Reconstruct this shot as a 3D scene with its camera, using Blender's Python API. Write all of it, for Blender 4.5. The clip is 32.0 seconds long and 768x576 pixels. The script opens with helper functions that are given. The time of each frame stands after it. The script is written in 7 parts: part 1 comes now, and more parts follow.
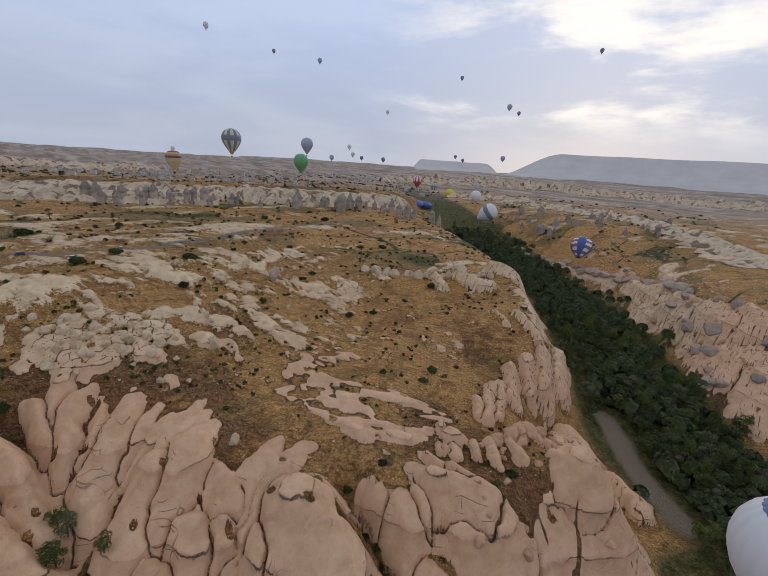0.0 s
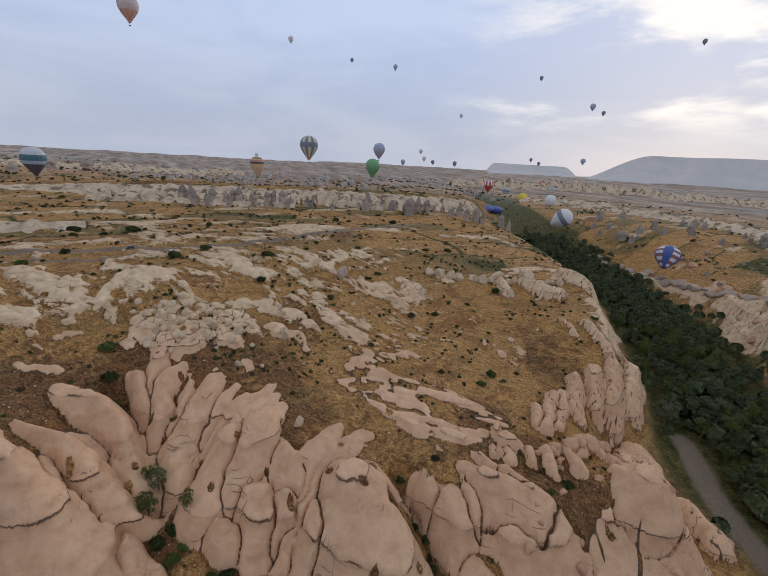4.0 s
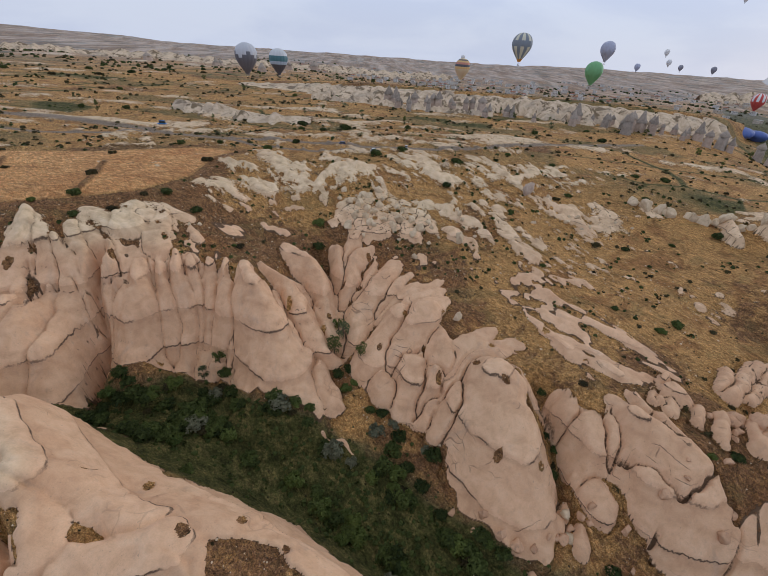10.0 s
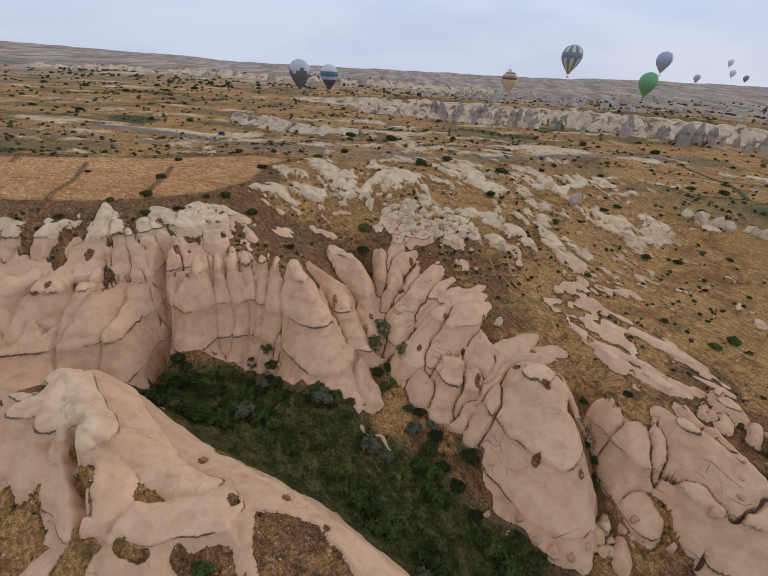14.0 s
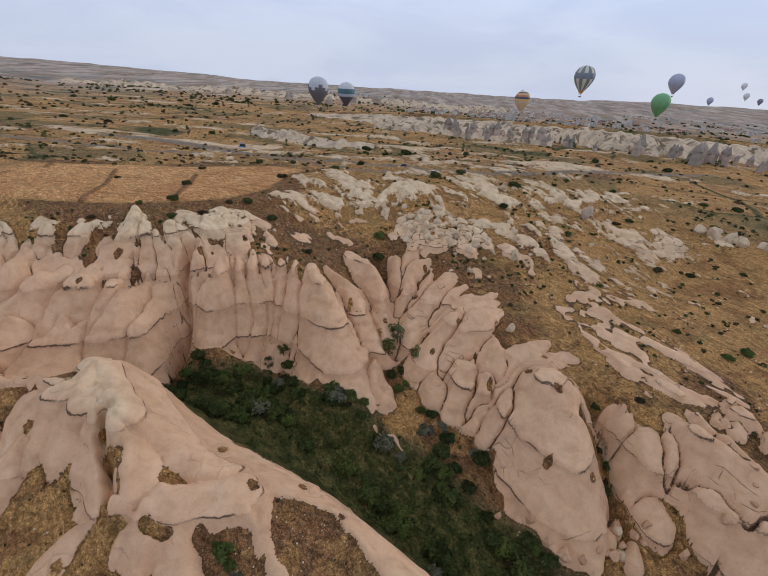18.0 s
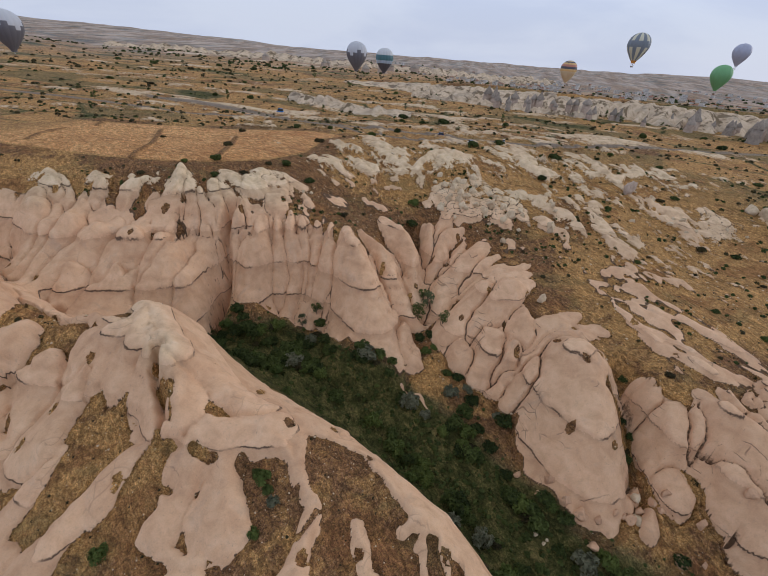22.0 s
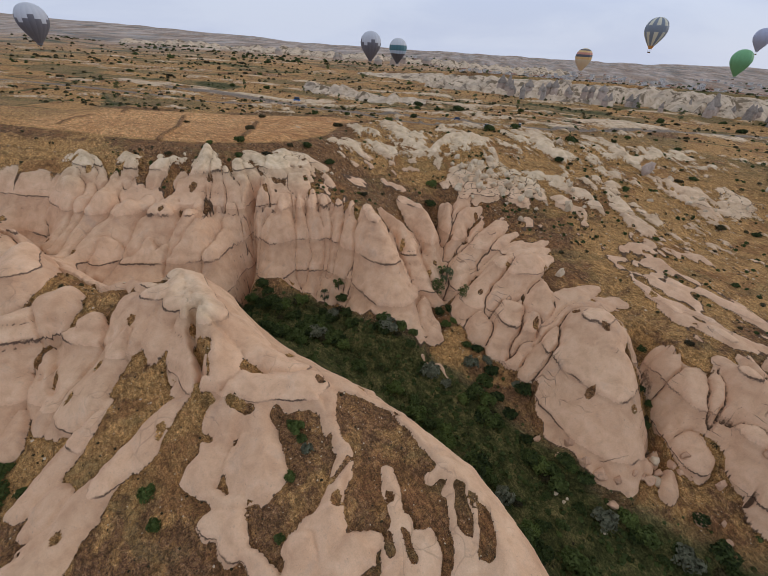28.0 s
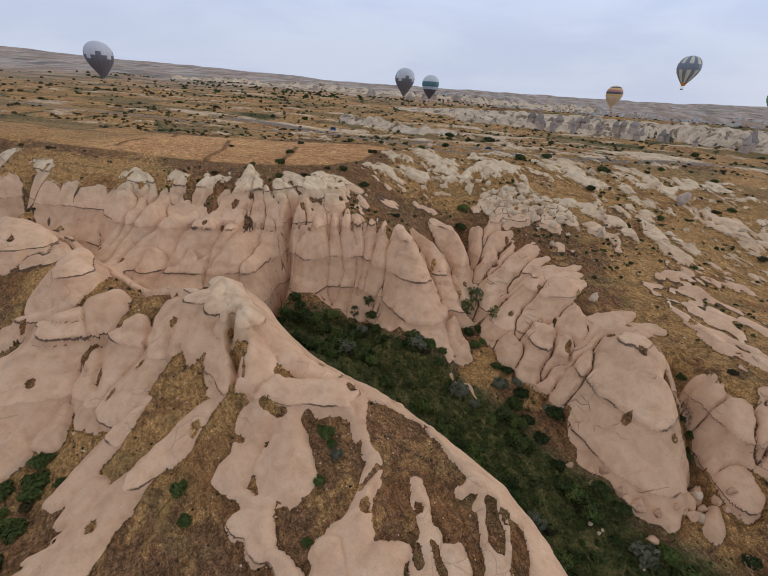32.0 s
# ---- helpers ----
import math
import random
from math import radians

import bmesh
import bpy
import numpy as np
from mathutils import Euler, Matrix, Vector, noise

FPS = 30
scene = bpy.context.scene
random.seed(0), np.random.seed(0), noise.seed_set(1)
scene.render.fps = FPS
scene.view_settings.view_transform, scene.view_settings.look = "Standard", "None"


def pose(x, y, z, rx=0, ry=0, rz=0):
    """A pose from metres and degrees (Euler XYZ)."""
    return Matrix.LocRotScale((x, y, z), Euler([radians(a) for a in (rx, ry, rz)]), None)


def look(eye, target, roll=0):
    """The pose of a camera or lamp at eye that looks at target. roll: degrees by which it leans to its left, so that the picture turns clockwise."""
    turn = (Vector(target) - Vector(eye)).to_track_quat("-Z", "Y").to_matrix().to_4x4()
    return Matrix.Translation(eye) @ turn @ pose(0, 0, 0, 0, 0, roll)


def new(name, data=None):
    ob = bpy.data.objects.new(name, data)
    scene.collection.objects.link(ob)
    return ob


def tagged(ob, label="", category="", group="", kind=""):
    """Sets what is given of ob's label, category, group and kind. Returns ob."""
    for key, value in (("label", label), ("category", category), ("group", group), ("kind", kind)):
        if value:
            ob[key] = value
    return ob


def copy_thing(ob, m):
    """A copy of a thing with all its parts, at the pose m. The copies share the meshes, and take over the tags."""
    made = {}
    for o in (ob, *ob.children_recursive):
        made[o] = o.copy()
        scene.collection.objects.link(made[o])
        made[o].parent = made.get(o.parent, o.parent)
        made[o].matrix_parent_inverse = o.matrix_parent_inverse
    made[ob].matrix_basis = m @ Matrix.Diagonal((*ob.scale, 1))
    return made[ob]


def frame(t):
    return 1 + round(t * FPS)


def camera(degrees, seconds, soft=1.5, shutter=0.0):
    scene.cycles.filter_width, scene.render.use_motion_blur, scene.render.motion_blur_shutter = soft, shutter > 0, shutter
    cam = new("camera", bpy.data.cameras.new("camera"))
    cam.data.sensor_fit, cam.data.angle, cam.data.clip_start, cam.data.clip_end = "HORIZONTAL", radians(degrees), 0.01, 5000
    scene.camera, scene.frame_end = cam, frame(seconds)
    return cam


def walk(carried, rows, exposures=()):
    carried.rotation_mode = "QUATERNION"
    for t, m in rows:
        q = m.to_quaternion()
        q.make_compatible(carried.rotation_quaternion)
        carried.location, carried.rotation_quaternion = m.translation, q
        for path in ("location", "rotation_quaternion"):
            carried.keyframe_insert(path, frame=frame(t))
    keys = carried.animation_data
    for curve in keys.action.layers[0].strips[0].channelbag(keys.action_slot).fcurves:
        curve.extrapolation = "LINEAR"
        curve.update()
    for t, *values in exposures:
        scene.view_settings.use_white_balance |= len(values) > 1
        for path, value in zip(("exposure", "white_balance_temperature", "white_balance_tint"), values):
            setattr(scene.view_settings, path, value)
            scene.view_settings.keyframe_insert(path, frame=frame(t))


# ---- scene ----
cam = camera(87.13, 32.0, soft=0.65)
# seconds, eye x y z, heading (to the right of +y), pitch, roll
ROWS = [
    (0.0, 5.58, 19.43, 112.44, 39.909, -17.284, 4.165),
    (0.5, 5.21, 18.62, 112.51, 37.521, -17.376, 4.322),
    (1.0, 4.86, 17.92, 112.59, 35.536, -17.39, 4.205),
    (1.5, 4.73, 17.08, 112.56, 33.944, -17.324, 4.112),
    (2.0, 4.63, 16.44, 112.73, 32.626, -17.281, 3.865),
    (2.5, 4.34, 15.84, 112.87, 31.716, -17.314, 3.786),
    (4.5, 3.62, 13.1, 112.55, 28.611, -17.583, 3.954),
    (5.0, 3.16, 12.34, 112.38, 25.398, -18.717, 5.259),
    (5.5, 2.81, 11.5, 112.41, 20.731, -20.545, 6.75),
    (6.0, 3.12, 10.57, 112.35, 16.304, -22.152, 7.561),
    (6.5, 2.67, 9.86, 111.96, 13.415, -24.103, 8.513),
    (7.0, 2.5, 8.86, 111.57, 11.745, -25.476, 8.946),
    (7.5, 2.43, 8.1, 111.27, 10.728, -26.765, 9.297),
    (8.0, 2.18, 7.42, 111.17, 10.461, -28.435, 9.26),
    (8.5, 2.04, 6.54, 111.01, 9.493, -30.065, 8.685),
    (9.0, 1.55, 5.89, 111.16, 7.551, -31.39, 7.685),
    (9.5, 1.42, 5.08, 111.1, 5.875, -31.243, 5.897),
    (10.0, 1.23, 4.27, 110.98, 4.747, -30.446, 4.166),
    (10.5, 0.95, 3.51, 110.9, 3.372, -29.989, 2.628),
    (11.0, 0.75, 2.9, 110.82, 2.47, -29.614, 1.733),
    (11.5, 0.39, 2.15, 110.57, 1.751, -29.706, 1.827),
    (12.0, 0.27, 1.44, 110.31, 0.989, -29.899, 2.066),
    (12.5, 0.24, 0.71, 110.07, 0.474, -29.934, 2.542),
    (13.0, 0.0, 0.0, 110.0, 0.0, -29.74, 3.174),
    (13.5, -0.22, -0.71, 109.81, -0.768, -29.465, 3.445),
    (14.0, -0.41, -1.53, 109.76, -1.55, -29.108, 3.155),
    (14.5, -0.79, -2.2, 109.49, -2.058, -28.898, 2.953),
    (16.5, -1.57, -5.23, 108.54, -2.547, -27.914, 3.442),
    (17.0, -1.7, -5.98, 108.13, -2.816, -27.358, 3.485),
    (17.5, -2.01, -6.74, 107.99, -2.937, -27.091, 3.551),
    (18.0, -2.17, -7.49, 107.56, -3.179, -26.955, 3.698),
    (18.5, -2.38, -8.13, 107.45, -3.409, -27.11, 3.942),
    (19.0, -2.66, -8.81, 107.07, -3.568, -27.289, 4.253),
    (19.5, -2.9, -9.48, 106.89, -4.234, -27.784, 4.533),
    (20.0, -3.11, -10.18, 106.39, -5.354, -28.599, 4.604),
    (20.5, -3.12, -10.83, 105.96, -6.318, -29.46, 4.677),
    (21.0, -3.23, -11.52, 105.68, -7.008, -30.232, 4.621),
    (21.5, -3.45, -12.09, 105.43, -7.168, -30.622, 4.563),
    (22.0, -3.62, -12.7, 104.85, -7.17, -30.667, 4.603),
    (22.5, -3.76, -13.48, 104.42, -7.28, -30.614, 4.657),
    (23.0, -3.96, -14.21, 104.0, -7.303, -30.535, 4.838),
    (23.5, -4.32, -14.77, 103.51, -7.154, -30.747, 5.106),
    (24.0, -4.56, -15.52, 103.04, -7.161, -30.792, 5.049),
    (24.5, -4.69, -16.23, 102.57, -7.206, -30.861, 4.745),
    (25.0, -4.92, -16.99, 102.07, -7.225, -30.977, 4.501),
    (25.5, -5.04, -17.72, 101.65, -7.341, -31.065, 4.222),
    (27.5, -5.85, -20.41, 99.81, -7.93, -31.31, 3.841),
    (28.0, -5.95, -21.15, 99.18, -8.851, -31.276, 3.696),
    (28.5, -6.12, -21.72, 98.76, -10.155, -31.24, 3.517),
    (29.0, -6.31, -22.27, 98.4, -11.668, -31.193, 3.205),
    (29.5, -6.4, -22.86, 97.78, -12.985, -30.89, 3.089),
    (30.0, -6.66, -23.45, 97.35, -13.986, -30.622, 2.535),
    (30.5, -6.83, -24.03, 97.06, -13.993, -29.502, 2.059),
    (31.0, -7.16, -24.58, 96.75, -13.103, -28.295, 2.648),
    (31.5, -7.35, -25.22, 96.2, -12.544, -27.613, 3.572),
    (32.0, -7.65, -25.86, 95.68, -12.927, -27.261, 3.857),
]


def aim(x, y, z, heading, pitch, roll):
    h, p = radians(heading), radians(pitch)
    way = Vector((math.sin(h) * math.cos(p), math.cos(h) * math.cos(p), math.sin(p)))
    eye = Vector((x, y, z))
    return look(eye, eye + 100 * way, roll)


walk(cam, [(r[0], aim(*r[1:])) for r in ROWS], exposures=[(0, 0.08), (2.5, 0.1), (5, 0.16), (8, 0.40), (13, 0.41), (32, 0.39)])

# ---------------------------------------------------------------- sky and light
SUN_DIR = Vector((0.89, 0.414, 0.19)).normalized()


def node(nt, kind, loc=None, **vals):
    n = nt.nodes.new(kind)
    for k, v in vals.items():
        n.inputs[k.replace("_", " ")].default_value = v
    return n


def mixc(nt, fac, a, b, blend="MIX"):
    n = nt.nodes.new("ShaderNodeMix")
    n.data_type, n.blend_type = "RGBA", blend
    for sock, v in ((n.inputs[0], fac), (n.inputs[6], a), (n.inputs[7], b)):
        if isinstance(v, bpy.types.NodeSocket):
            nt.links.new(v, sock)
        elif isinstance(v, (int, float)):
            sock.default_value = v
        else:
            sock.default_value = (*v, 1) if len(v) == 3 else v
    return n.outputs[2]


def maths(nt, op, a, b=None, c=None, clamp=False):
    n = nt.nodes.new("ShaderNodeMath")
    n.operation, n.use_clamp = op, clamp
    for sock, v in zip(n.inputs, (a, b, c)):
        if v is None:
            continue
        if isinstance(v, bpy.types.NodeSocket):
            nt.links.new(v, sock)
        else:
            sock.default_value = v
    return n.outputs[0]


def ramp(nt, fac, stops):
    n = nt.nodes.new("ShaderNodeValToRGB")
    nt.links.new(fac, n.inputs[0])
    e = n.color_ramp.elements
    while len(e) < len(stops):
        e.new(0.5)
    for el, (p, c) in zip(e, stops):
        el.position = p
        el.color = (*c, 1) if len(c) == 3 else c
    return n.outputs[0]


def smooth(nt, x, lo, hi):
    n = nt.nodes.new("ShaderNodeMapRange")
    n.interpolation_type = "SMOOTHSTEP"
    nt.links.new(x, n.inputs[0])
    n.inputs[1].default_value, n.inputs[2].default_value = lo, hi
    return n.outputs[0]


def noise_tex(nt, vec, scale, detail=4.0, rough=0.55, dist=0.0):
    n = nt.nodes.new("ShaderNodeTexNoise")
    n.inputs["Scale"].default_value = scale
    n.inputs["Detail"].default_value = detail
    n.inputs["Roughness"].default_value = rough
    n.inputs["Distortion"].default_value = dist
    if vec is not None:
        nt.links.new(vec, n.inputs["Vector"])
    return n.outputs[0]


def scaled(nt, vec, s):
    n = nt.nodes.new("ShaderNodeMapping")
    nt.links.new(vec, n.inputs[0])
    n.inputs[3].default_value = s
    return n.outputs[0]


world = bpy.data.worlds.new("sky")
scene.world = world
world.use_nodes = True
wn = world.node_tree
wn.nodes.clear()
wout = wn.nodes.new("ShaderNodeOutputWorld")
bg = wn.nodes.new("ShaderNodeBackground")
sky = wn.nodes.new("ShaderNodeTexSky")
sky.sky_type, sky.sun_disc = "NISHITA", False
sky.sun_elevation = math.asin(SUN_DIR.z)
sky.sun_rotation = math.atan2(SUN_DIR.x, SUN_DIR.y)
tc = wn.nodes.new("ShaderNodeTexCoord")
flat = wn.nodes.new("ShaderNodeVectorMath")
flat.operation = "MULTIPLY"
wn.links.new(tc.outputs["Generated"], flat.inputs[0])
flat.inputs[1].default_value = (1, 1, 3.6)
cl = noise_tex(wn, flat.outputs[0], 2.6, 6, 0.55, 0.3)
cl2 = noise_tex(wn, flat.outputs[0], 6.0, 5, 0.6, 0.2)
dot = wn.nodes.new("ShaderNodeVectorMath")
dot.operation = "DOT_PRODUCT"
wn.links.new(tc.outputs["Generated"], dot.inputs[0])
dot.inputs[1].default_value = SUN_DIR
near_sun = smooth(wn, dot.outputs["Value"], 0.86, 0.99)
gap = smooth(wn, maths(wn, "ADD", cl, maths(wn, "MULTIPLY", cl2, 0.35)), 0.60, 0.80)
sep = wn.nodes.new("ShaderNodeSeparateXYZ")
wn.links.new(tc.outputs["Generated"], sep.inputs[0])
high = smooth(wn, sep.outputs[2], 0.02, 0.32)
veil = mixc(wn, high, (4.15, 4.6, 5.75), (4.65, 5.5, 7.5))
veil = mixc(wn, smooth(wn, sep.outputs[2], 0.34, 0.62), veil, (4.4, 4.65, 5.2))
shade = mixc(wn, smooth(wn, cl, 0.36, 0.62), (0.92, 0.93, 0.96), (1.05, 1.04, 1.02))
veil = mixc(wn, 1.0, veil, shade, "MULTIPLY")
bright = maths(wn, "MULTIPLY", maths(wn, "MULTIPLY", gap, near_sun), smooth(wn, sep.outputs[2], 0.05, 0.15))
veil = mixc(wn, maths(wn, "MULTIPLY", near_sun, 0.25), veil, (5.9, 5.9, 6.3))
veil = mixc(wn, bright, veil, (9.0, 8.6, 8.3))
wcol = mixc(wn, 0.965, sky.outputs[0], veil)
wn.links.new(wcol, bg.inputs[0])
bg.inputs[1].default_value = 0.107
wn.links.new(bg.outputs[0], wout.inputs[0])

lamp = bpy.data.lights.new("sun", "SUN")
lamp.energy, lamp.angle, lamp.color = 0.5, radians(24), (1.0, 0.95, 0.9)
sun = new("sun", lamp)
sun.matrix_world = look(Vector((0, 0, 500)) + SUN_DIR * 100, (0, 0, 500))


# ---------------------------------------------------------------- noise on arrays
def hash2(ix, iy, seed):
    h = (ix.astype(np.int64) * 374761393 + iy.astype(np.int64) * 668265263 + seed * 974634777) & 0xFFFFFFFF
    h = ((h ^ (h >> 13)) * 1274126177) & 0xFFFFFFFF
    h = (h ^ (h >> 16)) & 0xFFFFFFFF
    return h.astype(np.float32) / np.float32(4294967295.0)


def vnoise(x, y, seed=0):
    """Smooth noise, -1 to 1."""
    fx, fy = np.floor(x), np.floor(y)
    u, v = (x - fx), (y - fy)
    u, v = u * u * u * (u * (u * 6 - 15) + 10), v * v * v * (v * (v * 6 - 15) + 10)
    a, b = hash2(fx, fy, seed), hash2(fx + 1, fy, seed)
    c, d = hash2(fx, fy + 1, seed), hash2(fx + 1, fy + 1, seed)
    return 2 * ((a * (1 - u) + b * u) * (1 - v) + (c * (1 - u) + d * u) * v) - 1


def fbm(x, y, size, octaves=4, seed=0, gain=0.5):
    out, amp, total = 0, 1.0, 0.0
    for n in range(octaves):
        k = 2.03**n / size
        out = out + amp * vnoise(x * k + 17.3 * n, y * k - 9.1 * n, seed + n)
        total += amp
        amp *= gain
    return out / total


def cells(x, y, size, seed=0, jitter=0.85):
    """Distance to the nearest and to the second cell point, in cells, and that cell's random value."""
    x, y = x / size, y / size
    fx, fy = np.floor(x), np.floor(y)
    f1 = np.full(x.shape, 9.0, np.float32)
    f2, rid = f1.copy(), f1.copy()
    for dx in (-1, 0, 1):
        for dy in (-1, 0, 1):
            cx, cy = fx + dx, fy + dy
            px = cx + 0.5 + jitter * (hash2(cx, cy, seed) - 0.5)
            py = cy + 0.5 + jitter * (hash2(cx, cy, seed + 7) - 0.5)
            d = np.sqrt((x - px) ** 2 + (y - py) ** 2).astype(np.float32)
            near = d < f1
            f2 = np.where(near, f1, np.minimum(f2, d))
            rid = np.where(near, hash2(cx, cy, seed + 13), rid)
            f1 = np.where(near, d, f1)
    return f1, f2, rid


def sstep(x, lo, hi):
    t = np.clip((x - lo) / (hi - lo), 0, 1)
    return t * t * (3 - 2 * t)


def line_dist(x, y, line):
    """Distance from a polyline."""
    out = np.full(np.shape(x), 1e9)
    for (ax, ay, *_), (bx, by, *_) in zip(line, line[1:]):
        dx, dy = bx - ax, by - ay
        t = np.clip(((x - ax) * dx + (y - ay) * dy) / (dx * dx + dy * dy), 0, 1)
        out = np.minimum(out, np.hypot(x - ax - t * dx, y - ay - t * dy))
    return out


def inside(x, y, poly):
    c = np.zeros(np.shape(x), bool)
    for (ax, ay, *_), (bx, by, *_) in zip(poly, poly[1:] + poly[:1]):
        if ay != by:
            c ^= ((ay > y) != (by > y)) & (x < (bx - ax) * (y - ay) / (by - ay) + ax)
    return c


def blob(x, y, cx, cy, rx, ry, turn=0.0):
    """1 in the middle of an ellipse, 0 at its edge, below 0 outside."""
    a = radians(turn)
    u, v = (x - cx) * math.cos(a) + (y - cy) * math.sin(a), -(x - cx) * math.sin(a) + (y - cy) * math.cos(a)
    return 1 - np.sqrt((u / rx) ** 2 + (v / ry) ** 2)


# ---------------------------------------------------------------- the landform: its break lines
VALLEY = [(-84, 100, 3), (-62, 104, 1), (-40, 98, -1), (-15, 88, -4), (8, 76, -7), (26, 58, -10), (46, 46, -12), (75, 38, -14), (110, 30, -15), (160, 20, -16), (215, 15, -16)]
GORGE = [(190, -80, -18), (205, -20, -17), (215, 20, -16), (235, 60, -15), (290, 102, -14), (350, 150, -13), (425, 225, -11), (485, 335, -9), (530, 445, -7), (620, 615, -3), (800, 900, 8)]
FOOT_LEFT = [(-150, 96, 20), (-126, 93, 18), (-108, 93, 13), (-93, 96, 7), (-86, 104, 5), (-82, 114, 6), (-70, 113, 5), (-66, 122, 7), (-50, 125, 7), (-39, 114, 4), (-30, 106, 3), (-14, 107, 3), (-9, 114, 5), (-8, 127, 8), (-7, 143, 13)]
FOOT_RIGHT = [(-2, 140, 12), (-1, 120, 7), (7, 113, 6), (17, 105, 3), (23, 100, 0), (25, 87, -4), (29, 75, -6), (35, 67, -7), (48, 62, -6), (60, 67, -3), (65, 78, 3), (63, 92, 11)]
FOOT_EAST = [(68, 68, -2), (78, 62, -4), (92, 56, -6), (112, 47, -9), (132, 36, -12)]
RIM_LEFT = [(-260, 112, 46), (-205, 117, 43), (-165, 119, 42), (-137, 124, 42), (-122, 125, 41), (-110, 129, 41), (-98, 131, 41), (-90, 130, 39), (-86, 126, 24), (-82, 137, 40), (-66, 144, 40), (-54, 147, 38), (-38, 148, 36), (-27, 160, 33), (-19, 166, 31)]
FIELD_MID = [(-313.4, 188.5, 54.8), (-208.9, 190.6, 54.8), (-117.9, 194.8, 54.8), (-99.1, 214.7, 54.8)]
CLIFF_MID = [(-132, 108, 28), (-115, 105, 25), (-103, 104, 24), (-94, 105, 21), (-89, 112, 13), (-86, 121, 12), (-79, 126, 25), (-70, 130, 26), (-57, 134, 25), (-46, 128, 23)]
BUTTRESS = [(-40, 138, 34), (-31, 124, 23), (-22, 114, 11)]
RIM_FINS = [(-12, 166, 27), (-4, 180, 33), (6, 174, 31), (15, 166, 29), (26, 155, 28), (36, 144, 26), (42, 131, 24), (52, 124, 23)]
FINS = [(28.6, 143, 26), (21, 128, 19), (14.5, 123, 11)]
DOME = [(57, 116, 21), (53, 104, 22), (56, 95, 20), (57.4, 87, 14.5), (53, 79, 8.5), (50, 71, 1.5)]
DOME_WEST = [(44, 110, 20.5), (41, 103, 17), (36, 92, 8), (45, 83, 7.5), (39, 75, -3)]
SLABS = [(70, 108, 21), (70, 96, 20), (80, 90, 19), (91, 80, 18), (98, 70, 14), (104, 60, 4)]
SLABS_EAST = [(104, 96, 20), (118, 84, 18), (132, 74, 16), (139, 60, 15), (134, 47, 10)]
TERRACE = [(-240, 132, 50), (-180, 134, 49.5), (-141, 132, 49.5), (-111, 137, 48.5), (-92, 144, 47), (-76, 156, 46), (-62, 172, 45), (-58, 200, 48), (-60, 225, 54)]
FIELD_EDGE = [(-271.6, 148.8, 54.8), (-208.9, 150.9, 54.8), (-154.5, 148.8, 54.8), (-124.2, 153.0, 54.8), (-106.5, 161.4, 54.8), (-88.7, 175.0, 54.4), (-77.2, 199.0, 54.3), (-78.2, 236.6, 54.8), (-70.9, 256.5, 53.8)]
FIELD_BACK = [(-329.5, 221.8, 53.5), (-214.2, 223.8, 54.5), (-140.0, 239.3, 55.0), (-92.6, 268.1, 54.5)]
UPLAND_NEAR = [(-40, 170, 36), (-18, 190, 37), (14, 182, 36), (34, 165, 31), (56, 145, 28), (83, 142, 28), (92, 120, 24), (104, 108, 21)]
UPLAND_MID = [(-30, 215, 48), (5, 222, 50), (40, 215, 44), (74, 215, 41), (86, 166, 31), (120, 170, 27), (152, 150, 24), (168, 128, 18)]
UPLAND_FAR = [(-60, 275, 55), (-2, 263, 55), (60, 262, 52), (120, 230, 41), (132, 208, 33), (175, 190, 30), (225, 185, 30)]
UPLAND_BACK = [(-150, 334, 51), (-60, 340, 53), (50, 345, 54), (138, 292, 53), (223, 236, 40), (300, 260, 38), (380, 400, 42)]
RIM_GORGE = [(134, 108, 18), (160, 114, 19), (182, 108, 17), (206, 124, 24), (235, 145, 27), (301, 203, 29), (362, 300, 32), (436, 464, 38), (478, 551, 43)]
FOOT_GORGE = [(150, 58, -9), (160, 75, -6), (176, 95, -5), (205, 98, -8), (252, 125, -8), (298, 168, -8), (382, 236, -7), (448, 340, -6), (495, 455, -4), (590, 630, 0)]
BANK_EAST = [(290, 10, -10), (300, 50, -8), (362, 100, -8), (460, 188, -7), (495, 268, -6), (542, 395, -4), (640, 560, 0)]
RIM_EAST = [(300, -20, 14), (322, 34, 16), (345, 62, 14), (395, 112, 18), (470, 140, 22), (560, 205, 26), (600, 320, 30), (640, 450, 30), (720, 600, 36)]
SPUR = [(-260, 118, 30), (-211, 107, 31), (-175, 91, 31), (-155, 86, 30), (-128, 73, 30), (-112, 68, 27), (-98, 72, 30), (-85, 76, 32.5), (-75, 66, 34), (-66, 56, 35.5), (-57, 54, 27), (-44, 50, 22.5), (-30, 48, 21.5), (-15, 37, 17), (-2, 24, 13), (12, 8, 8), (26, -14, 0)]
SPUR_EDGE = [(-86, 87, 25), (-75, 84, 22), (-64, 79, 16), (-54, 76, 10.5), (-44, 76, 7), (-34, 69, 9), (-20, 62, 11), (-8, 55, 11.5), (9, 45, 10), (19, 33, 9), (25, 22, 8)]
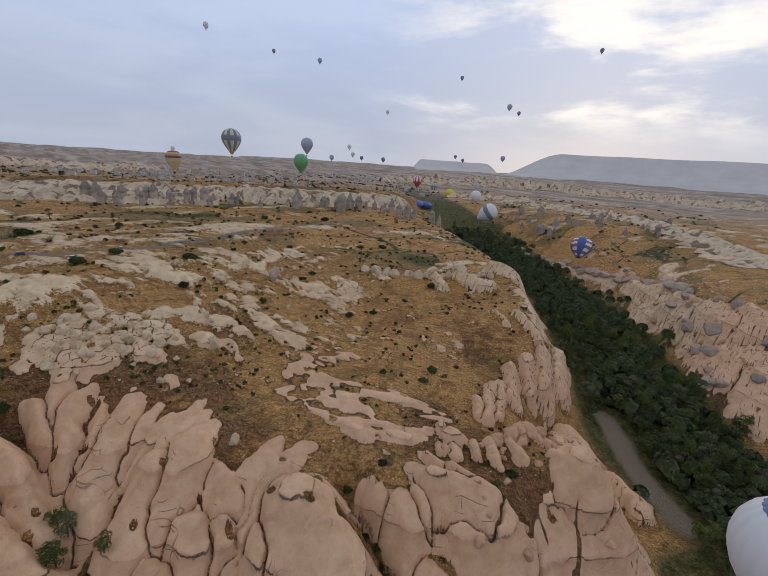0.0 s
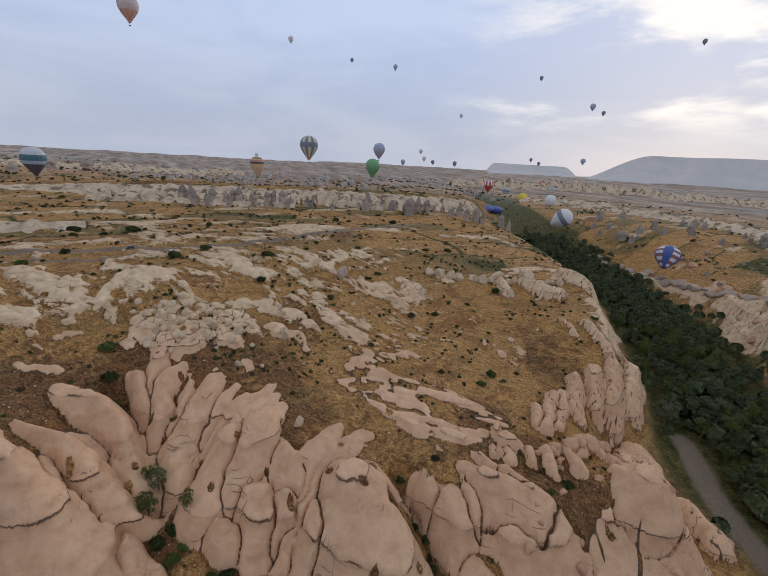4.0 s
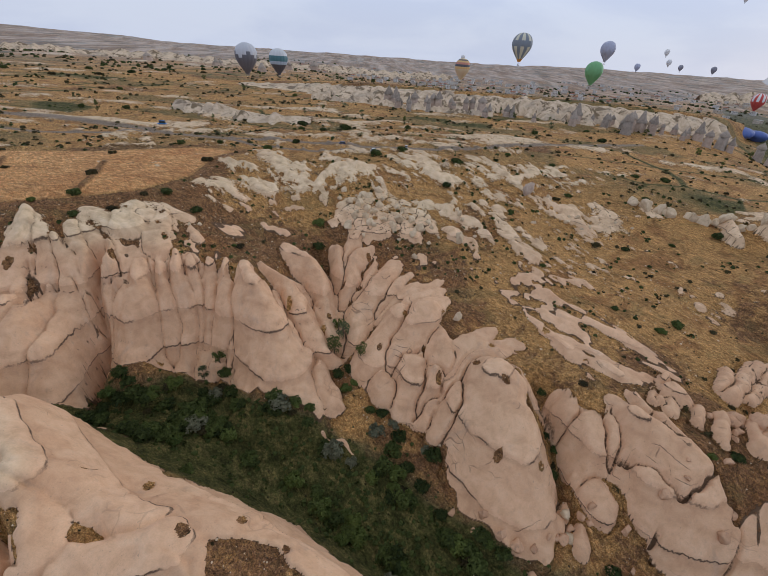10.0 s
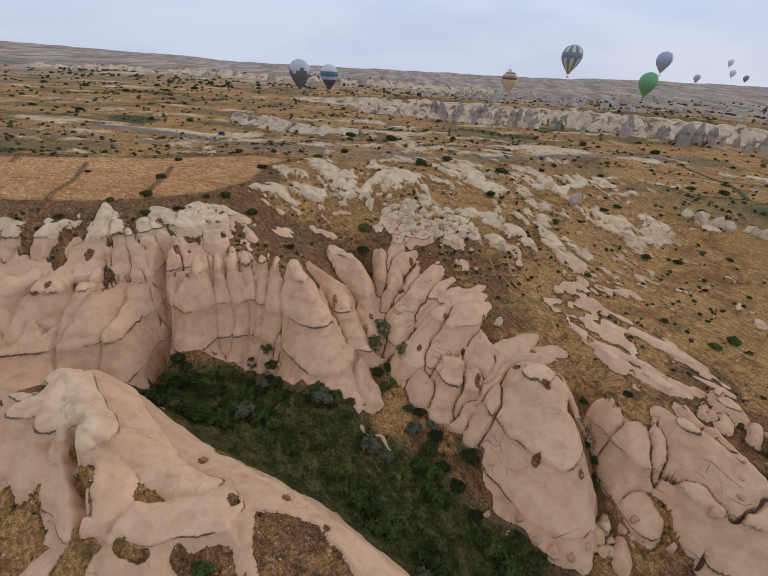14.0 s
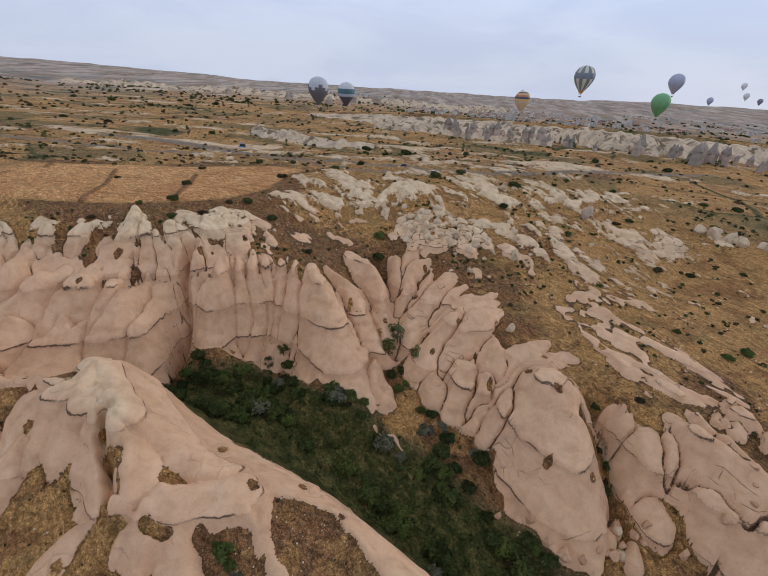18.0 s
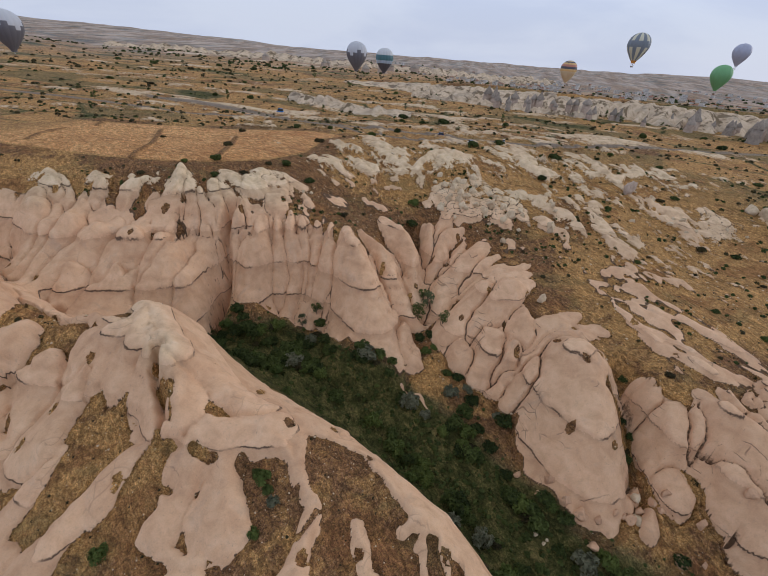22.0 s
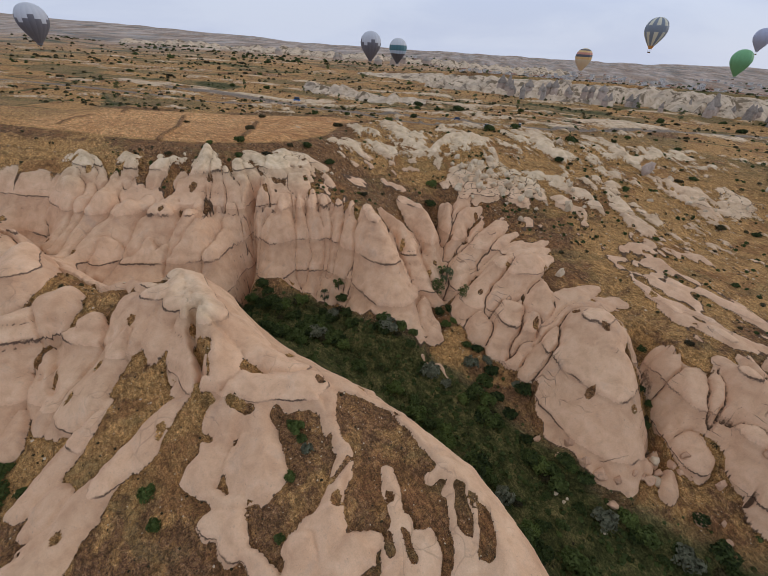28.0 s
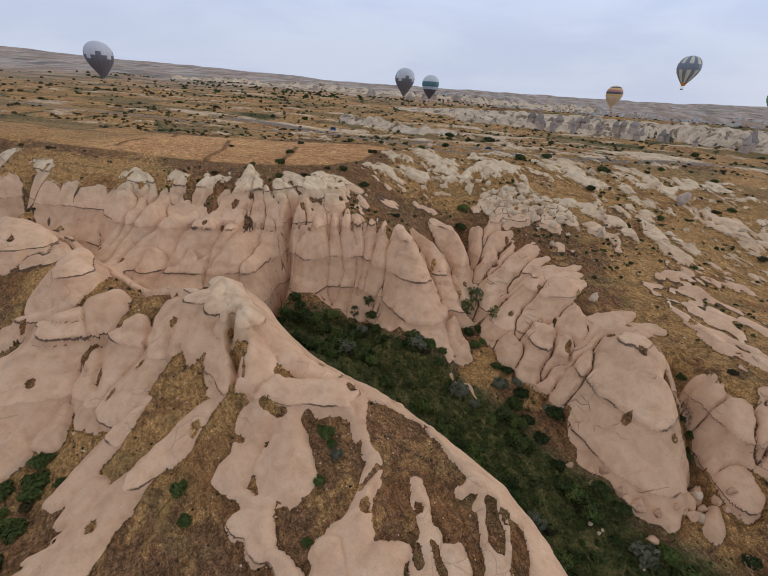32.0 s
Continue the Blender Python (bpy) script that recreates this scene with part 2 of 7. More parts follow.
SPUR_FOOT = [(-98, 90, 11), (-88, 95, 6), (-74, 93, 4), (-46, 83, 1), (-26, 75, -3), (-8, 66, -6), (6, 58, -8), (20, 48, -10), (33, 34, -12), (42, 16, -14), (55, -20, -16)]
RAVINE = [(-220, 112, 20), (-180, 103, 18), (-150, 90, 17), (-126, 88, 15), (-108, 86, 12), (-96, 92, 9)]
SOUTH_MID = [(-118, 54, 26), (-104, 47, 14), (-84, 46, 20), (-82, 31, 14), (-70, 46, 20), (-61, 47, 29), (-54, 42, 21), (-50, 36, 18), (-38, 38, 19), (-26, 30, 17), (-14, 22, 14)]
SOUTH_LOW = [(-160, 40, 12), (-130, 30, 8), (-108, 30, 6), (-96, 15, 2), (-70, 8, 7), (-50, 18, 11), (-30, 6, 9), (-10, 2, 6), (10, -14, 2)]
SOUTH_FAR = [(-200, -20, 6), (-120, -20, 0), (-60, -30, 0), (0, -45, -4), (60, -70, -14)]
REACH = [(-900, 100, 70), (-900, 600, 72), (-500, 420, 60), (-300, 320, 56), (0, 450, 53), (200, 420, 51), (-600, 900, 70), (0, 900, 45), (500, 900, 35), (900, 150, 50), (900, 500, 48), (1200, 900, 55), (620, 40, 40), (500, -100, 35), (-500, -300, 30), (0, -500, 20), (500, -500, 40), (-900, -500, 60), (900, -500, 60)]
BREAKS = [FIELD_MID, CLIFF_MID, VALLEY, GORGE, FOOT_LEFT, FOOT_RIGHT, FOOT_EAST, RIM_LEFT, BUTTRESS, RIM_FINS, FINS, DOME, DOME_WEST, SLABS, SLABS_EAST, TERRACE, FIELD_EDGE, FIELD_BACK, UPLAND_NEAR, UPLAND_MID, UPLAND_FAR, UPLAND_BACK, RIM_GORGE, FOOT_GORGE, BANK_EAST, RIM_EAST, SPUR, SPUR_EDGE, SPUR_FOOT, RAVINE, SOUTH_MID, SOUTH_LOW, SOUTH_FAR]


def along(line, step):
    """Points along a break line, not more than step apart (wider apart far off)."""
    out = []
    for a, b in zip(line, line[1:]):
        far = math.hypot(a[0], a[1] - 80)
        n = max(1, math.ceil(math.dist(a[:2], b[:2]) / max(step, far / 9)))
        out += [[a[k] + (b[k] - a[k]) * i / n for k in range(3)] for i in range(n)]
    return out + [list(line[-1])]


KNOTS = np.array([p for line in BREAKS for p in along(line, 14)] + [list(p) for p in REACH])
_d = np.hypot(KNOTS[:, None, 0] - KNOTS[None, :, 0], KNOTS[:, None, 1] - KNOTS[None, :, 1])
_n = len(KNOTS)
_A = np.zeros((_n + 3, _n + 3))
_A[:_n, :_n] = np.sqrt(_d**2 + 9.0) + 0.6 * np.eye(_n) * -1
_A[:_n, _n:] = np.c_[np.ones(_n), KNOTS[:, :2] / 100]
_A[_n:, :_n] = _A[:_n, _n:].T
COEF = np.linalg.solve(_A, np.r_[KNOTS[:, 2], 0, 0, 0])


def landform(x, y):
    """The broad shape of the land, drawn between its break lines."""
    sh = np.shape(x)
    xf, yf = np.ravel(x).astype(np.float32), np.ravel(y).astype(np.float32)
    out = np.zeros(len(xf), np.float32)
    kx, ky, w = KNOTS[:, 0].astype(np.float32), KNOTS[:, 1].astype(np.float32), COEF[:_n].astype(np.float32)
    for i in range(0, len(xf), 16384):
        a, b = xf[i : i + 16384, None], yf[i : i + 16384, None]
        out[i : i + 16384] = np.sqrt((a - kx) ** 2 + (b - ky) ** 2 + 9.0) @ w + COEF[_n] + (COEF[_n + 1] * a[:, 0] + COEF[_n + 2] * b[:, 0]) / 100
    return out.reshape(sh)


# ---------------------------------------------------------------- the ground sheet: one graded grid, finest round the near valley
def graded(lo, hi, step, ratio_lo, ratio_hi, reach_lo, reach_hi):
    mid = list(np.arange(lo, hi, step))
    up, d, v = [], step, mid[-1]
    while v < reach_hi:
        d *= ratio_hi
        v += d
        up.append(v)
    down, d, v = [], step, mid[0]
    while v > -reach_lo:
        d *= ratio_lo
        v -= d
        down.append(v)
    return np.array(down[::-1] + mid + up)


GX = graded(-150, 118, 0.46, 1.022, 1.010, 4600, 4600)
GY = graded(4, 215, 0.46, 1.09, 1.018, 700, 4700)
X, Y = np.meshgrid(GX, GY)
DIST = np.hypot(X, Y)
BASE = landform(X, Y)

# beyond the near country the land rolls up to a high plain at the horizon
far = sstep(DIST, 520, 900)
AZ = np.degrees(np.arctan2(X, Y))
rise = 108 + 4600 * np.tan(np.radians(-0.75 + 0.75 * sstep(-AZ, 15, 45) + 0.5 * sstep(-AZ, 42, 60) + 0.4 * sstep(AZ, 12, 30)))
roll = 46 + (rise - 46) * sstep(DIST, 1300, 4400) ** 1.2 + 16 * fbm(X, Y, 300, 4, 40) * sstep(DIST, 700, 1500)
left_side = sstep(-X + 0.15 * Y, -60, 420)
roll = roll + left_side * 14 * (1 - sstep(DIST, 1600, 3800))
BASE = BASE * (1 - far) + roll * far
# the long white scarp that closes the near upland
SCARP = [(-260, 700), (-177, 668), (-105, 664), (-16, 612), (60, 606), (110, 560), (180, 540), (250, 492), (330, 486), (420, 478), (520, 540)]
ds = line_dist(X, Y, SCARP)
behind = inside(X, Y, SCARP + [(500, 4000), (-300, 4000)])
crest = np.where(behind, -ds, ds)
BASE = BASE + 18 * sstep(X, -220, 40) * (sstep(-crest, 4, 22) * (1 - sstep(-crest, 60, 240)))


def gradient(h):
    gy = np.gradient(h, GY, axis=0)
    gx = np.gradient(h, GX, axis=1)
    return gx, gy


gx, gy = gradient(BASE)
SLOPE = np.hypot(gx, gy)
ANG = np.arctan2(gy, gx)
near = 1 - sstep(DIST, 420, 700)

# named features of the rock: gullies (width, depth), pockets of earth and tongues of bare rock (width)
CLIFF_GULLIES = [
    (2.6, 16, [(-88, 138), (-88.5, 130), (-88, 122), (-88, 114), (-85, 108)]),
    (5, 6, [(-17, 170), (-9, 157), (-5, 141), (-5, 127)]),
]
FIN_GULLIES = [
    (5, 8, [(63, 102), (66, 90), (66, 81), (64, 71)]),
]
SPUR_GULLIES = [
    (1.8, 7, [(-69.5, 60), (-65, 52), (-61.5, 45)]),
    (2.0, 3, [(-112, 52), (-107, 45), (-104, 40)]),
]
ROCK_SLABS = [
    (3, [(57, 144), (82, 141), (95, 123), (107, 111), (113, 96)]),
    (2, [(64, 138), (73, 120), (79, 99)]),
    (2, [(80, 135), (92, 123)]),
    (2, [(87, 110), (88, 99)]),
    (2, [(101, 102), (104, 96), (107, 87), (110, 83)]),
    (3, [(82, 92), (91, 84), (97, 74)]),
    (6, [(-51, 241), (-37, 231), (-28, 216), (-29, 204)]),
    (4, [(-16, 247), (1, 242), (-6, 221), (-12, 210)]),
    (4, [(-59, 205), (-43, 207)]),
    (3, [(-71, 196), (-57, 197), (-52, 194)]),
    (3, [(-73, 221), (-63, 219)]),
    (3, [(-23, 209), (-16, 215), (-15, 203)]),
    (3, [(35, 207), (47, 203), (59, 194)]),
    (4, [(46, 182), (56, 175)]),
]
ROCK_UPLAND = [
    (4, [(38, 263), (44, 245)]),
    (4, [(95, 265), (84, 245)]),
    (4, [(96, 245), (115, 266)]),
    (4, [(119, 208), (135, 208), (157, 205)]),
    (5, [(142, 230), (145, 213)]),
    (5, [(-91, 158), (-78, 163), (-72, 158)]),
    (3, [(-91, 154), (-84, 149)]),
    (3, [(-99, 150), (-93, 154)]),
    (3, [(-101, 144), (-92, 142), (-89, 133)]),
    (5, [(-111, 143), (-111, 135), (-105, 135)]),
    (4, [(-106, 135), (-117, 131)]),
    (3, [(-131, 136), (-124, 137)]),
    (7, [(-148, 402), (-86, 353)]),
    (6, [(-68, 369), (-41, 351)]),
    (5, [(-14, 386), (11, 339)]),
    (4, [(-84, 156), (-76, 147)]),
    (3, [(-39, 177), (-32, 176)]),
    (4, [(-252, 140), (-226, 134), (-205, 132)]),
    (3.5, [(-200, 134), (-184, 133)]),
    (3.5, [(-172, 130), (-160, 128)]),
    (2.5, [(-150, 132), (-140, 134)]),
    (2.5, [(-128, 134), (-120, 138)]),
]


ROCK_TONGUES = [
    (2.9, [(-71, 225), (-55, 223)]),
    (4.7, [(-52, 247), (-37, 223), (-22, 211)]),
    (3.8, [(-17, 247), (1, 237)]),
    (2.9, [(-10, 235), (-20, 215)]),
    (3.0, [(-68, 203), (-44, 205)]),
    (2.5, [(-67, 184), (-56, 181)]),
    (3.2, [(-90, 162), (-78, 167), (-70, 165)]),
    (3.7, [(-85, 154), (-72, 151)]),
    (2.5, [(-33, 193), (-26, 198)]),
    (3.8, [(-4, 199), (6, 186), (13, 182)]),
    (3.4, [(21, 189), (29, 179)]),
    (3.0, [(37, 208), (53, 195)]),
    (3.2, [(37, 259), (44, 236)]),
]
ROCK_TONGUES_EAST = [
    (3.9, [(89, 265), (95, 242)]),
    (3.7, [(96, 246), (114, 262)]),
    (4.6, [(141, 229), (149, 216), (137, 206)]),
    (4.1, [(174, 231), (174, 221)]),
    (3.0, [(114, 211), (127, 203)]),
    (2.7, [(46, 180), (55, 177)]),
    (2.9, [(31, 198), (39, 183)]),
    (1.8, [(-40, 179), (-30, 176)]),
    (2.3, [(-101, 154), (-93, 156)]),
    (3.6, [(-99, 143), (-88, 135)]),
    (3.4, [(-117, 135), (-110, 142)]),
    (1.8, [(-133, 137), (-124, 137)]),
    (4.7, [(-55, 208), (-42, 204)]),
]
# lobes of bare rock: half width at the top and at the foot, and the spine from top to foot
CLIFF_WEST_LOBES = [
    (8.5, 7.2, [(-164.1, 119.3), (-160.9, 112.7), (-156.8, 103.6)]),
    (4.8, 6.6, [(-154.5, 118.6), (-151.9, 108.0), (-151.2, 100.0)]),
    (5.5, 7.4, [(-144.2, 120.6), (-145.1, 108.5), (-146.1, 95.7)]),
    (4.9, 10.5, [(-129.0, 118.3), (-133.7, 107.7), (-138.7, 96.3)]),
    (5.8, 8.6, [(-119.2, 120.3), (-118.1, 112.2), (-120.3, 103.1)]),
    (4.6, 5.9, [(-109.8, 122.7), (-107.6, 114.7), (-107.9, 105.6)]),
    (4.5, 7.9, [(-101.5, 123.3), (-102.2, 113.2), (-104.4, 102.1)]),
    (4.1, 5.3, [(-96.5, 127.6), (-95.0, 120.4), (-92.5, 106.4), (-92.0, 101.6)]),
    (6.0, 8.4, [(-135.9, 103.4), (-133.4, 97.0), (-132.9, 93.7)]),
    (6.5, 14.3, [(-113.8, 103.4), (-116.1, 98.9), (-115.5, 94.6)]),
]
CLIFF_MAIN_LOBES = [
    (4.2, 10.7, [(-76.9, 137.3), (-76.1, 127.9), (-77.1, 121.0), (-75.4, 114.8)]),
    (1.9, 4.8, [(-83.8, 129.5), (-87.3, 122.3), (-79.8, 114.4)]),
    (2.8, 4.3, [(-71.3, 139.7), (-68.5, 133.3), (-66.6, 128.4)]),
    (2.6, 4.0, [(-65.2, 142.8), (-63.2, 136.6), (-61.1, 130.6), (-60.2, 123.3)]),
    (2.3, 3.4, [(-60.6, 144.2), (-57.2, 135.7), (-55.9, 130.7), (-55.5, 125.3)]),
    (2.9, 5.4, [(-54.3, 144.5), (-53.0, 135.7), (-53.1, 129.6), (-51.2, 124.9)]),
    (2.5, 6.6, [(-48.4, 145.8), (-46.7, 134.4), (-46.6, 128.2), (-50.0, 126.0)]),
    (3.6, 15.9, [(-40.9, 144.3), (-35.0, 132.0), (-29.4, 122.4), (-23.2, 110.1)]),
    (4.2, 5.7, [(-34.3, 147.3), (-25.2, 141.4), (-15.5, 134.0), (-9.8, 126.7)]),
    (5.5, 7.2, [(-28.3, 163.0), (-18.1, 156.0), (-11.2, 149.7), (-7.4, 139.4)]),
    (1.9, 3.3, [(-69.2, 116.9), (-66.4, 111.4)]),
    (3.0, 5.6, [(-12.5, 121.9), (-9.3, 113.8), (-7.5, 108.3)]),
]
FIN_LOBES = [
    (3.8, 4.8, [(-9.1, 174.9), (-6.7, 163.0)]),
    (3.7, 3.3, [(1.0, 179.7), (-2.4, 170.4), (-3.3, 163.4)]),
    (4.3, 5.3, [(7.7, 173.0), (0.3, 162.4), (-3.6, 152.3)]),
    (3.1, 3.7, [(10.5, 164.9), (7.1, 155.8), (3.3, 150.0)]),
    (5.4, 8.7, [(17.5, 162.3), (10.0, 148.8), (1.7, 139.8)]),
    (2.3, 3.6, [(24.9, 154.9), (17.7, 149.2), (11.9, 143.6)]),
    (6.1, 8.4, [(22.5, 140.5), (15.7, 131.6), (11.1, 123.2)]),
    (5.9, 7.3, [(35.1, 139.4), (27.0, 131.9), (19.5, 124.3)]),
    (2.9, 4.1, [(32.4, 127.2), (32.1, 117.7)]),
    (5.0, 6.5, [(24.4, 120.8), (21.2, 114.5), (21.1, 107.4)]),
    (3.8, 4.2, [(31.7, 115.9), (28.5, 110.5), (25.0, 105.4)]),
    (4.8, 5.3, [(10.4, 116.5), (12.6, 111.2)]),
    (1.4, 1.5, [(34.6, 118.6), (36.8, 114.9)]),
]
FIN_SLABS = [
    (2.3, 2.1, [(49.8, 107.3), (56.5, 102.2), (61.5, 96.8)]),
    (2.1, 3.2, [(37.2, 150.6), (25.6, 146.5), (14.9, 141.4)]),
    (2.1, 2.9, [(37.4, 146.0), (27.3, 141.9)]),
    (4.4, 5.0, [(51.7, 123.6), (41.9, 116.9), (36.6, 111.4)]),
    (4.6, 4.6, [(59.5, 116.9), (47.3, 110.8), (37.9, 108.6)]),
]
DOME_LOBES = [
    (5.5, 6.5, [(35.5, 101.0), (33.0, 95.5)]),
    (11.5, 16.5, [(45.0, 98.0), (44.0, 87.0), (48.5, 75.0)]),
    (2.8, 3.5, [(27.4, 104.7), (25.3, 98.1)]),
    (2.4, 3.0, [(38.9, 74.0), (37.7, 70.3)]),
    (3.3, 4.4, [(43.1, 71.9), (46.5, 67.8), (50.8, 64.9)]),
    (3.0, 3.6, [(56.8, 70.7), (55.3, 65.9)]),
    (2.2, 2.3, [(64.5, 71.7), (63.8, 69.5)]),
    (2.2, 2.8, [(66.8, 64.6), (65.1, 60.7)]),
]
EAST_LOBES = [
    (3.5, 4.2, [(66.9, 97.3), (68.3, 91.8)]),
    (5.1, 6.1, [(70.6, 89.2), (72.4, 82.8)]),
    (3.2, 4.8, [(80.7, 88.1), (78.1, 82.0), (75.0, 80.0)]),
    (4.9, 9.4, [(82.7, 90.9), (85.6, 80.2), (90.8, 71.2)]),
    (6.4, 9.8, [(80.0, 78.6), (87.3, 70.0), (93.7, 63.8)]),
    (3.2, 3.8, [(70.9, 75.3), (72.9, 70.9)]),
    (3.6, 3.9, [(86.3, 63.5), (87.8, 62.0)]),
    (3.1, 3.3, [(91.1, 86.7), (93.9, 81.3), (96.3, 75.5)]),
    (2.7, 2.4, [(88.6, 93.0), (90.5, 88.2)]),
    (2.7, 2.7, [(106.6, 101.9), (106.6, 101.1)]),
    (3.4, 4.1, [(106.4, 97.9), (105.8, 94.6)]),
    (2.3, 2.2, [(99.5, 92.2), (99.0, 91.0)]),
]
SPUR_LOBES = [
    (6.0, 7.0, [(-85.0, 77.0), (-76.0, 71.0), (-66.0, 65.0), (-52.7, 57.3)]),
    (6.5, 7.1, [(-52.7, 57.3), (-45.0, 56.2), (-36.9, 57.7), (-25.7, 55.9)]),
    (5.4, 4.4, [(-25.7, 55.9), (-14.9, 54.1), (-5.6, 44.6), (3.5, 37.0)]),
    (4.0, 5.7, [(3.5, 37.0), (8.8, 30.4), (13.5, 23.9)]),
    (4.7, 6.6, [(-82.5, 72.9), (-78.5, 59.6), (-79.9, 54.8)]),
    (1.9, 4.9, [(-73.6, 63.8), (-72.4, 53.4), (-66.8, 46.2)]),
    (2.2, 4.3, [(-66.1, 58.8), (-58.6, 52.4), (-55.4, 45.4)]),
    (6.3, 8.5, [(-84.4, 63.5), (-91.6, 59.3), (-91.2, 54.6)]),
    (8.5, 6.8, [(-35.0, 52.4), (-43.4, 46.2), (-49.4, 40.4)]),
    (4.6, 6.6, [(-44.7, 40.2), (-40.9, 34.1), (-40.0, 29.4)]),
    (2.1, 4.0, [(-48.9, 36.5), (-52.3, 30.8), (-51.9, 26.7)]),
    (3.1, 2.7, [(-29.9, 51.5), (-26.3, 43.7), (-21.1, 38.6)]),
]
SPUR_LOBES_SOUTH = [
    (2.0, 4.4, [(-21.3, 37.2), (-21.0, 30.1), (-20.1, 22.0)]),
    (1.6, 3.3, [(-12.1, 37.6), (-8.3, 30.2), (-7.1, 18.7)]),
    (2.6, 4.0, [(-1.2, 26.5), (-3.2, 19.8)]),
    (2.6, 3.6, [(4.8, 31.5), (6.3, 22.0)]),
    (3.4, 4.9, [(-24.6, 20.0), (-24.5, 14.1)]),
    (3.9, 4.9, [(-13.6, 20.3), (-16.3, 16.1)]),
    (1.7, 3.5, [(-41.1, 24.8), (-44.1, 20.5)]),
    (1.7, 3.3, [(-50.1, 23.7), (-43.1, 20.8), (-39.1, 17.5)]),
    (1.6, 2.4, [(-36.6, 15.8), (-30.5, 12.7)]),
    (2.5, 4.5, [(-63.6, 41.5), (-67.7, 37.2), (-68.3, 30.7)]),
    (4.0, 7.9, [(-68.3, 30.7), (-72.7, 22.5), (-75.4, 12.9), (-78.4, 3.0)]),
    (3.0, 4.3, [(-84.9, 37.9), (-87.3, 29.2), (-90.5, 20.3)]),
    (3.6, 4.6, [(-86.5, 18.8), (-83.6, 15.1)]),
]
SPUR_LOBES_WEST = [
    (9.0, 16.3, [(-122.4, 48.7), (-124.3, 41.0), (-127.0, 30.9)]),
    (5.6, 9.5, [(-102.3, 54.5), (-103.0, 48.6), (-104.2, 44.3)]),
    (3.5, 8.4, [(-89.2, 54.3), (-92.2, 45.6), (-93.6, 38.7)]),
    (3.1, 5.0, [(-109.6, 43.0), (-102.7, 36.8)]),
    (5.8, 6.1, [(-114.2, 62.3), (-114.8, 55.7)]),
    (9.1, 10.2, [(-137.6, 71.9), (-132.9, 60.4)]),
    (4.4, 3.9, [(-126.3, 57.7), (-136.3, 49.1), (-143.7, 46.2)]),
    (12.0, 14.0, [(-185.0, 84.0), (-172.0, 74.0)]),
    (3.4, 3.2, [(-175.0, 92.0), (-150.0, 86.0), (-125.0, 78.0)]),
    (3.2, 3.0, [(-125.0, 78.0), (-105.0, 72.0), (-90.0, 66.0)]),
    (2.5, 5.1, [(-110.4, 34.1), (-108.8, 28.1)]),
    (3.2, 6.4, [(-116.3, 26.1), (-114.6, 19.0)]),
]

SPUR_FLANK = [
    (9, 9, [(-60, 71), (-44, 67), (-30, 63), (-16, 59)]),
    (8, 8, [(-16, 58), (-4, 51), (8, 43), (17, 33), (23, 23)]),
    (8, 8, [(-86, 84), (-75, 80), (-62, 73)]),
]
LEDGE_LOBES = [
    (2.4, 6.9, [(-114.9, 144.9), (-112.6, 134.9), (-113.0, 129.0)]),
    (2.8, 3.5, [(-99.3, 144.1), (-94.7, 137.2), (-89.9, 131.7)]),
    (2.2, 3.0, [(-90.0, 136.7), (-86.2, 132.9)]),
    (4.4, 5.0, [(-86.2, 162.1), (-84.2, 148.0)]),
    (3.8, 5.3, [(-76.4, 163.3), (-73.5, 144.2)]),
    (4.4, 5.2, [(-167.7, 130.8), (-157.5, 122.9)]),
    (2.4, 3.0, [(-158.8, 129.1), (-151.4, 122.1)]),
    (3.5, 4.0, [(-140.6, 130.2), (-141.3, 126.1)]),
    (2.7, 4.4, [(-102.7, 138.4), (-96.4, 130.3)]),
    (2.7, 3.5, [(-86.5, 140.3), (-84.5, 135.2)]),
    (2.9, 3.4, [(-128.8, 132.6), (-129.6, 128.6)]),
    (2.3, 3.2, [(-66.2, 160.2), (-60.7, 153.9)]),
    (3.3, 3.8, [(-88.2, 156.4), (-80.8, 159.9)]),
]
# pockets of brown earth on the spur
SPUR_EARTH = [(-28.1, 51.1), (-21.5, 52.7), (-13.1, 52.3), (-5.5, 43.9), (-0.4, 38.1), (-2.7, 34.0), (-9.4, 35.5), (-17.0, 34.2), (-21.1, 38.6), (-24.8, 42.9)]
SPUR_STREAKS = [
    (1.8, [(-17.8, 32.7), (-15.8, 23.5)]),
    (1.7, [(-13.3, 33.8), (-10.3, 24.3)]),
    (2.2, [(-4.8, 35.1), (-3.1, 27.8)]),
    (1.6, [(0.7, 33.4), (-0.4, 27.6)]),
    (1.5, [(5.5, 33.8), (6.6, 26.1)]),
    (1.6, [(11.0, 29.2), (9.9, 22.8)]),
    (1.0, [(-9.7, 21.5), (-8.5, 19.1)]),
    (1.2, [(-5.7, 23.2), (-4.4, 21.1)]),
    (1.8, [(-32.8, 42.7), (-29.0, 35.4), (-28.3, 30.1)]),
    (1.3, [(-50.7, 40.2), (-46.3, 39.3)]),
    (2.1, [(-39.5, 40.2), (-32.2, 37.5)]),
    (1.1, [(-25.4, 38.8), (-25.3, 33.0)]),
    (1.1, [(-20.6, 34.7), (-23.0, 29.5)]),
]
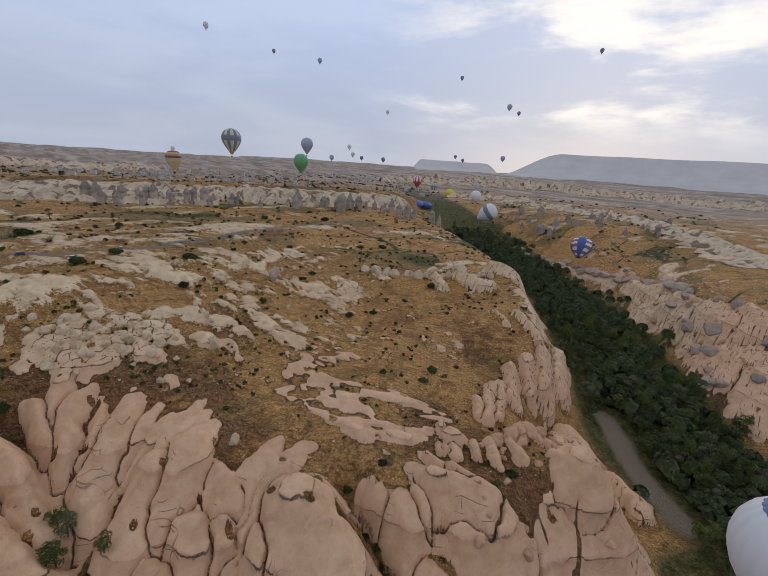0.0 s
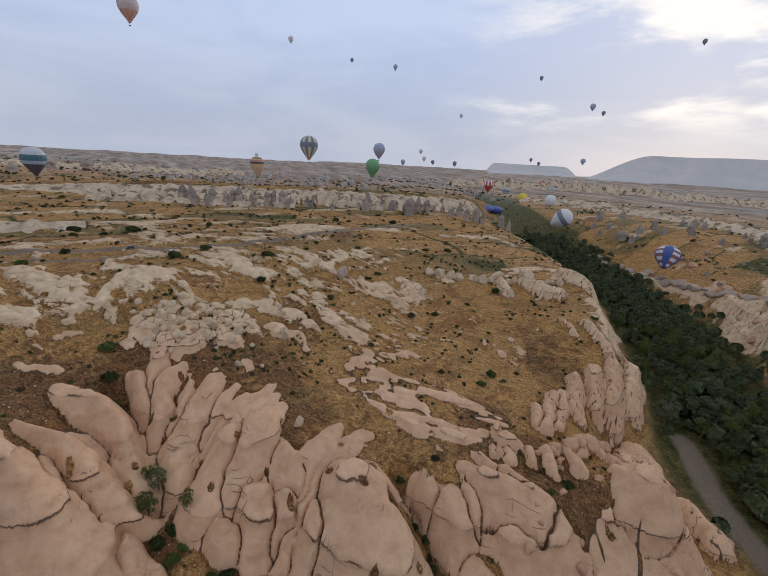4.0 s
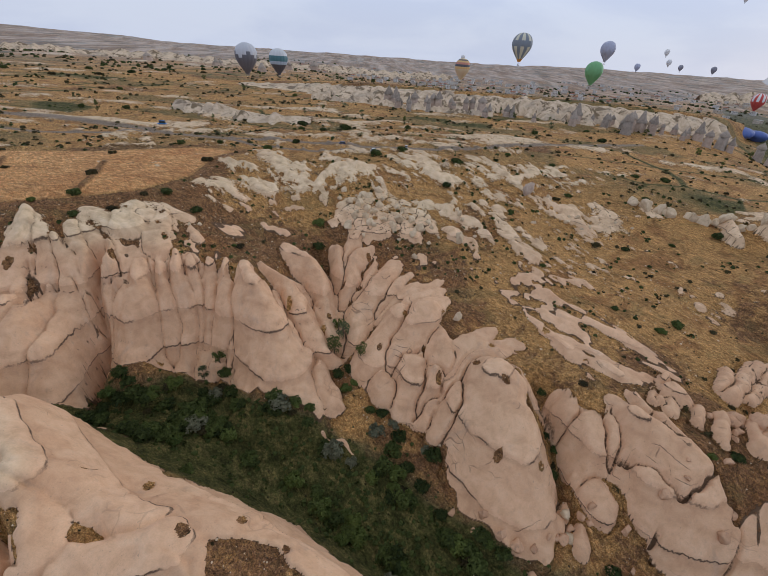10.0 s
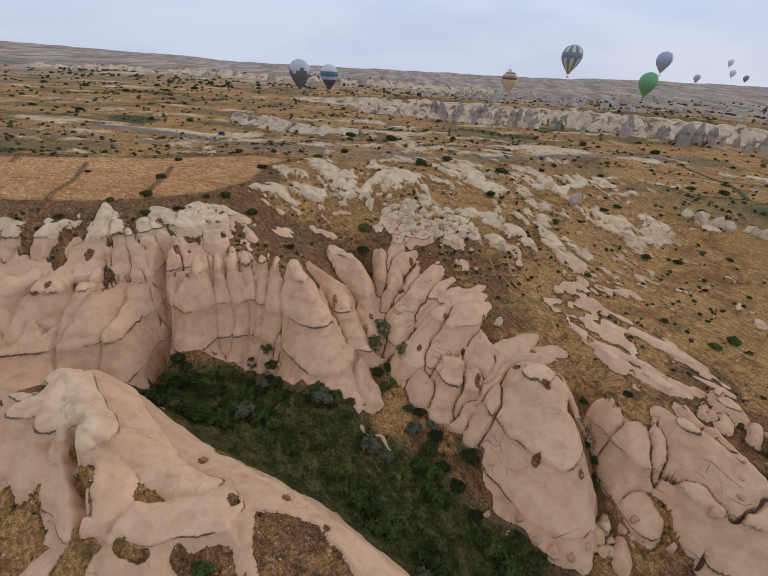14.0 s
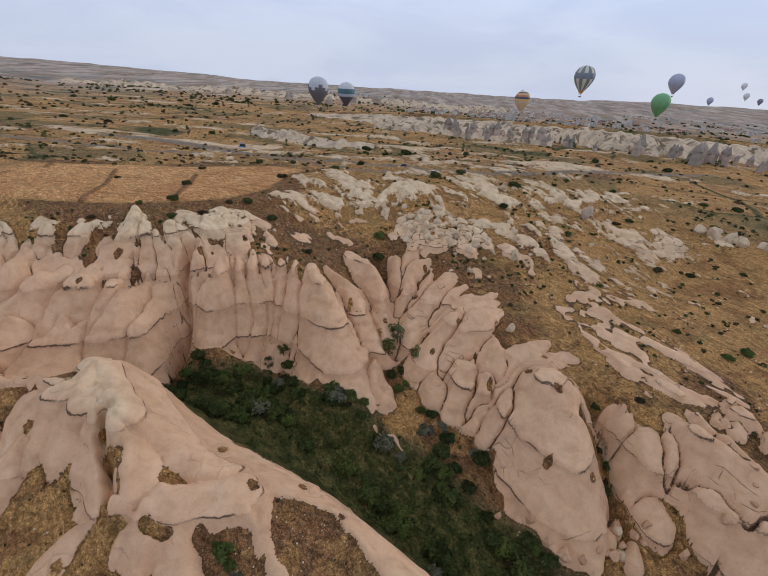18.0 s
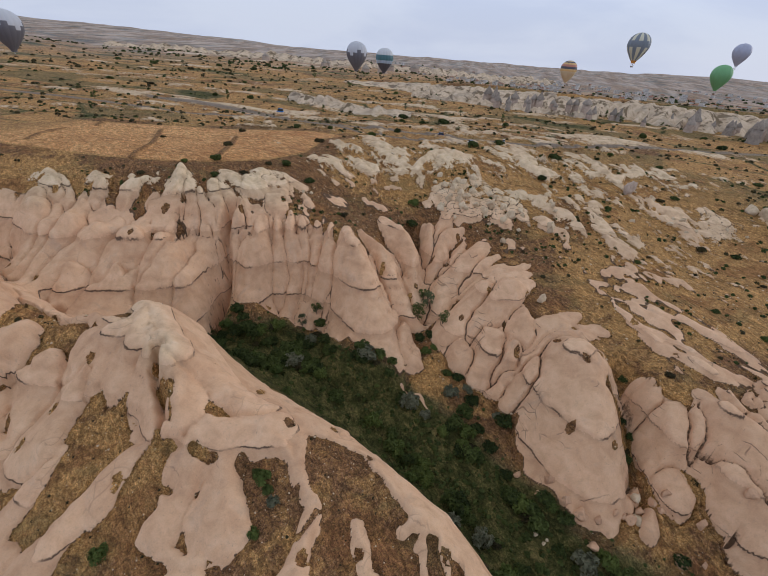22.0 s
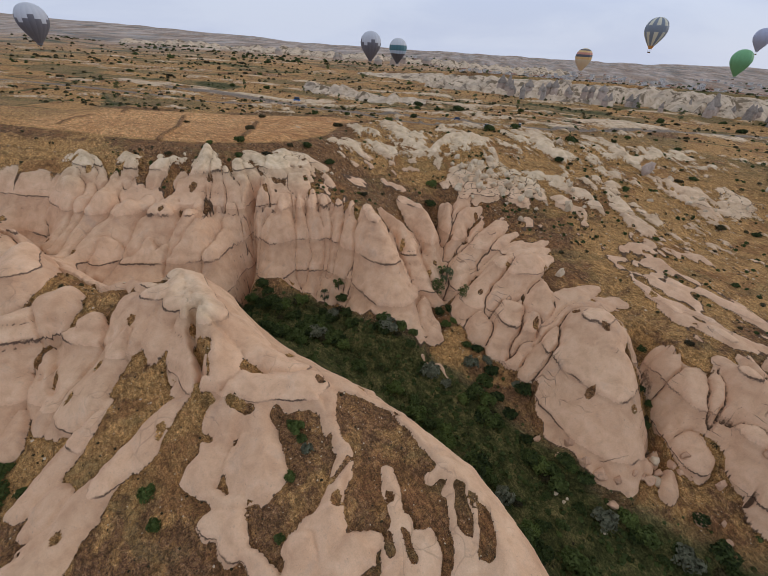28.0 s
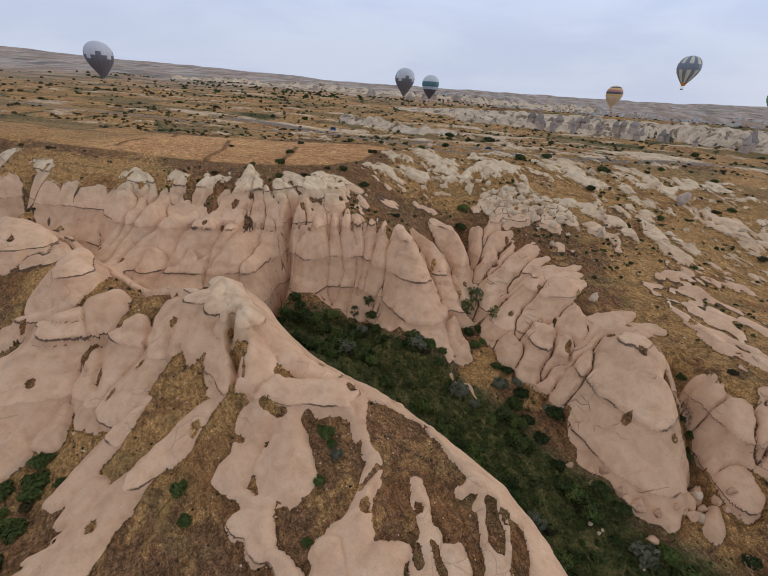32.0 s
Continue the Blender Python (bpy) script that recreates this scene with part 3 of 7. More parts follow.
GORGE_LOBES = [
    (4.6, 4.3, [(167.2, 113.4), (154.8, 101.0)]),
    (4.8, 4.6, [(179.6, 111.8), (170.0, 101.8)]),
    (5.8, 5.4, [(200.6, 114.1), (182.3, 100.3)]),
    (6.6, 5.9, [(257.8, 130.3), (202.7, 102.7)]),
    (3.3, 2.9, [(147.4, 109.3), (124.8, 94.6)]),
    (2.2, 2.1, [(135.8, 107.5), (123.5, 97.7)]),
    (2.9, 2.6, [(153.1, 108.0), (132.1, 95.2)]),
    (3.7, 4.7, [(210.0, 140.1), (206.2, 121.7)]),
    (2.1, 2.6, [(200.3, 152.4), (195.4, 134.8)]),
    (5.1, 7.1, [(228.9, 205.7), (233.5, 182.0)]),
    (6.2, 8.8, [(260.8, 199.5), (276.8, 184.5)]),
    (4.3, 4.8, [(210.8, 213.0), (207.1, 196.9)]),
    (11.1, 8.7, [(184.8, 84.9), (128.5, 58.7)]),
    (7.5, 9.4, [(178.5, 62.1), (174.4, 52.6)]),
    (3.3, 3.1, [(154.3, 84.4), (128.7, 82.1)]),
]
GORGE_LOBES_EAST = [
    (1.7, 2.0, [(100.6, 96.4), (95.9, 90.4)]),
    (1.9, 2.1, [(103.6, 91.7), (99.0, 86.4)]),
    (2.1, 2.2, [(109.5, 88.8), (106.0, 83.8)]),
    (2.3, 2.6, [(115.7, 86.0), (110.7, 80.0)]),
    (2.6, 2.7, [(123.9, 83.2), (120.5, 76.4)]),
    (11.9, 14.4, [(332.7, 71.8), (310.7, 55.9)]),
    (13.4, 15.3, [(310.8, 43.5), (295.6, 36.1)]),
    (12.4, 13.5, [(380.1, 89.3), (361.7, 69.9)]),
    (11.0, 12.5, [(395.9, 111.7), (381.7, 97.4)]),
    (12.1, 14.1, [(376.1, 63.0), (355.1, 51.9)]),
    (10.8, 11.1, [(465.0, 171.0), (435.0, 135.9)]),
    (11.1, 12.0, [(499.6, 279.2), (492.6, 242.6)]),
    (10.4, 11.0, [(492.4, 219.1), (469.1, 181.7)]),
]

def strip(rows, x, y, grow=1.15):
    """1 in the middle of any of the strips, falling to 0 at its edge and below outside."""
    out = np.full(np.shape(x), -3.0)
    for wide, line in rows:
        out = np.maximum(out, 1 - line_dist(x, y, line) / (wide * grow))
    return out


# flutes: rounded lobes that run straight down the slope, with creases between
wx = X + 4.0 * fbm(X, Y, 24, 3, 3)
wy = Y + 4.0 * fbm(X, Y, 24, 3, 4)
qx = X + 1.6 * fbm(X, Y, 6, 3, 13)
qy = Y + 1.6 * fbm(X, Y, 6, 3, 14)
flute = np.zeros_like(X)
fine = np.zeros_like(X)
streak = np.zeros_like(X)
total = np.zeros_like(X) + 1e-6
for k in range(8):
    a = math.pi * k / 8
    w = np.abs(np.cos(ANG - a)) ** 14 + 1e-5
    across = -wx * math.sin(a) + wy * math.cos(a)
    downhill = wx * math.cos(a) + wy * math.sin(a)
    u = across / 11.0 + 0.9 * vnoise(across / 17, downhill / 60, 20 + k)
    v = 2 * (u - np.floor(u)) - 1
    u2 = across / 4.2 + 0.8 * vnoise(across / 8, downhill / 22, 40 + k)
    v2 = 2 * (u2 - np.floor(u2)) - 1
    flute += w * (1 - np.abs(v) ** 1.6)
    fine += w * (1 - np.abs(v2) ** 1.8)
    streak += w * fbm(across, downhill / 3.6, 4.6, 4, 60 + k)
    total += w
fade = 1 - 0.85 * sstep(X, 122, 190)
flute, fine, streak = 0.62 + (flute / total - 0.62) * fade, 0.6 + (fine / total - 0.6) * fade, streak / total * fade
steep = sstep(SLOPE, 0.42, 0.95)

cut = np.zeros_like(X)
in_gully = np.zeros_like(X)
core = np.zeros_like(X)
lx = X + 2.6 * fbm(X, Y, 11, 4, 13, 0.55)
ly = Y + 2.6 * fbm(X, Y, 11, 4, 14, 0.55)
uneven = 1 + 0.3 * fbm(X, Y, 9, 3, 17)
for wide, deep, line in CLIFF_GULLIES + FIN_GULLIES + SPUR_GULLIES:
    q = np.clip(1 - line_dist(lx, ly, line) / (wide * 1.25), 0, 1)
    cut = np.maximum(cut, deep * q**1.25)
    core = np.maximum(core, sstep(q, 0.72, 0.95) * (0.6 + 0.1 * min(deep, 4)))
    in_gully = np.maximum(in_gully, sstep(q, 0.35, 0.85) * (1.0 if wide > 4.8 else 0.0))

bulge = np.zeros_like(X)
seam = np.zeros_like(X)
in_bulge = np.zeros_like(X)
rim_line = np.zeros_like(X)
# for each set: how far it spreads, its height, its greatest height, how clear its seams are, how pointed its tops, how it flattens to its foot
for lobes, grow, lift, most, clear_seam, point, flat in (
    (CLIFF_WEST_LOBES, 1.15, 1.4, 8.0, 0.55, 0.4, 0.3), (CLIFF_MAIN_LOBES, 1.15, 1.8, 9.5, 0.6, 0.45, 0.3), (FIN_LOBES, 1.1, 1.1, 6.5, 0.9, 0.45, 0.15), (FIN_SLABS, 1.2, 0.35, 1.4, 0.6, 0.4, 0.0),
    (DOME_LOBES, 1.02, 0.7, 7.0, 0.95, 0.0, 0.0), (EAST_LOBES, 1.08, 0.9, 6.0, 0.95, 0.3, 0.0), (LEDGE_LOBES, 0.95, 0.28, 1.3, 0.7, 0.2, 0.0), (GORGE_LOBES, 1.1, 0.9, 6.5, 0.9, 0.1, 0.0), (GORGE_LOBES_EAST, 1.06, 0.9, 7.0, 0.9, 0.0, 0.0),
    (SPUR_LOBES, 1.1, 0.45, 3.4, 0.2, 0.0, 0.0), (SPUR_FLANK, 1.0, 0.1, 0.8, 0.0, 0.0, 0.0), (SPUR_LOBES_SOUTH, 0.92, 0.42, 2.4, 0.3, 0.3, 0.0), (SPUR_LOBES_WEST, 1.04, 0.65, 6.0, 0.5, 0.2, 0.0),
):
    ragged_edge = 0.8 * (lift < 0.6)
    for w0, w1, line in lobes:
        tall = min(most, lift * 0.5 * (w0 + w1), 0.3 * (0.5 * (w0 + w1)) ** 2 + 0.5)
        m = max(w0, w1) * grow + 4
        i0, i1 = np.searchsorted(GX, (min(p[0] for p in line) - m, max(p[0] for p in line) + m))
        j0, j1 = np.searchsorted(GY, (min(p[1] for p in line) - m, max(p[1] for p in line) + m))
        win = np.s_[j0:j1, i0:i1]
        r = np.full(X[win].shape, 9.0)
        down = np.zeros(X[win].shape)
        for k, ((ax, ay), (bx, by)) in enumerate(zip(line, line[1:])):
            ex, ey = bx - ax, by - ay
            last = 1.4 if k == len(line) - 2 and point > 0.25 else 1.0
            t = np.clip(((lx[win] - ax) * ex + (ly[win] - ay) * ey) / (ex * ex + ey * ey), 0, last)
            f = (k + t) / (len(line) - 1)
            wide = uneven[win] * grow * (w0 + (w1 - w0) * np.minimum(f, 1)) * (1 - point * (1 - np.clip(f / 0.35, 0, 1)))
            q = np.hypot(lx[win] - ax - t * ex, ly[win] - ay - t * ey) / wide
            down = np.where(q < r, f, down)
            r = np.minimum(r, q)
        r = r + ragged_edge * streak[win] * np.clip(r, 0, 1)
        cap = tall * (1 - flat * down) * (1 - 0.8 * (point > 0.22) * (1 - sstep(down, 0.0, 0.4))) * np.clip(1 - r**1.6, 0, 1)
        diff = bulge[win] - cap
        gv, gu = np.gradient(diff, GY[j0:j1], GX[i0:i1])
        near_top = clear_seam * np.clip(1 - np.abs(diff) / (np.hypot(gu, gv) + 0.25) / 0.6, 0, 1) * sstep(np.minimum(bulge[win], cap), 0.25, 0.6)
        seam[win] = np.where(diff < -0.6, near_top, np.maximum(seam[win], near_top))
        bulge[win] = np.maximum(bulge[win], cap)
        in_bulge[win] = np.maximum(in_bulge[win], sstep(r, 1.0, 0.9))
        rim_line[win] = np.where(in_bulge[win] > 0.9, 0, np.maximum(rim_line[win], min(0.8, clear_seam + 0.3) * np.clip(1 - np.abs(r - 0.99) * max(w0, w1) / 0.8, 0, 1)))
seam = np.maximum(seam, rim_line)
pocket = np.maximum(sstep(strip(SPUR_STREAKS, lx, ly, 1.0), 0.0, 0.25), np.where(inside(lx, ly, SPUR_EARTH), 1.0, 0.0))
in_bulge, bulge, seam = in_bulge * (1 - pocket), bulge * (1 - 0.45 * pocket), seam * (1 - pocket)

big = fbm(X, Y, 55, 3, 90)
mid_n = fbm(X, Y, 16, 4, 91)
spur_zone = np.clip(2.6 * blob(X, Y, -62, 34, 116, 66, -16), 0, 1) * (1 - sstep(Y, 86, 98))
fins_zone = np.clip(2.5 * blob(X, Y, 26, 128, 34, 52, 30), 0, 1)
dome_zone = np.clip(3.0 * blob(X, Y, 47, 93, 24, 38, 0), 0, 1)
east_zone = np.clip(2.5 * blob(X, Y, 90, 80, 30, 24, -10), 0, 1)
SLAB_POLY = [(55, 146), (84, 147), (98, 134), (112, 116), (120, 98), (118, 84), (106, 84), (98, 96), (88, 96), (77, 98), (72, 118), (66, 134)]
slab_in = np.where(inside(qx, qy, SLAB_POLY), 1.0, -1.0) * line_dist(qx, qy, SLAB_POLY + SLAB_POLY[:1])
slab_zone = np.clip(2.5 * blob(X, Y, 92, 118, 40, 44, 30), 0, 1)
tongue = fbm(X * 0.65 + Y * 0.76, (X * 0.76 - Y * 0.65) / 5.0, 4.5, 4, 66)
ledge_zone = np.clip(2.5 * blob(X, Y, -105, 141, 66, 15, 6), 0, 1)

cliff_zone = near * np.clip(2.6 * blob(X, Y, -62, 128, 92, 34, 8), 0, 1) * sstep(-X + 0.3 * (Y - 120), -8, 4)
rockiness = -0.62 + 0.4 * big + 1.35 * steep * near
lobe_zone = np.maximum.reduce([cliff_zone, spur_zone, fins_zone, dome_zone, east_zone])
rockiness = rockiness * (1 - spur_zone) - 0.75 * spur_zone
rockiness = rockiness * (1 - fins_zone) - 0.45 * fins_zone
rockiness = rockiness * (1 - dome_zone) - 0.45 * dome_zone
rockiness = rockiness * (1 - east_zone) - 0.5 * east_zone
rockiness = rockiness * (1 - slab_zone) + slab_zone * (-0.95 + 1.5 * sstep(slab_in, -3, 3) + 1.7 * tongue * sstep(slab_in, -5, 1))
rockiness -= 0.5 * ledge_zone * sstep(BASE, 38, 43)
rockiness += 1.5 * ledge_zone * np.clip(strip(ROCK_UPLAND, qx, qy, 1.4), 0, 0.7)
rockiness -= 0.35 * np.clip(2.5 * blob(X, Y, 112, 158, 44, 40, 30), 0, 1)
rockiness += (np.clip(strip(ROCK_SLABS[6:], qx, qy, 1.9), -0.2, 0.75) + 0.45 * np.clip(strip(ROCK_SLABS[:6], qx, qy, 1.3), -0.2, 0.75) + 0.8 * np.clip(strip(ROCK_UPLAND, qx, qy, 1.5), -0.2, 0.75)) * 1.45 * near + 0.2 * near
rockiness = np.maximum(rockiness, 0.6 * np.clip(2.2 * strip(ROCK_TONGUES + ROCK_TONGUES_EAST, X + 1.4 * fbm(X, Y, 6, 3, 13), Y + 1.4 * fbm(X, Y, 6, 3, 14), 1.0), -0.7, 1) - 0.1) * near + rockiness * (1 - near)
rockiness -= in_gully * 0.9 + 1.1 * np.clip(2.2 * blob(X, Y, 172, 92, 58, 50, 20), 0, 1)
rockiness = np.maximum(rockiness, 1.0 * in_bulge - 1.35 * (1 - in_bulge))
for cx, cy, rx, ry, turn, gain in (
    (14, 195, 32, 20, 10, 1.25), (128, 212, 30, 18, -15, 0.6), (78, 240, 44, 26, 0, 0.2), (-40, 222, 34, 24, 20, 0.35), (-62, 166, 22, 14, 40, 0.3),
    (182, 112, 34, 18, 20, 0.8), (240, 150, 60, 14, 40, 0.6), (340, 60, 60, 44, 40, 0.1), (440, 130, 70, 44, 30, 0.1), (560, 260, 90, 60, 40, 0.2), (300, 250, 90, 50, 40, 0.35),
    (130, 62, 20, 34, 10, 0.3), (-220, 335, 200, 50, 0, 0.6), (60, 330, 160, 40, 10, 0.45), (-60, 420, 260, 60, -8, 0.35), (60, 262, 60, 16, 12, 0.35), (150, 262, 60, 22, -20, 0.4), (-140, 108, 40, 20, 0, 0.7), (-168, 86, 48, 26, 0, 1.3),
):
    rockiness += gain * np.clip(blob(X, Y, cx, cy, rx, ry, turn) * 2.2, 0, 1)
field_poly = [(x, y) for x, y, _ in FIELD_EDGE] + [(-92, 258), (-140, 234), (-214, 219), (-400, 212), (-400, 150)]
on_field = inside(X, Y, field_poly)
field_d = line_dist(X, Y, field_poly + field_poly[:1])
BALKS = [[(-170.4, 211.5), (-147.6, 173.0), (-142.4, 152.2)], [(-123.6, 213.6), (-112.2, 177.2), (-109.1, 164.7)], [(-202.7, 158.5), (-212.0, 189.7)], [(-227.6, 240.6), (-203.7, 205.3)], [(-210.0, 220.9), (-139.2, 240.6)]]
balk_d = np.minimum.reduce([line_dist(X + 1.5 * mid_n, Y, l) for l in BALKS])
FIELD = np.where(on_field, sstep(field_d, 0, 2.5), 0) * (0.1 + 0.9 * sstep(balk_d, 0.8, 2.2)) * (1 - 0.8 * sstep(-X, 205, 235))
rockiness = np.where(on_field | (field_d < 5), np.minimum(rockiness, -1.2), rockiness)
dv = line_dist(X + 3 * mid_n, Y + 3 * mid_n, VALLEY)
dg = line_dist(X, Y, GORGE)
floor_v = (1 - sstep(dv, 9, 20)) * (1 - steep)
floor_g = (1 - sstep(dg, 30, 56)) * (1 - steep)
rockiness -= 1.8 * np.maximum(floor_v, floor_g)
BANK = [(0.7, [(-8, 97), (-3, 94), (3, 90)])]
rockiness = np.maximum(rockiness, 1.1 * sstep(strip(BANK, qx, qy), 0, 0.5) - 2 * (strip(BANK, qx, qy) < 0))

f1, f2, rid = cells(X + 3 * mid_n, Y + 3 * fbm(X, Y, 14, 2, 95), 7.0, 5)
f1b, f2b, ridb = cells(X + 1.5 * mid_n, Y * 1.2, 3.4, 8)
block = np.clip((f2 - f1) * 2.2, 0, 1) ** 0.5
blockb = np.clip((f2b - f1b) * 2.2, 0, 1) ** 0.5
blocky = np.maximum(near * np.clip(2.5 * blob(X, Y, 16, 195, 34, 21, 0), 0, 1), near * sstep(X, 118, 140) * 0.8)
upland = near * sstep(Y + 0.25 * X, 150, 185) * (1 - steep)
upland = np.maximum(upland, ledge_zone)
g1, g2, gid = cells(qx * 1.2, qy * 0.75, 12.0, 21)
crack = np.clip((g2 - g1) * 3.0, 0, 1) ** 0.6
domes = np.clip(east_zone + 0.5 * dome_zone * sstep(80 - Y + 0.6 * (X - 40), 0, 12), 0, 1)

loose = 1 - np.clip(steep + dome_zone, 0, 1) * 0.75
lobed = np.maximum(steep, 0.85 * fins_zone)
TENTS = near * cliff_zone * steep * (0.9 * (flute - 0.7) + 0.9 * (fine - 0.7))
ROCK_H = near * lobed * (1.5 * (flute - 0.62) + 0.9 * (fine - 0.6)) * (1 - 0.85 * lobe_zone)
ROCK_H += near * domes * (0.5 * (crack - 0.75) + 0.2 * (gid - 0.5))
ROCK_H += loose * near * (1 - blocky) * ((1.25 - 0.85 * lobe_zone) * streak + (0.45 - 0.3 * lobe_zone) * mid_n) + rockiness * 1.5
patches = fbm(X * 0.5 + 0.3 * Y, Y - 0.12 * X, 12, 5, 131)
ragged = fbm(X + 0.4 * Y, Y, 3.2, 4, 133)
ROCK_H += slab_zone * near * 0.7 * ragged + near * spur_zone * 0.35 * ragged
ROCK_H += upland * (1 - blocky) * (1.25 * ragged + 0.12 + 1.4 * streak + 0.8 * (fine - 0.6) + 0.5 + 1.5 * patches)
ROCK_H += spur_zone * 0.7 * (fine - 0.6)
ROCK_H += sstep(X, 140, 200) * near * 1.5 * patches
ROCK_H += blocky * (2.0 * (block * (0.3 + 0.9 * rid) - 0.5) + 0.7 * fade * (blockb * ridb - 0.3) + 0.9 * streak)
SOIL_H = 0.22 * fbm(X, Y, 5, 3, 70) + 0.45 * fbm(X, Y, 24, 2, 71) + 0.15
farther = sstep(DIST, 260, 420)
bands = fbm(X * 0.42 + 30, Y, 15, 5, 97)
lanes = fbm(X * 0.22, Y, 34, 4, 98)
ROCK_H = ROCK_H * (1 - farther) + farther * (2.6 * bands + 1.5 * lanes + 1.5 * rockiness + 1.0 * mid_n + 0.3)
ROCK_H -= 3.0 * sstep(-crest, 0, 15) * (1 - sstep(-crest, 110, 200))
D = ROCK_H - SOIL_H


def soften(v):
    """Evens a layer out over its neighbours."""
    v = v.copy()
    v[1:-1] = 0.25 * v[:-2] + 0.5 * v[1:-1] + 0.25 * v[2:]
    v[:, 1:-1] = 0.25 * v[:, :-2] + 0.5 * v[:, 1:-1] + 0.25 * v[:, 2:]
    return v


D = soften(D)
DR = soften(soften(np.maximum(D, 0)))
proud = 1 - 0.6 * lobe_zone + 0.7 * upland * (1 - blocky)
Z = BASE - cut * near + (bulge - (1.1 + 2.4 * steep) * seam) * near + SOIL_H + TENTS + proud * (0.75 * (1 - np.exp(-DR / 0.35)) + 0.62 * DR)
# long beds in the rock, each with a small lip
BED = (Z + 2.6 * fbm(X, Y, 70, 2, 55) + 0.7 * fbm(X, Y, 9, 3, 56)) / 12.0
lay = BED - np.floor(BED)
Z += (0.35 + 1.1 * steep) * (sstep(lay, 0.95, 1.0) - lay) * sstep(D, 0.3, 0.9) * near * (1 - blocky)
bed_b = (Z + 3.5 * fbm(X, Y, 40, 3, 57)) / 5.2
lay_b = bed_b - np.floor(bed_b)
strata = steep * lobe_zone * (1 - 0.85 * np.clip(dome_zone + east_zone, 0, 1))
Z += 1.3 * strata * sstep(fbm(X, Y, 16, 2, 58), -0.15, 0.2) * (sstep(lay_b, 0.9, 1.0) - lay_b) * (D > 0.3) * near
lip = strata * sstep(fbm(X, Y, 16, 2, 58), 0.0, 0.2) * sstep(np.abs(lay_b - 0.93), 0.035, 0.01)
Z = np.where(field_d < 6, Z * (field_d / 6) + (BASE + 0.1 * SOIL_H) * (1 - field_d / 6), Z)
Z = np.where(on_field, BASE + 0.25 * SOIL_H + 0.9 * sstep(balk_d, 2.4, 0.4), Z)
# weathered hollows in the soft rock
h1, _, hid = cells(wx, wy * 0.8, 10.0, 31)
hollow = np.clip(1 - h1 / 0.13, 0, 1) ** 0.5 * (hid > 0.58) * near * (D > 0.7) * (SLOPE < 1.1) * (X < 118)
Z -= hollow * 1.1
D = np.where(hollow > 0.15, np.minimum(D, -0.25), D)

# tints: white tuff on the upland, pink tuff in the valley; dry grass, brown earth, green floor
WHITE = 0.85 * np.clip(sstep(Z + 4 * big, 40, 52) + sstep(Y + 0.3 * X, 165, 215) * 0.7, 0, 1)
WHITE = np.maximum(WHITE, 0.8 * spur_zone * sstep(BASE + 3 * mid_n, 29, 36))
GREEN = np.clip(np.maximum(floor_v * sstep(Z, 12, 4), floor_g) + 0.4 * sstep(fbm(X, Y, 60, 3, 77), 0.15, 0.55) * sstep(DIST, 210, 330), 0, 1)
GREEN = np.maximum(GREEN, sstep(line_dist(X + 3 * mid_n, Y, SPUR_FOOT), 13, 5) * (X < 45))
p1, p2, pid = cells(X * 0.55 + 12 * fbm(X, Y, 90, 2, 101), Y * 1.25, 42, 61)
parcel = sstep(DIST, 260, 340)
GREEN = np.clip(GREEN + parcel * 0.6 * (pid > 0.8) * (D < 0), 0, 1)
DRY = np.clip(-0.5 * sstep(-crest, 0, 15) * (1 - sstep(-crest, 110, 200)) - 0.9 * (1 - sstep(field_d, 4, 16)) * (1 - on_field) + 1.3 * parcel * (pid - 0.30) - 0.05 * spur_zone + 0.55 + 0.5 * sstep(DIST, 160, 250) + 0.8 * fbm(X, Y, 34, 3, 78) + 0.7 * np.clip(blob(X, Y, 112, 160, 70, 52, 20) * 1.6, 0, 1) - 0.5 * np.clip(blob(X, Y, -60, 160, 90, 30, 10) * 2, 0, 1), 0, 1)
DRY = np.clip(DRY + 1.2 * np.clip(2 * blob(X, Y, 3, 103, 11, 9), 0, 1), 0, 1)
GREEN = GREEN * (1 - np.clip(3 * blob(X, Y, 3, 103, 11, 9), 0, 1))
DRY = np.where(on_field, DRY - 1.2 * sstep(balk_d, 2.4, 0.6), DRY)
TRACKS = [
    [(-700, 300), (-400, 285), (-272, 288), (-195, 278), (-140, 300), (-90, 290), (-40, 285), (10, 282), (60, 292), (140, 330), (260, 380)],
    [(-260, 330), (-150, 318), (-140, 305)],
    [(231, 89), (208, 66), (192, 50), (184, 37)],
    [(-4, 265), (-20, 262), (-60, 268), (-90, 290)],
]
TRACK = np.zeros_like(X)
for line, wide in zip(TRACKS, (3.6, 5.0, 6.0, 2.2)):
    TRACK = np.maximum(TRACK, 1 - sstep(line_dist(X + 2 * mid_n, Y, line), wide * 0.6, wide * 1.2))


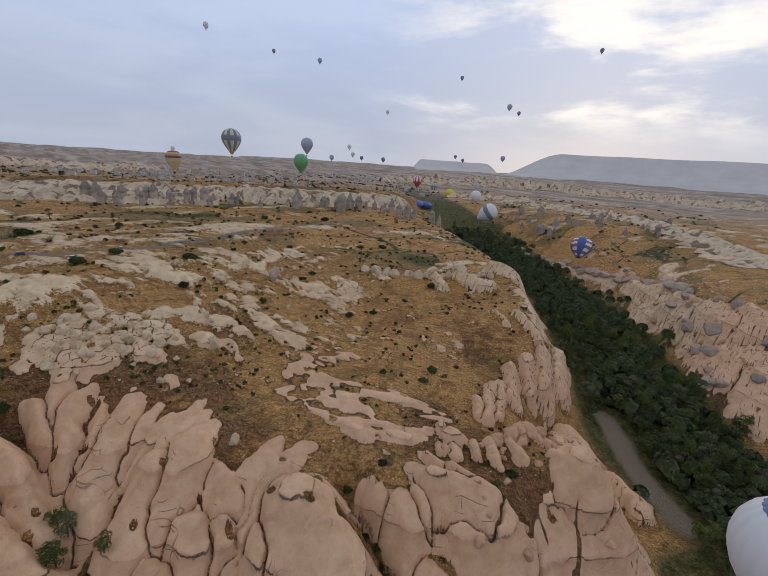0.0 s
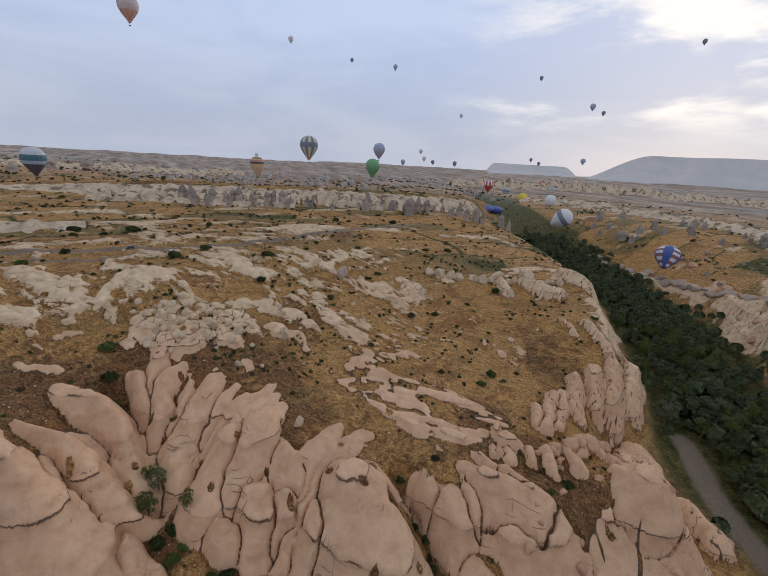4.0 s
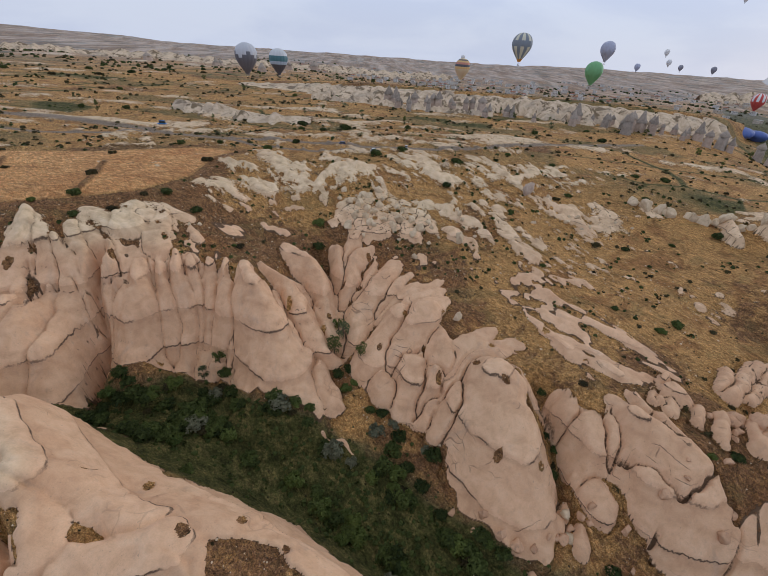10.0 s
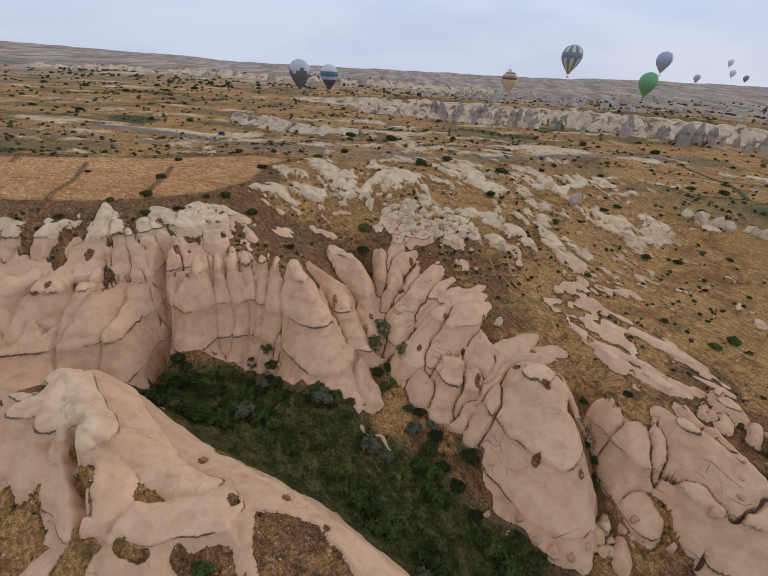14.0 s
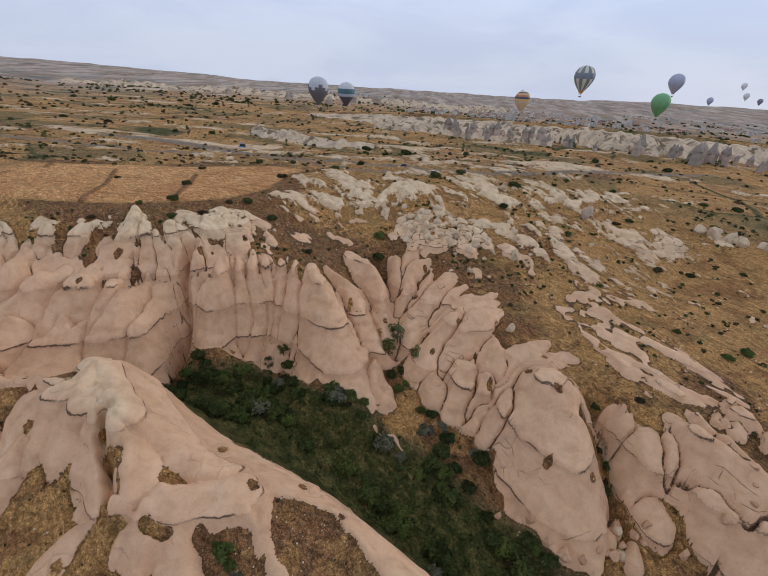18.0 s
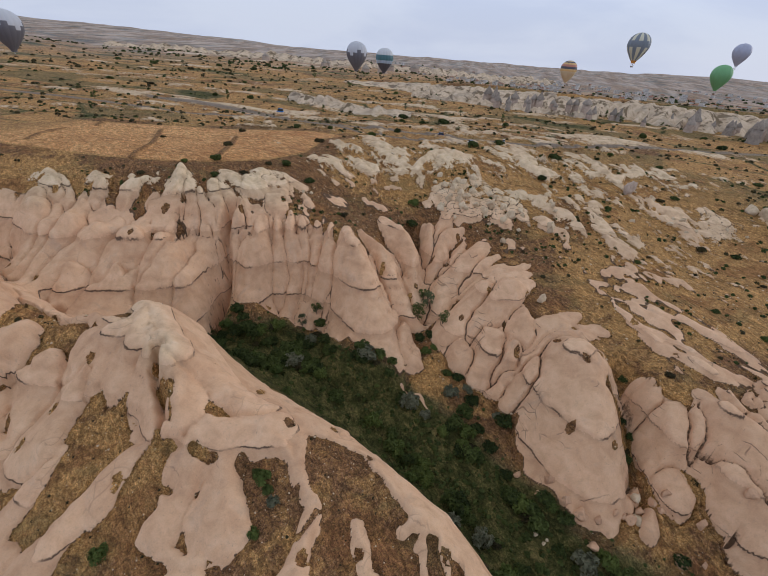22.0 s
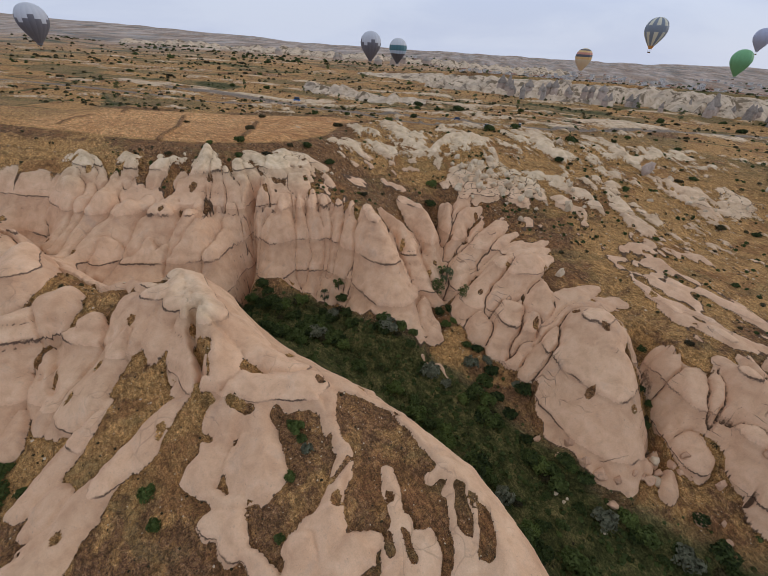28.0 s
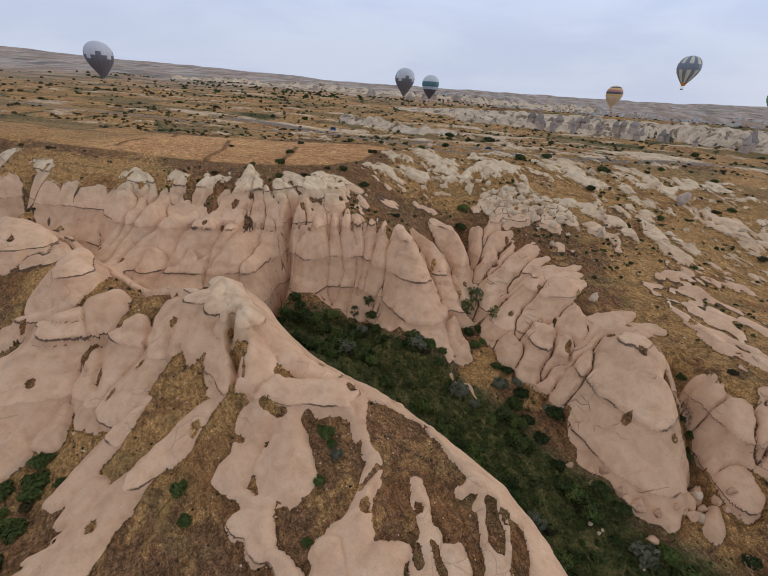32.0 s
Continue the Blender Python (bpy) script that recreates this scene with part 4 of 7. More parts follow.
# dark rock joints, plus painted shade along seams, creases and rock edges
JOINT_SHADE = np.clip(np.maximum(seam, np.maximum(core * (1 - np.clip(cliff_zone + spur_zone, 0, 1)) * 0.6, np.maximum(0.6 * near * domes * np.clip(1 - (g2 - g1) / 0.05, 0, 1), np.maximum(0.15 * upland, blocky) * np.maximum(np.clip(1.3 - (f2b - f1b) / 0.09, 0, 1) * 0.8, np.clip(1.3 - (f2 - f1) / 0.06, 0, 1))))), 0, 1) * near
JOINT_SHADE = np.maximum(JOINT_SHADE, near * sstep(np.abs(D - 0.06), 0.28, 0.04) * 1.0)
JOINT_SHADE = np.maximum(JOINT_SHADE, 0.66 * lip)
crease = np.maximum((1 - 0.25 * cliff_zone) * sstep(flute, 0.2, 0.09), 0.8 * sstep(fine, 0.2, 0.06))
JOINT_SHADE = np.maximum(JOINT_SHADE, near * steep * (1 - lobe_zone) * crease * 0.9 * (D > 0.2))
# hedges and ditches between the far parcels
hedge = parcel * (1 - sstep(DIST, 900, 1300)) * sstep(p2 - p1, 0.10, 0.02) * sstep(fbm(X, Y, 70, 2, 140), -0.25, 0.05)
GREEN = np.maximum(GREEN, hedge)


def height(x, y):
    """The ground's height at a place, from the sheet."""
    i = min(max(int(np.searchsorted(GX, x)) - 1, 0), len(GX) - 2)
    j = min(max(int(np.searchsorted(GY, y)) - 1, 0), len(GY) - 2)
    u, v = (x - GX[i]) / (GX[i + 1] - GX[i]), (y - GY[j]) / (GY[j + 1] - GY[j])
    return float((Z[j, i] * (1 - u) + Z[j, i + 1] * u) * (1 - v) + (Z[j + 1, i] * (1 - u) + Z[j + 1, i + 1] * u) * v)


def sample(layer, x, y):
    i = min(max(int(np.searchsorted(GX, x)) - 1, 0), len(GX) - 2)
    j = min(max(int(np.searchsorted(GY, y)) - 1, 0), len(GY) - 2)
    return float(layer[j, i])


def sheet(name, xs, ys, zs, layers):
    h, w = zs.shape
    co = np.empty((h * w, 3), np.float32)
    co[:, 0], co[:, 1], co[:, 2] = xs.ravel(), ys.ravel(), zs.ravel()
    idx = np.arange(h * w, dtype=np.int32).reshape(h, w)
    quads = np.stack([idx[:-1, :-1], idx[:-1, 1:], idx[1:, 1:], idx[1:, :-1]], -1).reshape(-1, 4)
    me = bpy.data.meshes.new(name)
    me.vertices.add(h * w)
    me.vertices.foreach_set("co", co.ravel())
    me.loops.add(quads.size)
    me.loops.foreach_set("vertex_index", quads.ravel())
    me.polygons.add(len(quads))
    me.polygons.foreach_set("loop_start", np.arange(0, quads.size, 4, dtype=np.int32))
    me.polygons.foreach_set("use_smooth", np.ones(len(quads), bool))
    for key, values in layers.items():
        at = me.attributes.new(key, "FLOAT", "POINT")
        at.data.foreach_set("value", values.ravel().astype(np.float32))
    me.update(calc_edges=True)
    return me


# ---------------------------------------------------------------- materials
def material(name):
    m = bpy.data.materials.new(name)
    m.use_nodes = True
    nt = m.node_tree
    return m, nt, nt.nodes["Principled BSDF"]


def attr(nt, name):
    n = nt.nodes.new("ShaderNodeAttribute")
    n.attribute_name = name
    return n.outputs["Fac"]


def ground_material():
    m, nt, bsdf = material("ground")
    pos = nt.nodes.new("ShaderNodeNewGeometry").outputs["Position"]
    n_big = noise_tex(nt, pos, 0.035, 4, 0.6)
    n_mid = noise_tex(nt, pos, 0.22, 5, 0.6, 0.4)
    n_fine = noise_tex(nt, pos, 1.3, 5, 0.65)
    n_grit = noise_tex(nt, pos, 5.0, 3, 0.7)
    d = attr(nt, "bare")
    spun = nt.nodes.new("ShaderNodeVectorRotate")
    nt.links.new(pos, spun.inputs["Vector"])
    spun.inputs["Angle"].default_value = 0.85
    edge = maths(nt, "ADD", d, maths(nt, "MULTIPLY", maths(nt, "SUBTRACT", n_fine, 0.5), 0.75))
    shred = noise_tex(nt, scaled(nt, spun.outputs[0], (0.28, 1.0, 1.0)), 0.34, 4, 0.6, 0.8)
    edge = maths(nt, "ADD", edge, maths(nt, "MULTIPLY", maths(nt, "SUBTRACT", shred, 0.5), maths(nt, "MULTIPLY_ADD", attr(nt, "white"), 2.8, 0.4)))
    blotch = noise_tex(nt, pos, 0.7, 4, 0.6, 1.2)
    edge = maths(nt, "ADD", edge, maths(nt, "MULTIPLY", maths(nt, "SUBTRACT", blotch, 0.55), maths(nt, "MULTIPLY", attr(nt, "white"), 4.2)))
    edge = maths(nt, "SUBTRACT", edge, maths(nt, "MULTIPLY", attr(nt, "white"), 0.2))
    rock = smooth(nt, edge, -0.02, 0.10)
    # tuff: pink low down, whitish on the upland, stained grey and ochre
    pink = ramp(nt, n_mid, [(0.25, (0.53, 0.318, 0.192)), (0.5, (0.645, 0.408, 0.255)), (0.75, (0.72, 0.485, 0.318))])
    white = ramp(nt, n_mid, [(0.25, (0.37, 0.27, 0.165)), (0.5, (0.64, 0.50, 0.33)), (0.75, (0.75, 0.61, 0.43))])
    wfac = maths(nt, "ADD", attr(nt, "white"), maths(nt, "MULTIPLY", maths(nt, "SUBTRACT", n_big, 0.5), 0.8), clamp=True)
    tuff = mixc(nt, wfac, pink, white)
    bed = maths(nt, "ADD", attr(nt, "bed"), maths(nt, "MULTIPLY", n_fine, 0.05))
    tone = ramp(nt, maths(nt, "FRACT", bed), [(0.0, (1.1, 1.11, 1.12)), (0.5, (1.03, 1.02, 1.01)), (1.0, (0.92, 0.89, 0.87))])
    tuff = mixc(nt, 1.0, tuff, tone, "MULTIPLY")
    grey = smooth(nt, noise_tex(nt, scaled(nt, pos, (1, 1, 0.3)), 0.12, 5, 0.65, 0.6), 0.56, 0.74)
    tuff = mixc(nt, maths(nt, "MULTIPLY", grey, 0.3), tuff, (0.36, 0.28, 0.225))
    run = smooth(nt, noise_tex(nt, scaled(nt, pos, (1, 1, 0.12)), 0.9, 4, 0.6), 0.55, 0.8)
    tuff = mixc(nt, maths(nt, "MULTIPLY", run, 0.3), tuff, (0.30, 0.22, 0.175))
    # bedding cracks: thin dark lines that follow the layers
    sepn = nt.nodes.new("ShaderNodeSeparateXYZ")
    nt.links.new(nt.nodes.new("ShaderNodeNewGeometry").outputs["Normal"], sepn.inputs[0])
    ph = maths(nt, "PINGPONG", bed, 0.5)
    line = maths(nt, "SUBTRACT", 1.0, smooth(nt, ph, 0.003, 0.015))
    line = maths(nt, "MULTIPLY", line, smooth(nt, noise_tex(nt, pos, 0.05, 3, 0.6), 0.44, 0.54))
    line = maths(nt, "MULTIPLY", line, maths(nt, "SUBTRACT", 1.0, smooth(nt, sepn.outputs[2], 0.72, 0.9)))
    warp = maths(nt, "ADD", maths(nt, "MULTIPLY", bed, 3.3), maths(nt, "MULTIPLY", noise_tex(nt, pos, 0.035, 2, 0.5), 4.0))
    ph2 = maths(nt, "PINGPONG", warp, 0.5)
    hair = maths(nt, "SUBTRACT", 1.0, smooth(nt, ph2, 0.004, 0.03))
    hair = maths(nt, "MULTIPLY", hair, smooth(nt, noise_tex(nt, pos, 0.09, 2, 0.5), 0.6, 0.64))
    line = maths(nt, "MAXIMUM", line, maths(nt, "MULTIPLY", maths(nt, "MULTIPLY", hair, 0.8), attr(nt, "cracked")))
    tuff = mixc(nt, maths(nt, "MULTIPLY", line, 0.9), tuff, (0.09, 0.058, 0.042))
    wob = nt.nodes.new("ShaderNodeTexNoise")
    wob.inputs["Scale"].default_value, wob.inputs["Detail"].default_value = 0.12, 1
    nt.links.new(pos, wob.inputs["Vector"])
    bent = nt.nodes.new("ShaderNodeVectorMath")
    bent.operation = "MULTIPLY_ADD"
    nt.links.new(wob.outputs["Color"], bent.inputs[0])
    bent.inputs[1].default_value = (9, 9, 9)
    nt.links.new(scaled(nt, pos, (1, 1, 1.4)), bent.inputs[2])
    vor = nt.nodes.new("ShaderNodeTexVoronoi")
    vor.feature = "DISTANCE_TO_EDGE"
    vor.inputs["Scale"].default_value = 0.12
    nt.links.new(bent.outputs[0], vor.inputs["Vector"])
    split = maths(nt, "SUBTRACT", 1.0, smooth(nt, vor.outputs["Distance"], 0.008, 0.026))
    split = maths(nt, "MULTIPLY", split, smooth(nt, noise_tex(nt, pos, 0.045, 3, 0.6), 0.56, 0.62))
    split = maths(nt, "MULTIPLY", split, attr(nt, "cracked"))
    line = maths(nt, "MAXIMUM", line, split)
    tuff = mixc(nt, maths(nt, "MULTIPLY", split, 0.5), tuff, (0.10, 0.065, 0.045))
    pit = smooth(nt, noise_tex(nt, pos, 1.7, 2, 0.5), 0.68, 0.76)
    tuff = mixc(nt, maths(nt, "MULTIPLY", pit, 0.35), tuff, (0.24, 0.18, 0.14))
    # joints and the shade of creases and rock feet, both put into the colour
    jf = maths(nt, "MULTIPLY", smooth(nt, maths(nt, "ADD", attr(nt, "joint_shade"), maths(nt, "MULTIPLY", maths(nt, "SUBTRACT", n_fine, 0.5), 0.6)), 0.42, 0.72), 0.85)
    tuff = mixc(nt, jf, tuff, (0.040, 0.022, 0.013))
    # soil: red-brown earth, dry straw grass, olive scrub
    earth = ramp(nt, mixc(nt, 0.5, n_fine, n_grit), [(0.36, (0.040, 0.022, 0.012)), (0.48, (0.19, 0.092, 0.046)), (0.62, (0.42, 0.245, 0.13))])
    straw = ramp(nt, mixc(nt, 0.5, n_fine, n_grit), [(0.36, (0.16, 0.075, 0.027)), (0.49, (0.50, 0.27, 0.10)), (0.63, (0.78, 0.50, 0.215))])
    olive = ramp(nt, n_fine, [(0.3, (0.055, 0.06, 0.028)), (0.6, (0.14, 0.14, 0.065)), (0.8, (0.21, 0.19, 0.10))])
    dry = smooth(nt, maths(nt, "ADD", attr(nt, "dry"), maths(nt, "MULTIPLY", maths(nt, "SUBTRACT", n_mid, 0.5), 1.7)), 0.28, 0.68)
    soil = mixc(nt, dry, earth, straw)
    red_earth = smooth(nt, noise_tex(nt, pos, 0.055, 5, 0.65, 0.5), 0.53, 0.62)
    soil = mixc(nt, maths(nt, "MULTIPLY", red_earth, 0.7), soil, mixc(nt, n_fine, (0.16, 0.066, 0.028), (0.40, 0.185, 0.08)))
    sage = smooth(nt, noise_tex(nt, scaled(nt, pos, (0.7, 1.2, 1)), 0.075, 5, 0.65, 0.8), 0.55, 0.63)
    soil = mixc(nt, maths(nt, "MULTIPLY", sage, 0.42), soil, mixc(nt, n_fine, (0.10, 0.085, 0.03), (0.30, 0.24, 0.11)))
    tread = maths(nt, "PINGPONG", maths(nt, "ADD", maths(nt, "MULTIPLY", attr(nt, "bed"), 5.0), maths(nt, "MULTIPLY", n_mid, 1.6)), 0.5)
    tread = maths(nt, "MULTIPLY", maths(nt, "SUBTRACT", 1.0, smooth(nt, tread, 0.05, 0.16)), smooth(nt, n_big, 0.42, 0.56))
    soil = mixc(nt, maths(nt, "MULTIPLY", tread, 0.45), soil, (0.11, 0.055, 0.025))
    clump = smooth(nt, noise_tex(nt, pos, 0.42, 5, 0.7, 1.6), 0.5, 0.58)
    tuft = smooth(nt, noise_tex(nt, pos, 1.1, 3, 0.65, 2.0), 0.49, 0.56)
    soil = mixc(nt, maths(nt, "MULTIPLY", tuft, maths(nt, "MULTIPLY_ADD", n_mid, 1.0, -0.05, clamp=True)), soil, (0.40, 0.21, 0.07))
    soil = mixc(nt, maths(nt, "MULTIPLY", clump, maths(nt, "MULTIPLY_ADD", attr(nt, "dry"), -0.42, 0.66, clamp=True)), soil, (0.080, 0.047, 0.020))
    ol = maths(nt, "MULTIPLY", attr(nt, "green"), smooth(nt, n_mid, 0.2, 0.5))
    soil = mixc(nt, ol, soil, olive)
    lush = smooth(nt, attr(nt, "green"), 0.55, 0.95)
    lawn = ramp(nt, mixc(nt, 0.55, n_fine, n_mid), [(0.36, (0.024, 0.028, 0.008)), (0.5, (0.082, 0.082, 0.026)), (0.62, (0.19, 0.15, 0.058))])
    soil = mixc(nt, lush, soil, lawn)
    stones = smooth(nt, noise_tex(nt, pos, 1.9, 3, 0.6), 0.68, 0.73)
    soil = mixc(nt, maths(nt, "MULTIPLY", stones, maths(nt, "MULTIPLY", 0.5, maths(nt, "SUBTRACT", 1.0, lush))), soil, (0.42, 0.36, 0.30))
    # ploughed stubble on the field
    crop = ramp(nt, noise_tex(nt, scaled(nt, pos, (0.7, 1.2, 1)), 0.42, 7, 0.72, 0.6), [(0.34, (0.36, 0.165, 0.062)), (0.5, (0.64, 0.345, 0.145)), (0.66, (0.80, 0.50, 0.235))])
    red = smooth(nt, noise_tex(nt, pos, 0.03, 3, 0.6), 0.42, 0.62)
    crop = mixc(nt, maths(nt, "MULTIPLY", red, 0.35), crop, (0.46, 0.20, 0.07))
    sx = nt.nodes.new("ShaderNodeSeparateXYZ")
    nt.links.new(pos, sx.inputs[0])
    rusty = maths(nt, "MULTIPLY", smooth(nt, sx.outputs[0], -165, -95), smooth(nt, noise_tex(nt, pos, 0.07, 5, 0.7, 0.8), 0.42, 0.58))
    crop = mixc(nt, maths(nt, "MULTIPLY", rusty, 0.6), crop, mixc(nt, n_fine, (0.26, 0.10, 0.035), (0.58, 0.26, 0.10)))
    balk = smooth(nt, noise_tex(nt, scaled(nt, pos, (0.12, 1.4, 1)), 0.16, 3, 0.5), 0.6, 0.66)
    crop = mixc(nt, maths(nt, "MULTIPLY", balk, 0.45), crop, (0.24, 0.12, 0.05))
    soil = mixc(nt, attr(nt, "field"), soil, crop)
    comb = ramp(nt, noise_tex(nt, scaled(nt, spun.outputs[0], (0.3, 1.0, 1.0)), 0.9, 5, 0.7, 0.6), [(0.34, (0.45, 0.43, 0.42)), (0.5, (1, 1, 1)), (0.66, (1.5, 1.48, 1.45))])
    soil = mixc(nt, 0.75, soil, mixc(nt, 1.0, soil, comb, "MULTIPLY"))
    col = mixc(nt, rock, soil, tuff)
    dust = ramp(nt, n_fine, [(0.3, (0.19, 0.145, 0.11)), (0.7, (0.33, 0.265, 0.205))])
    col = mixc(nt, attr(nt, "track"), col, dust)
    speck = ramp(nt, noise_tex(nt, pos, 3.2, 3, 0.8), [(0.36, (0.5, 0.5, 0.5)), (0.5, (1, 1, 1)), (0.64, (1.42, 1.4, 1.36))])
    col = mixc(nt, maths(nt, "SUBTRACT", 1.0, maths(nt, "MULTIPLY", rock, 0.88)), col, mixc(nt, 1.0, col, speck, "MULTIPLY"))
    # aerial haze painted in: far ground fades to mottled blue-grey with distance
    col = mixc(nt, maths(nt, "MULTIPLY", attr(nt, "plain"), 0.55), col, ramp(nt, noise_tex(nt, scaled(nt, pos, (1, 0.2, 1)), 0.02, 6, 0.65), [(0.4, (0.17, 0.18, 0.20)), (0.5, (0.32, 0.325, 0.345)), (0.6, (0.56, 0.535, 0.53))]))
    nt.links.new(col, bsdf.inputs["Base Color"])
    bsdf.inputs["Roughness"].default_value = 0.92
    bsdf.inputs["Specular IOR Level"].default_value = 0.15
    bump = nt.nodes.new("ShaderNodeBump")
    bump.inputs["Strength"].default_value = 0.8
    bump.inputs["Distance"].default_value = 0.6
    rough_soil = maths(nt, "ADD", maths(nt, "MULTIPLY", n_fine, 1.2), maths(nt, "MULTIPLY", n_grit, 0.9))
    smooth_rock = maths(nt, "ADD", maths(nt, "MULTIPLY", n_mid, 0.10), maths(nt, "ADD", maths(nt, "MULTIPLY", n_fine, 0.06), maths(nt, "MULTIPLY", n_grit, 0.015)))
    smooth_rock = maths(nt, "SUBTRACT", smooth_rock, maths(nt, "MULTIPLY", line, 0.35))
    hmix = nt.nodes.new("ShaderNodeMix")
    nt.links.new(rock, hmix.inputs[0])
    nt.links.new(rough_soil, hmix.inputs[2])
    nt.links.new(smooth_rock, hmix.inputs[3])
    nt.links.new(hmix.outputs[0], bump.inputs["Height"])
    nt.links.new(bump.outputs[0], bsdf.inputs["Normal"])
    return m


GROUND = ground_material()
# the plain layer sets how much painted haze far ground takes
me = sheet("ground", X, Y, Z, {"bare": D, "white": WHITE, "green": GREEN, "dry": DRY, "field": FIELD, "track": TRACK, "joint_shade": JOINT_SHADE, "cracked": np.clip(0.35 + fins_zone + dome_zone + east_zone + slab_zone - 0.35 * cliff_zone, 0, 1), "bed": BED, "plain": sstep(DIST, 650, 1700)})
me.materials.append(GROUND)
ground = tagged(new("ground", me), "pink and white tuff valley with dry grass, earth and fields", "ground", kind="structure")


# ---------------------------------------------------------------- materials of the things
def plain(name, colour, rough=0.7, metal=0.0, vary=0.12, scale=3.0, spec=0.3):
    m, nt, bsdf = material(name)
    tcn = nt.nodes.new("ShaderNodeTexCoord").outputs["Object"]
    n = noise_tex(nt, tcn, scale, 4, 0.6)
    lo, hi = tuple(c * (1 - vary) for c in colour), tuple(min(1, c * (1 + vary)) for c in colour)
    nt.links.new(ramp(nt, n, [(0.3, lo), (0.7, hi)]), bsdf.inputs["Base Color"])
    bsdf.inputs["Roughness"].default_value, bsdf.inputs["Metallic"].default_value = rough, metal
    bsdf.inputs["Specular IOR Level"].default_value = spec
    return m


def leaf_material(name, dark, light):
    m, nt, bsdf = material(name)
    info = nt.nodes.new("ShaderNodeObjectInfo").outputs["Random"]
    isl = nt.nodes.new("ShaderNodeNewGeometry").outputs["Random Per Island"]
    f = maths(nt, "ADD", maths(nt, "MULTIPLY", info, 0.5), maths(nt, "MULTIPLY", isl, 0.5))
    nt.links.new(ramp(nt, f, [(0.1, dark), (0.9, light)]), bsdf.inputs["Base Color"])
    bsdf.inputs["Roughness"].default_value = 0.75
    bsdf.inputs["Specular IOR Level"].default_value = 0.2
    return m


def tuff_material(name, lo, hi, stain):
    m, nt, bsdf = material(name)
    pos = nt.nodes.new("ShaderNodeNewGeometry").outputs["Position"]
    info = nt.nodes.new("ShaderNodeObjectInfo").outputs["Random"]
    n = noise_tex(nt, pos, 0.5, 5, 0.65, 0.4)
    f = maths(nt, "ADD", maths(nt, "MULTIPLY", n, 0.75), maths(nt, "MULTIPLY", info, 0.25))
    col = ramp(nt, f, [(0.3, lo), (0.7, hi)])
    col = mixc(nt, maths(nt, "MULTIPLY", smooth(nt, noise_tex(nt, scaled(nt, pos, (1, 1, 0.3)), 1.1, 5, 0.65), 0.54, 0.72), 0.5), col, stain)
    nt.links.new(col, bsdf.inputs["Base Color"])
    bsdf.inputs["Roughness"].default_value = 0.92
    bsdf.inputs["Specular IOR Level"].default_value = 0.15
    bump = nt.nodes.new("ShaderNodeBump")
    bump.inputs["Strength"].default_value, bump.inputs["Distance"].default_value = 0.5, 0.4
    nt.links.new(noise_tex(nt, pos, 1.4, 5, 0.65), bump.inputs["Height"])
    nt.links.new(bump.outputs[0], bsdf.inputs["Normal"])
    return m


LEAF = leaf_material("leaf", (0.014, 0.024, 0.006), (0.09, 0.115, 0.03))
LEAF_MID = leaf_material("leaf mid", (0.040, 0.055, 0.024), (0.15, 0.175, 0.08))
LEAF_LIGHT = leaf_material("leaf light", (0.045, 0.07, 0.016), (0.13, 0.16, 0.04))
LEAF_GREY = leaf_material("leaf silver", (0.085, 0.09, 0.055), (0.20, 0.20, 0.13))
LEAF_DRY = leaf_material("leaf dry", (0.018, 0.016, 0.007), (0.085, 0.068, 0.026))
BARK = plain("bark", (0.15, 0.11, 0.08), 0.9, vary=0.4, scale=6)
TUFF_WHITE = tuff_material("white tuff", (0.47, 0.355, 0.235), (0.72, 0.58, 0.41), (0.32, 0.25, 0.18))
TUFF_PINK = tuff_material("pink tuff", (0.46, 0.275, 0.17), (0.68, 0.43, 0.275), (0.25, 0.19, 0.15))
TUFF_GREY = tuff_material("grey tuff", (0.22, 0.185, 0.155), (0.41, 0.35, 0.295), (0.15, 0.12, 0.10))
TUFF_SHAFT = tuff_material("greyish pink tuff", (0.34, 0.255, 0.20), (0.52, 0.41, 0.33), (0.22, 0.17, 0.14))


# ---------------------------------------------------------------- helpers for things
def mesh_of(name, bm, *mats):
    me = bpy.data.meshes.new(name)
    bm.to_mesh(me)
    bm.free()
    for m in mats:
        me.materials.append(m)
    return me


def part(name, data, mat, parent, label=""):
    """One mesh object under a thing or a part; data is a bmesh or a mesh."""
    me = data if isinstance(data, bpy.types.Mesh) else mesh_of(name, data)
    if mat is not None and not me.materials:
        me.materials.append(mat)
    ob = new(name, me)
    ob.parent = parent
    return tagged(ob, label)


def soft(me, on=True):
    me.polygons.foreach_set("use_smooth", np.full(len(me.polygons), on))
    return me


def box(bm, x0, x1, y0, y1, z0, z1):
    v = [bm.verts.new(p) for p in ((x0, y0, z0), (x1, y0, z0), (x1, y1, z0), (x0, y1, z0), (x0, y0, z1), (x1, y0, z1), (x1, y1, z1), (x0, y1, z1))]
    for f in ((3, 2, 1, 0), (4, 5, 6, 7), (0, 1, 5, 4), (1, 2, 6, 5), (2, 3, 7, 6), (3, 0, 4, 7)):
        bm.faces.new([v[i] for i in f])
    return v


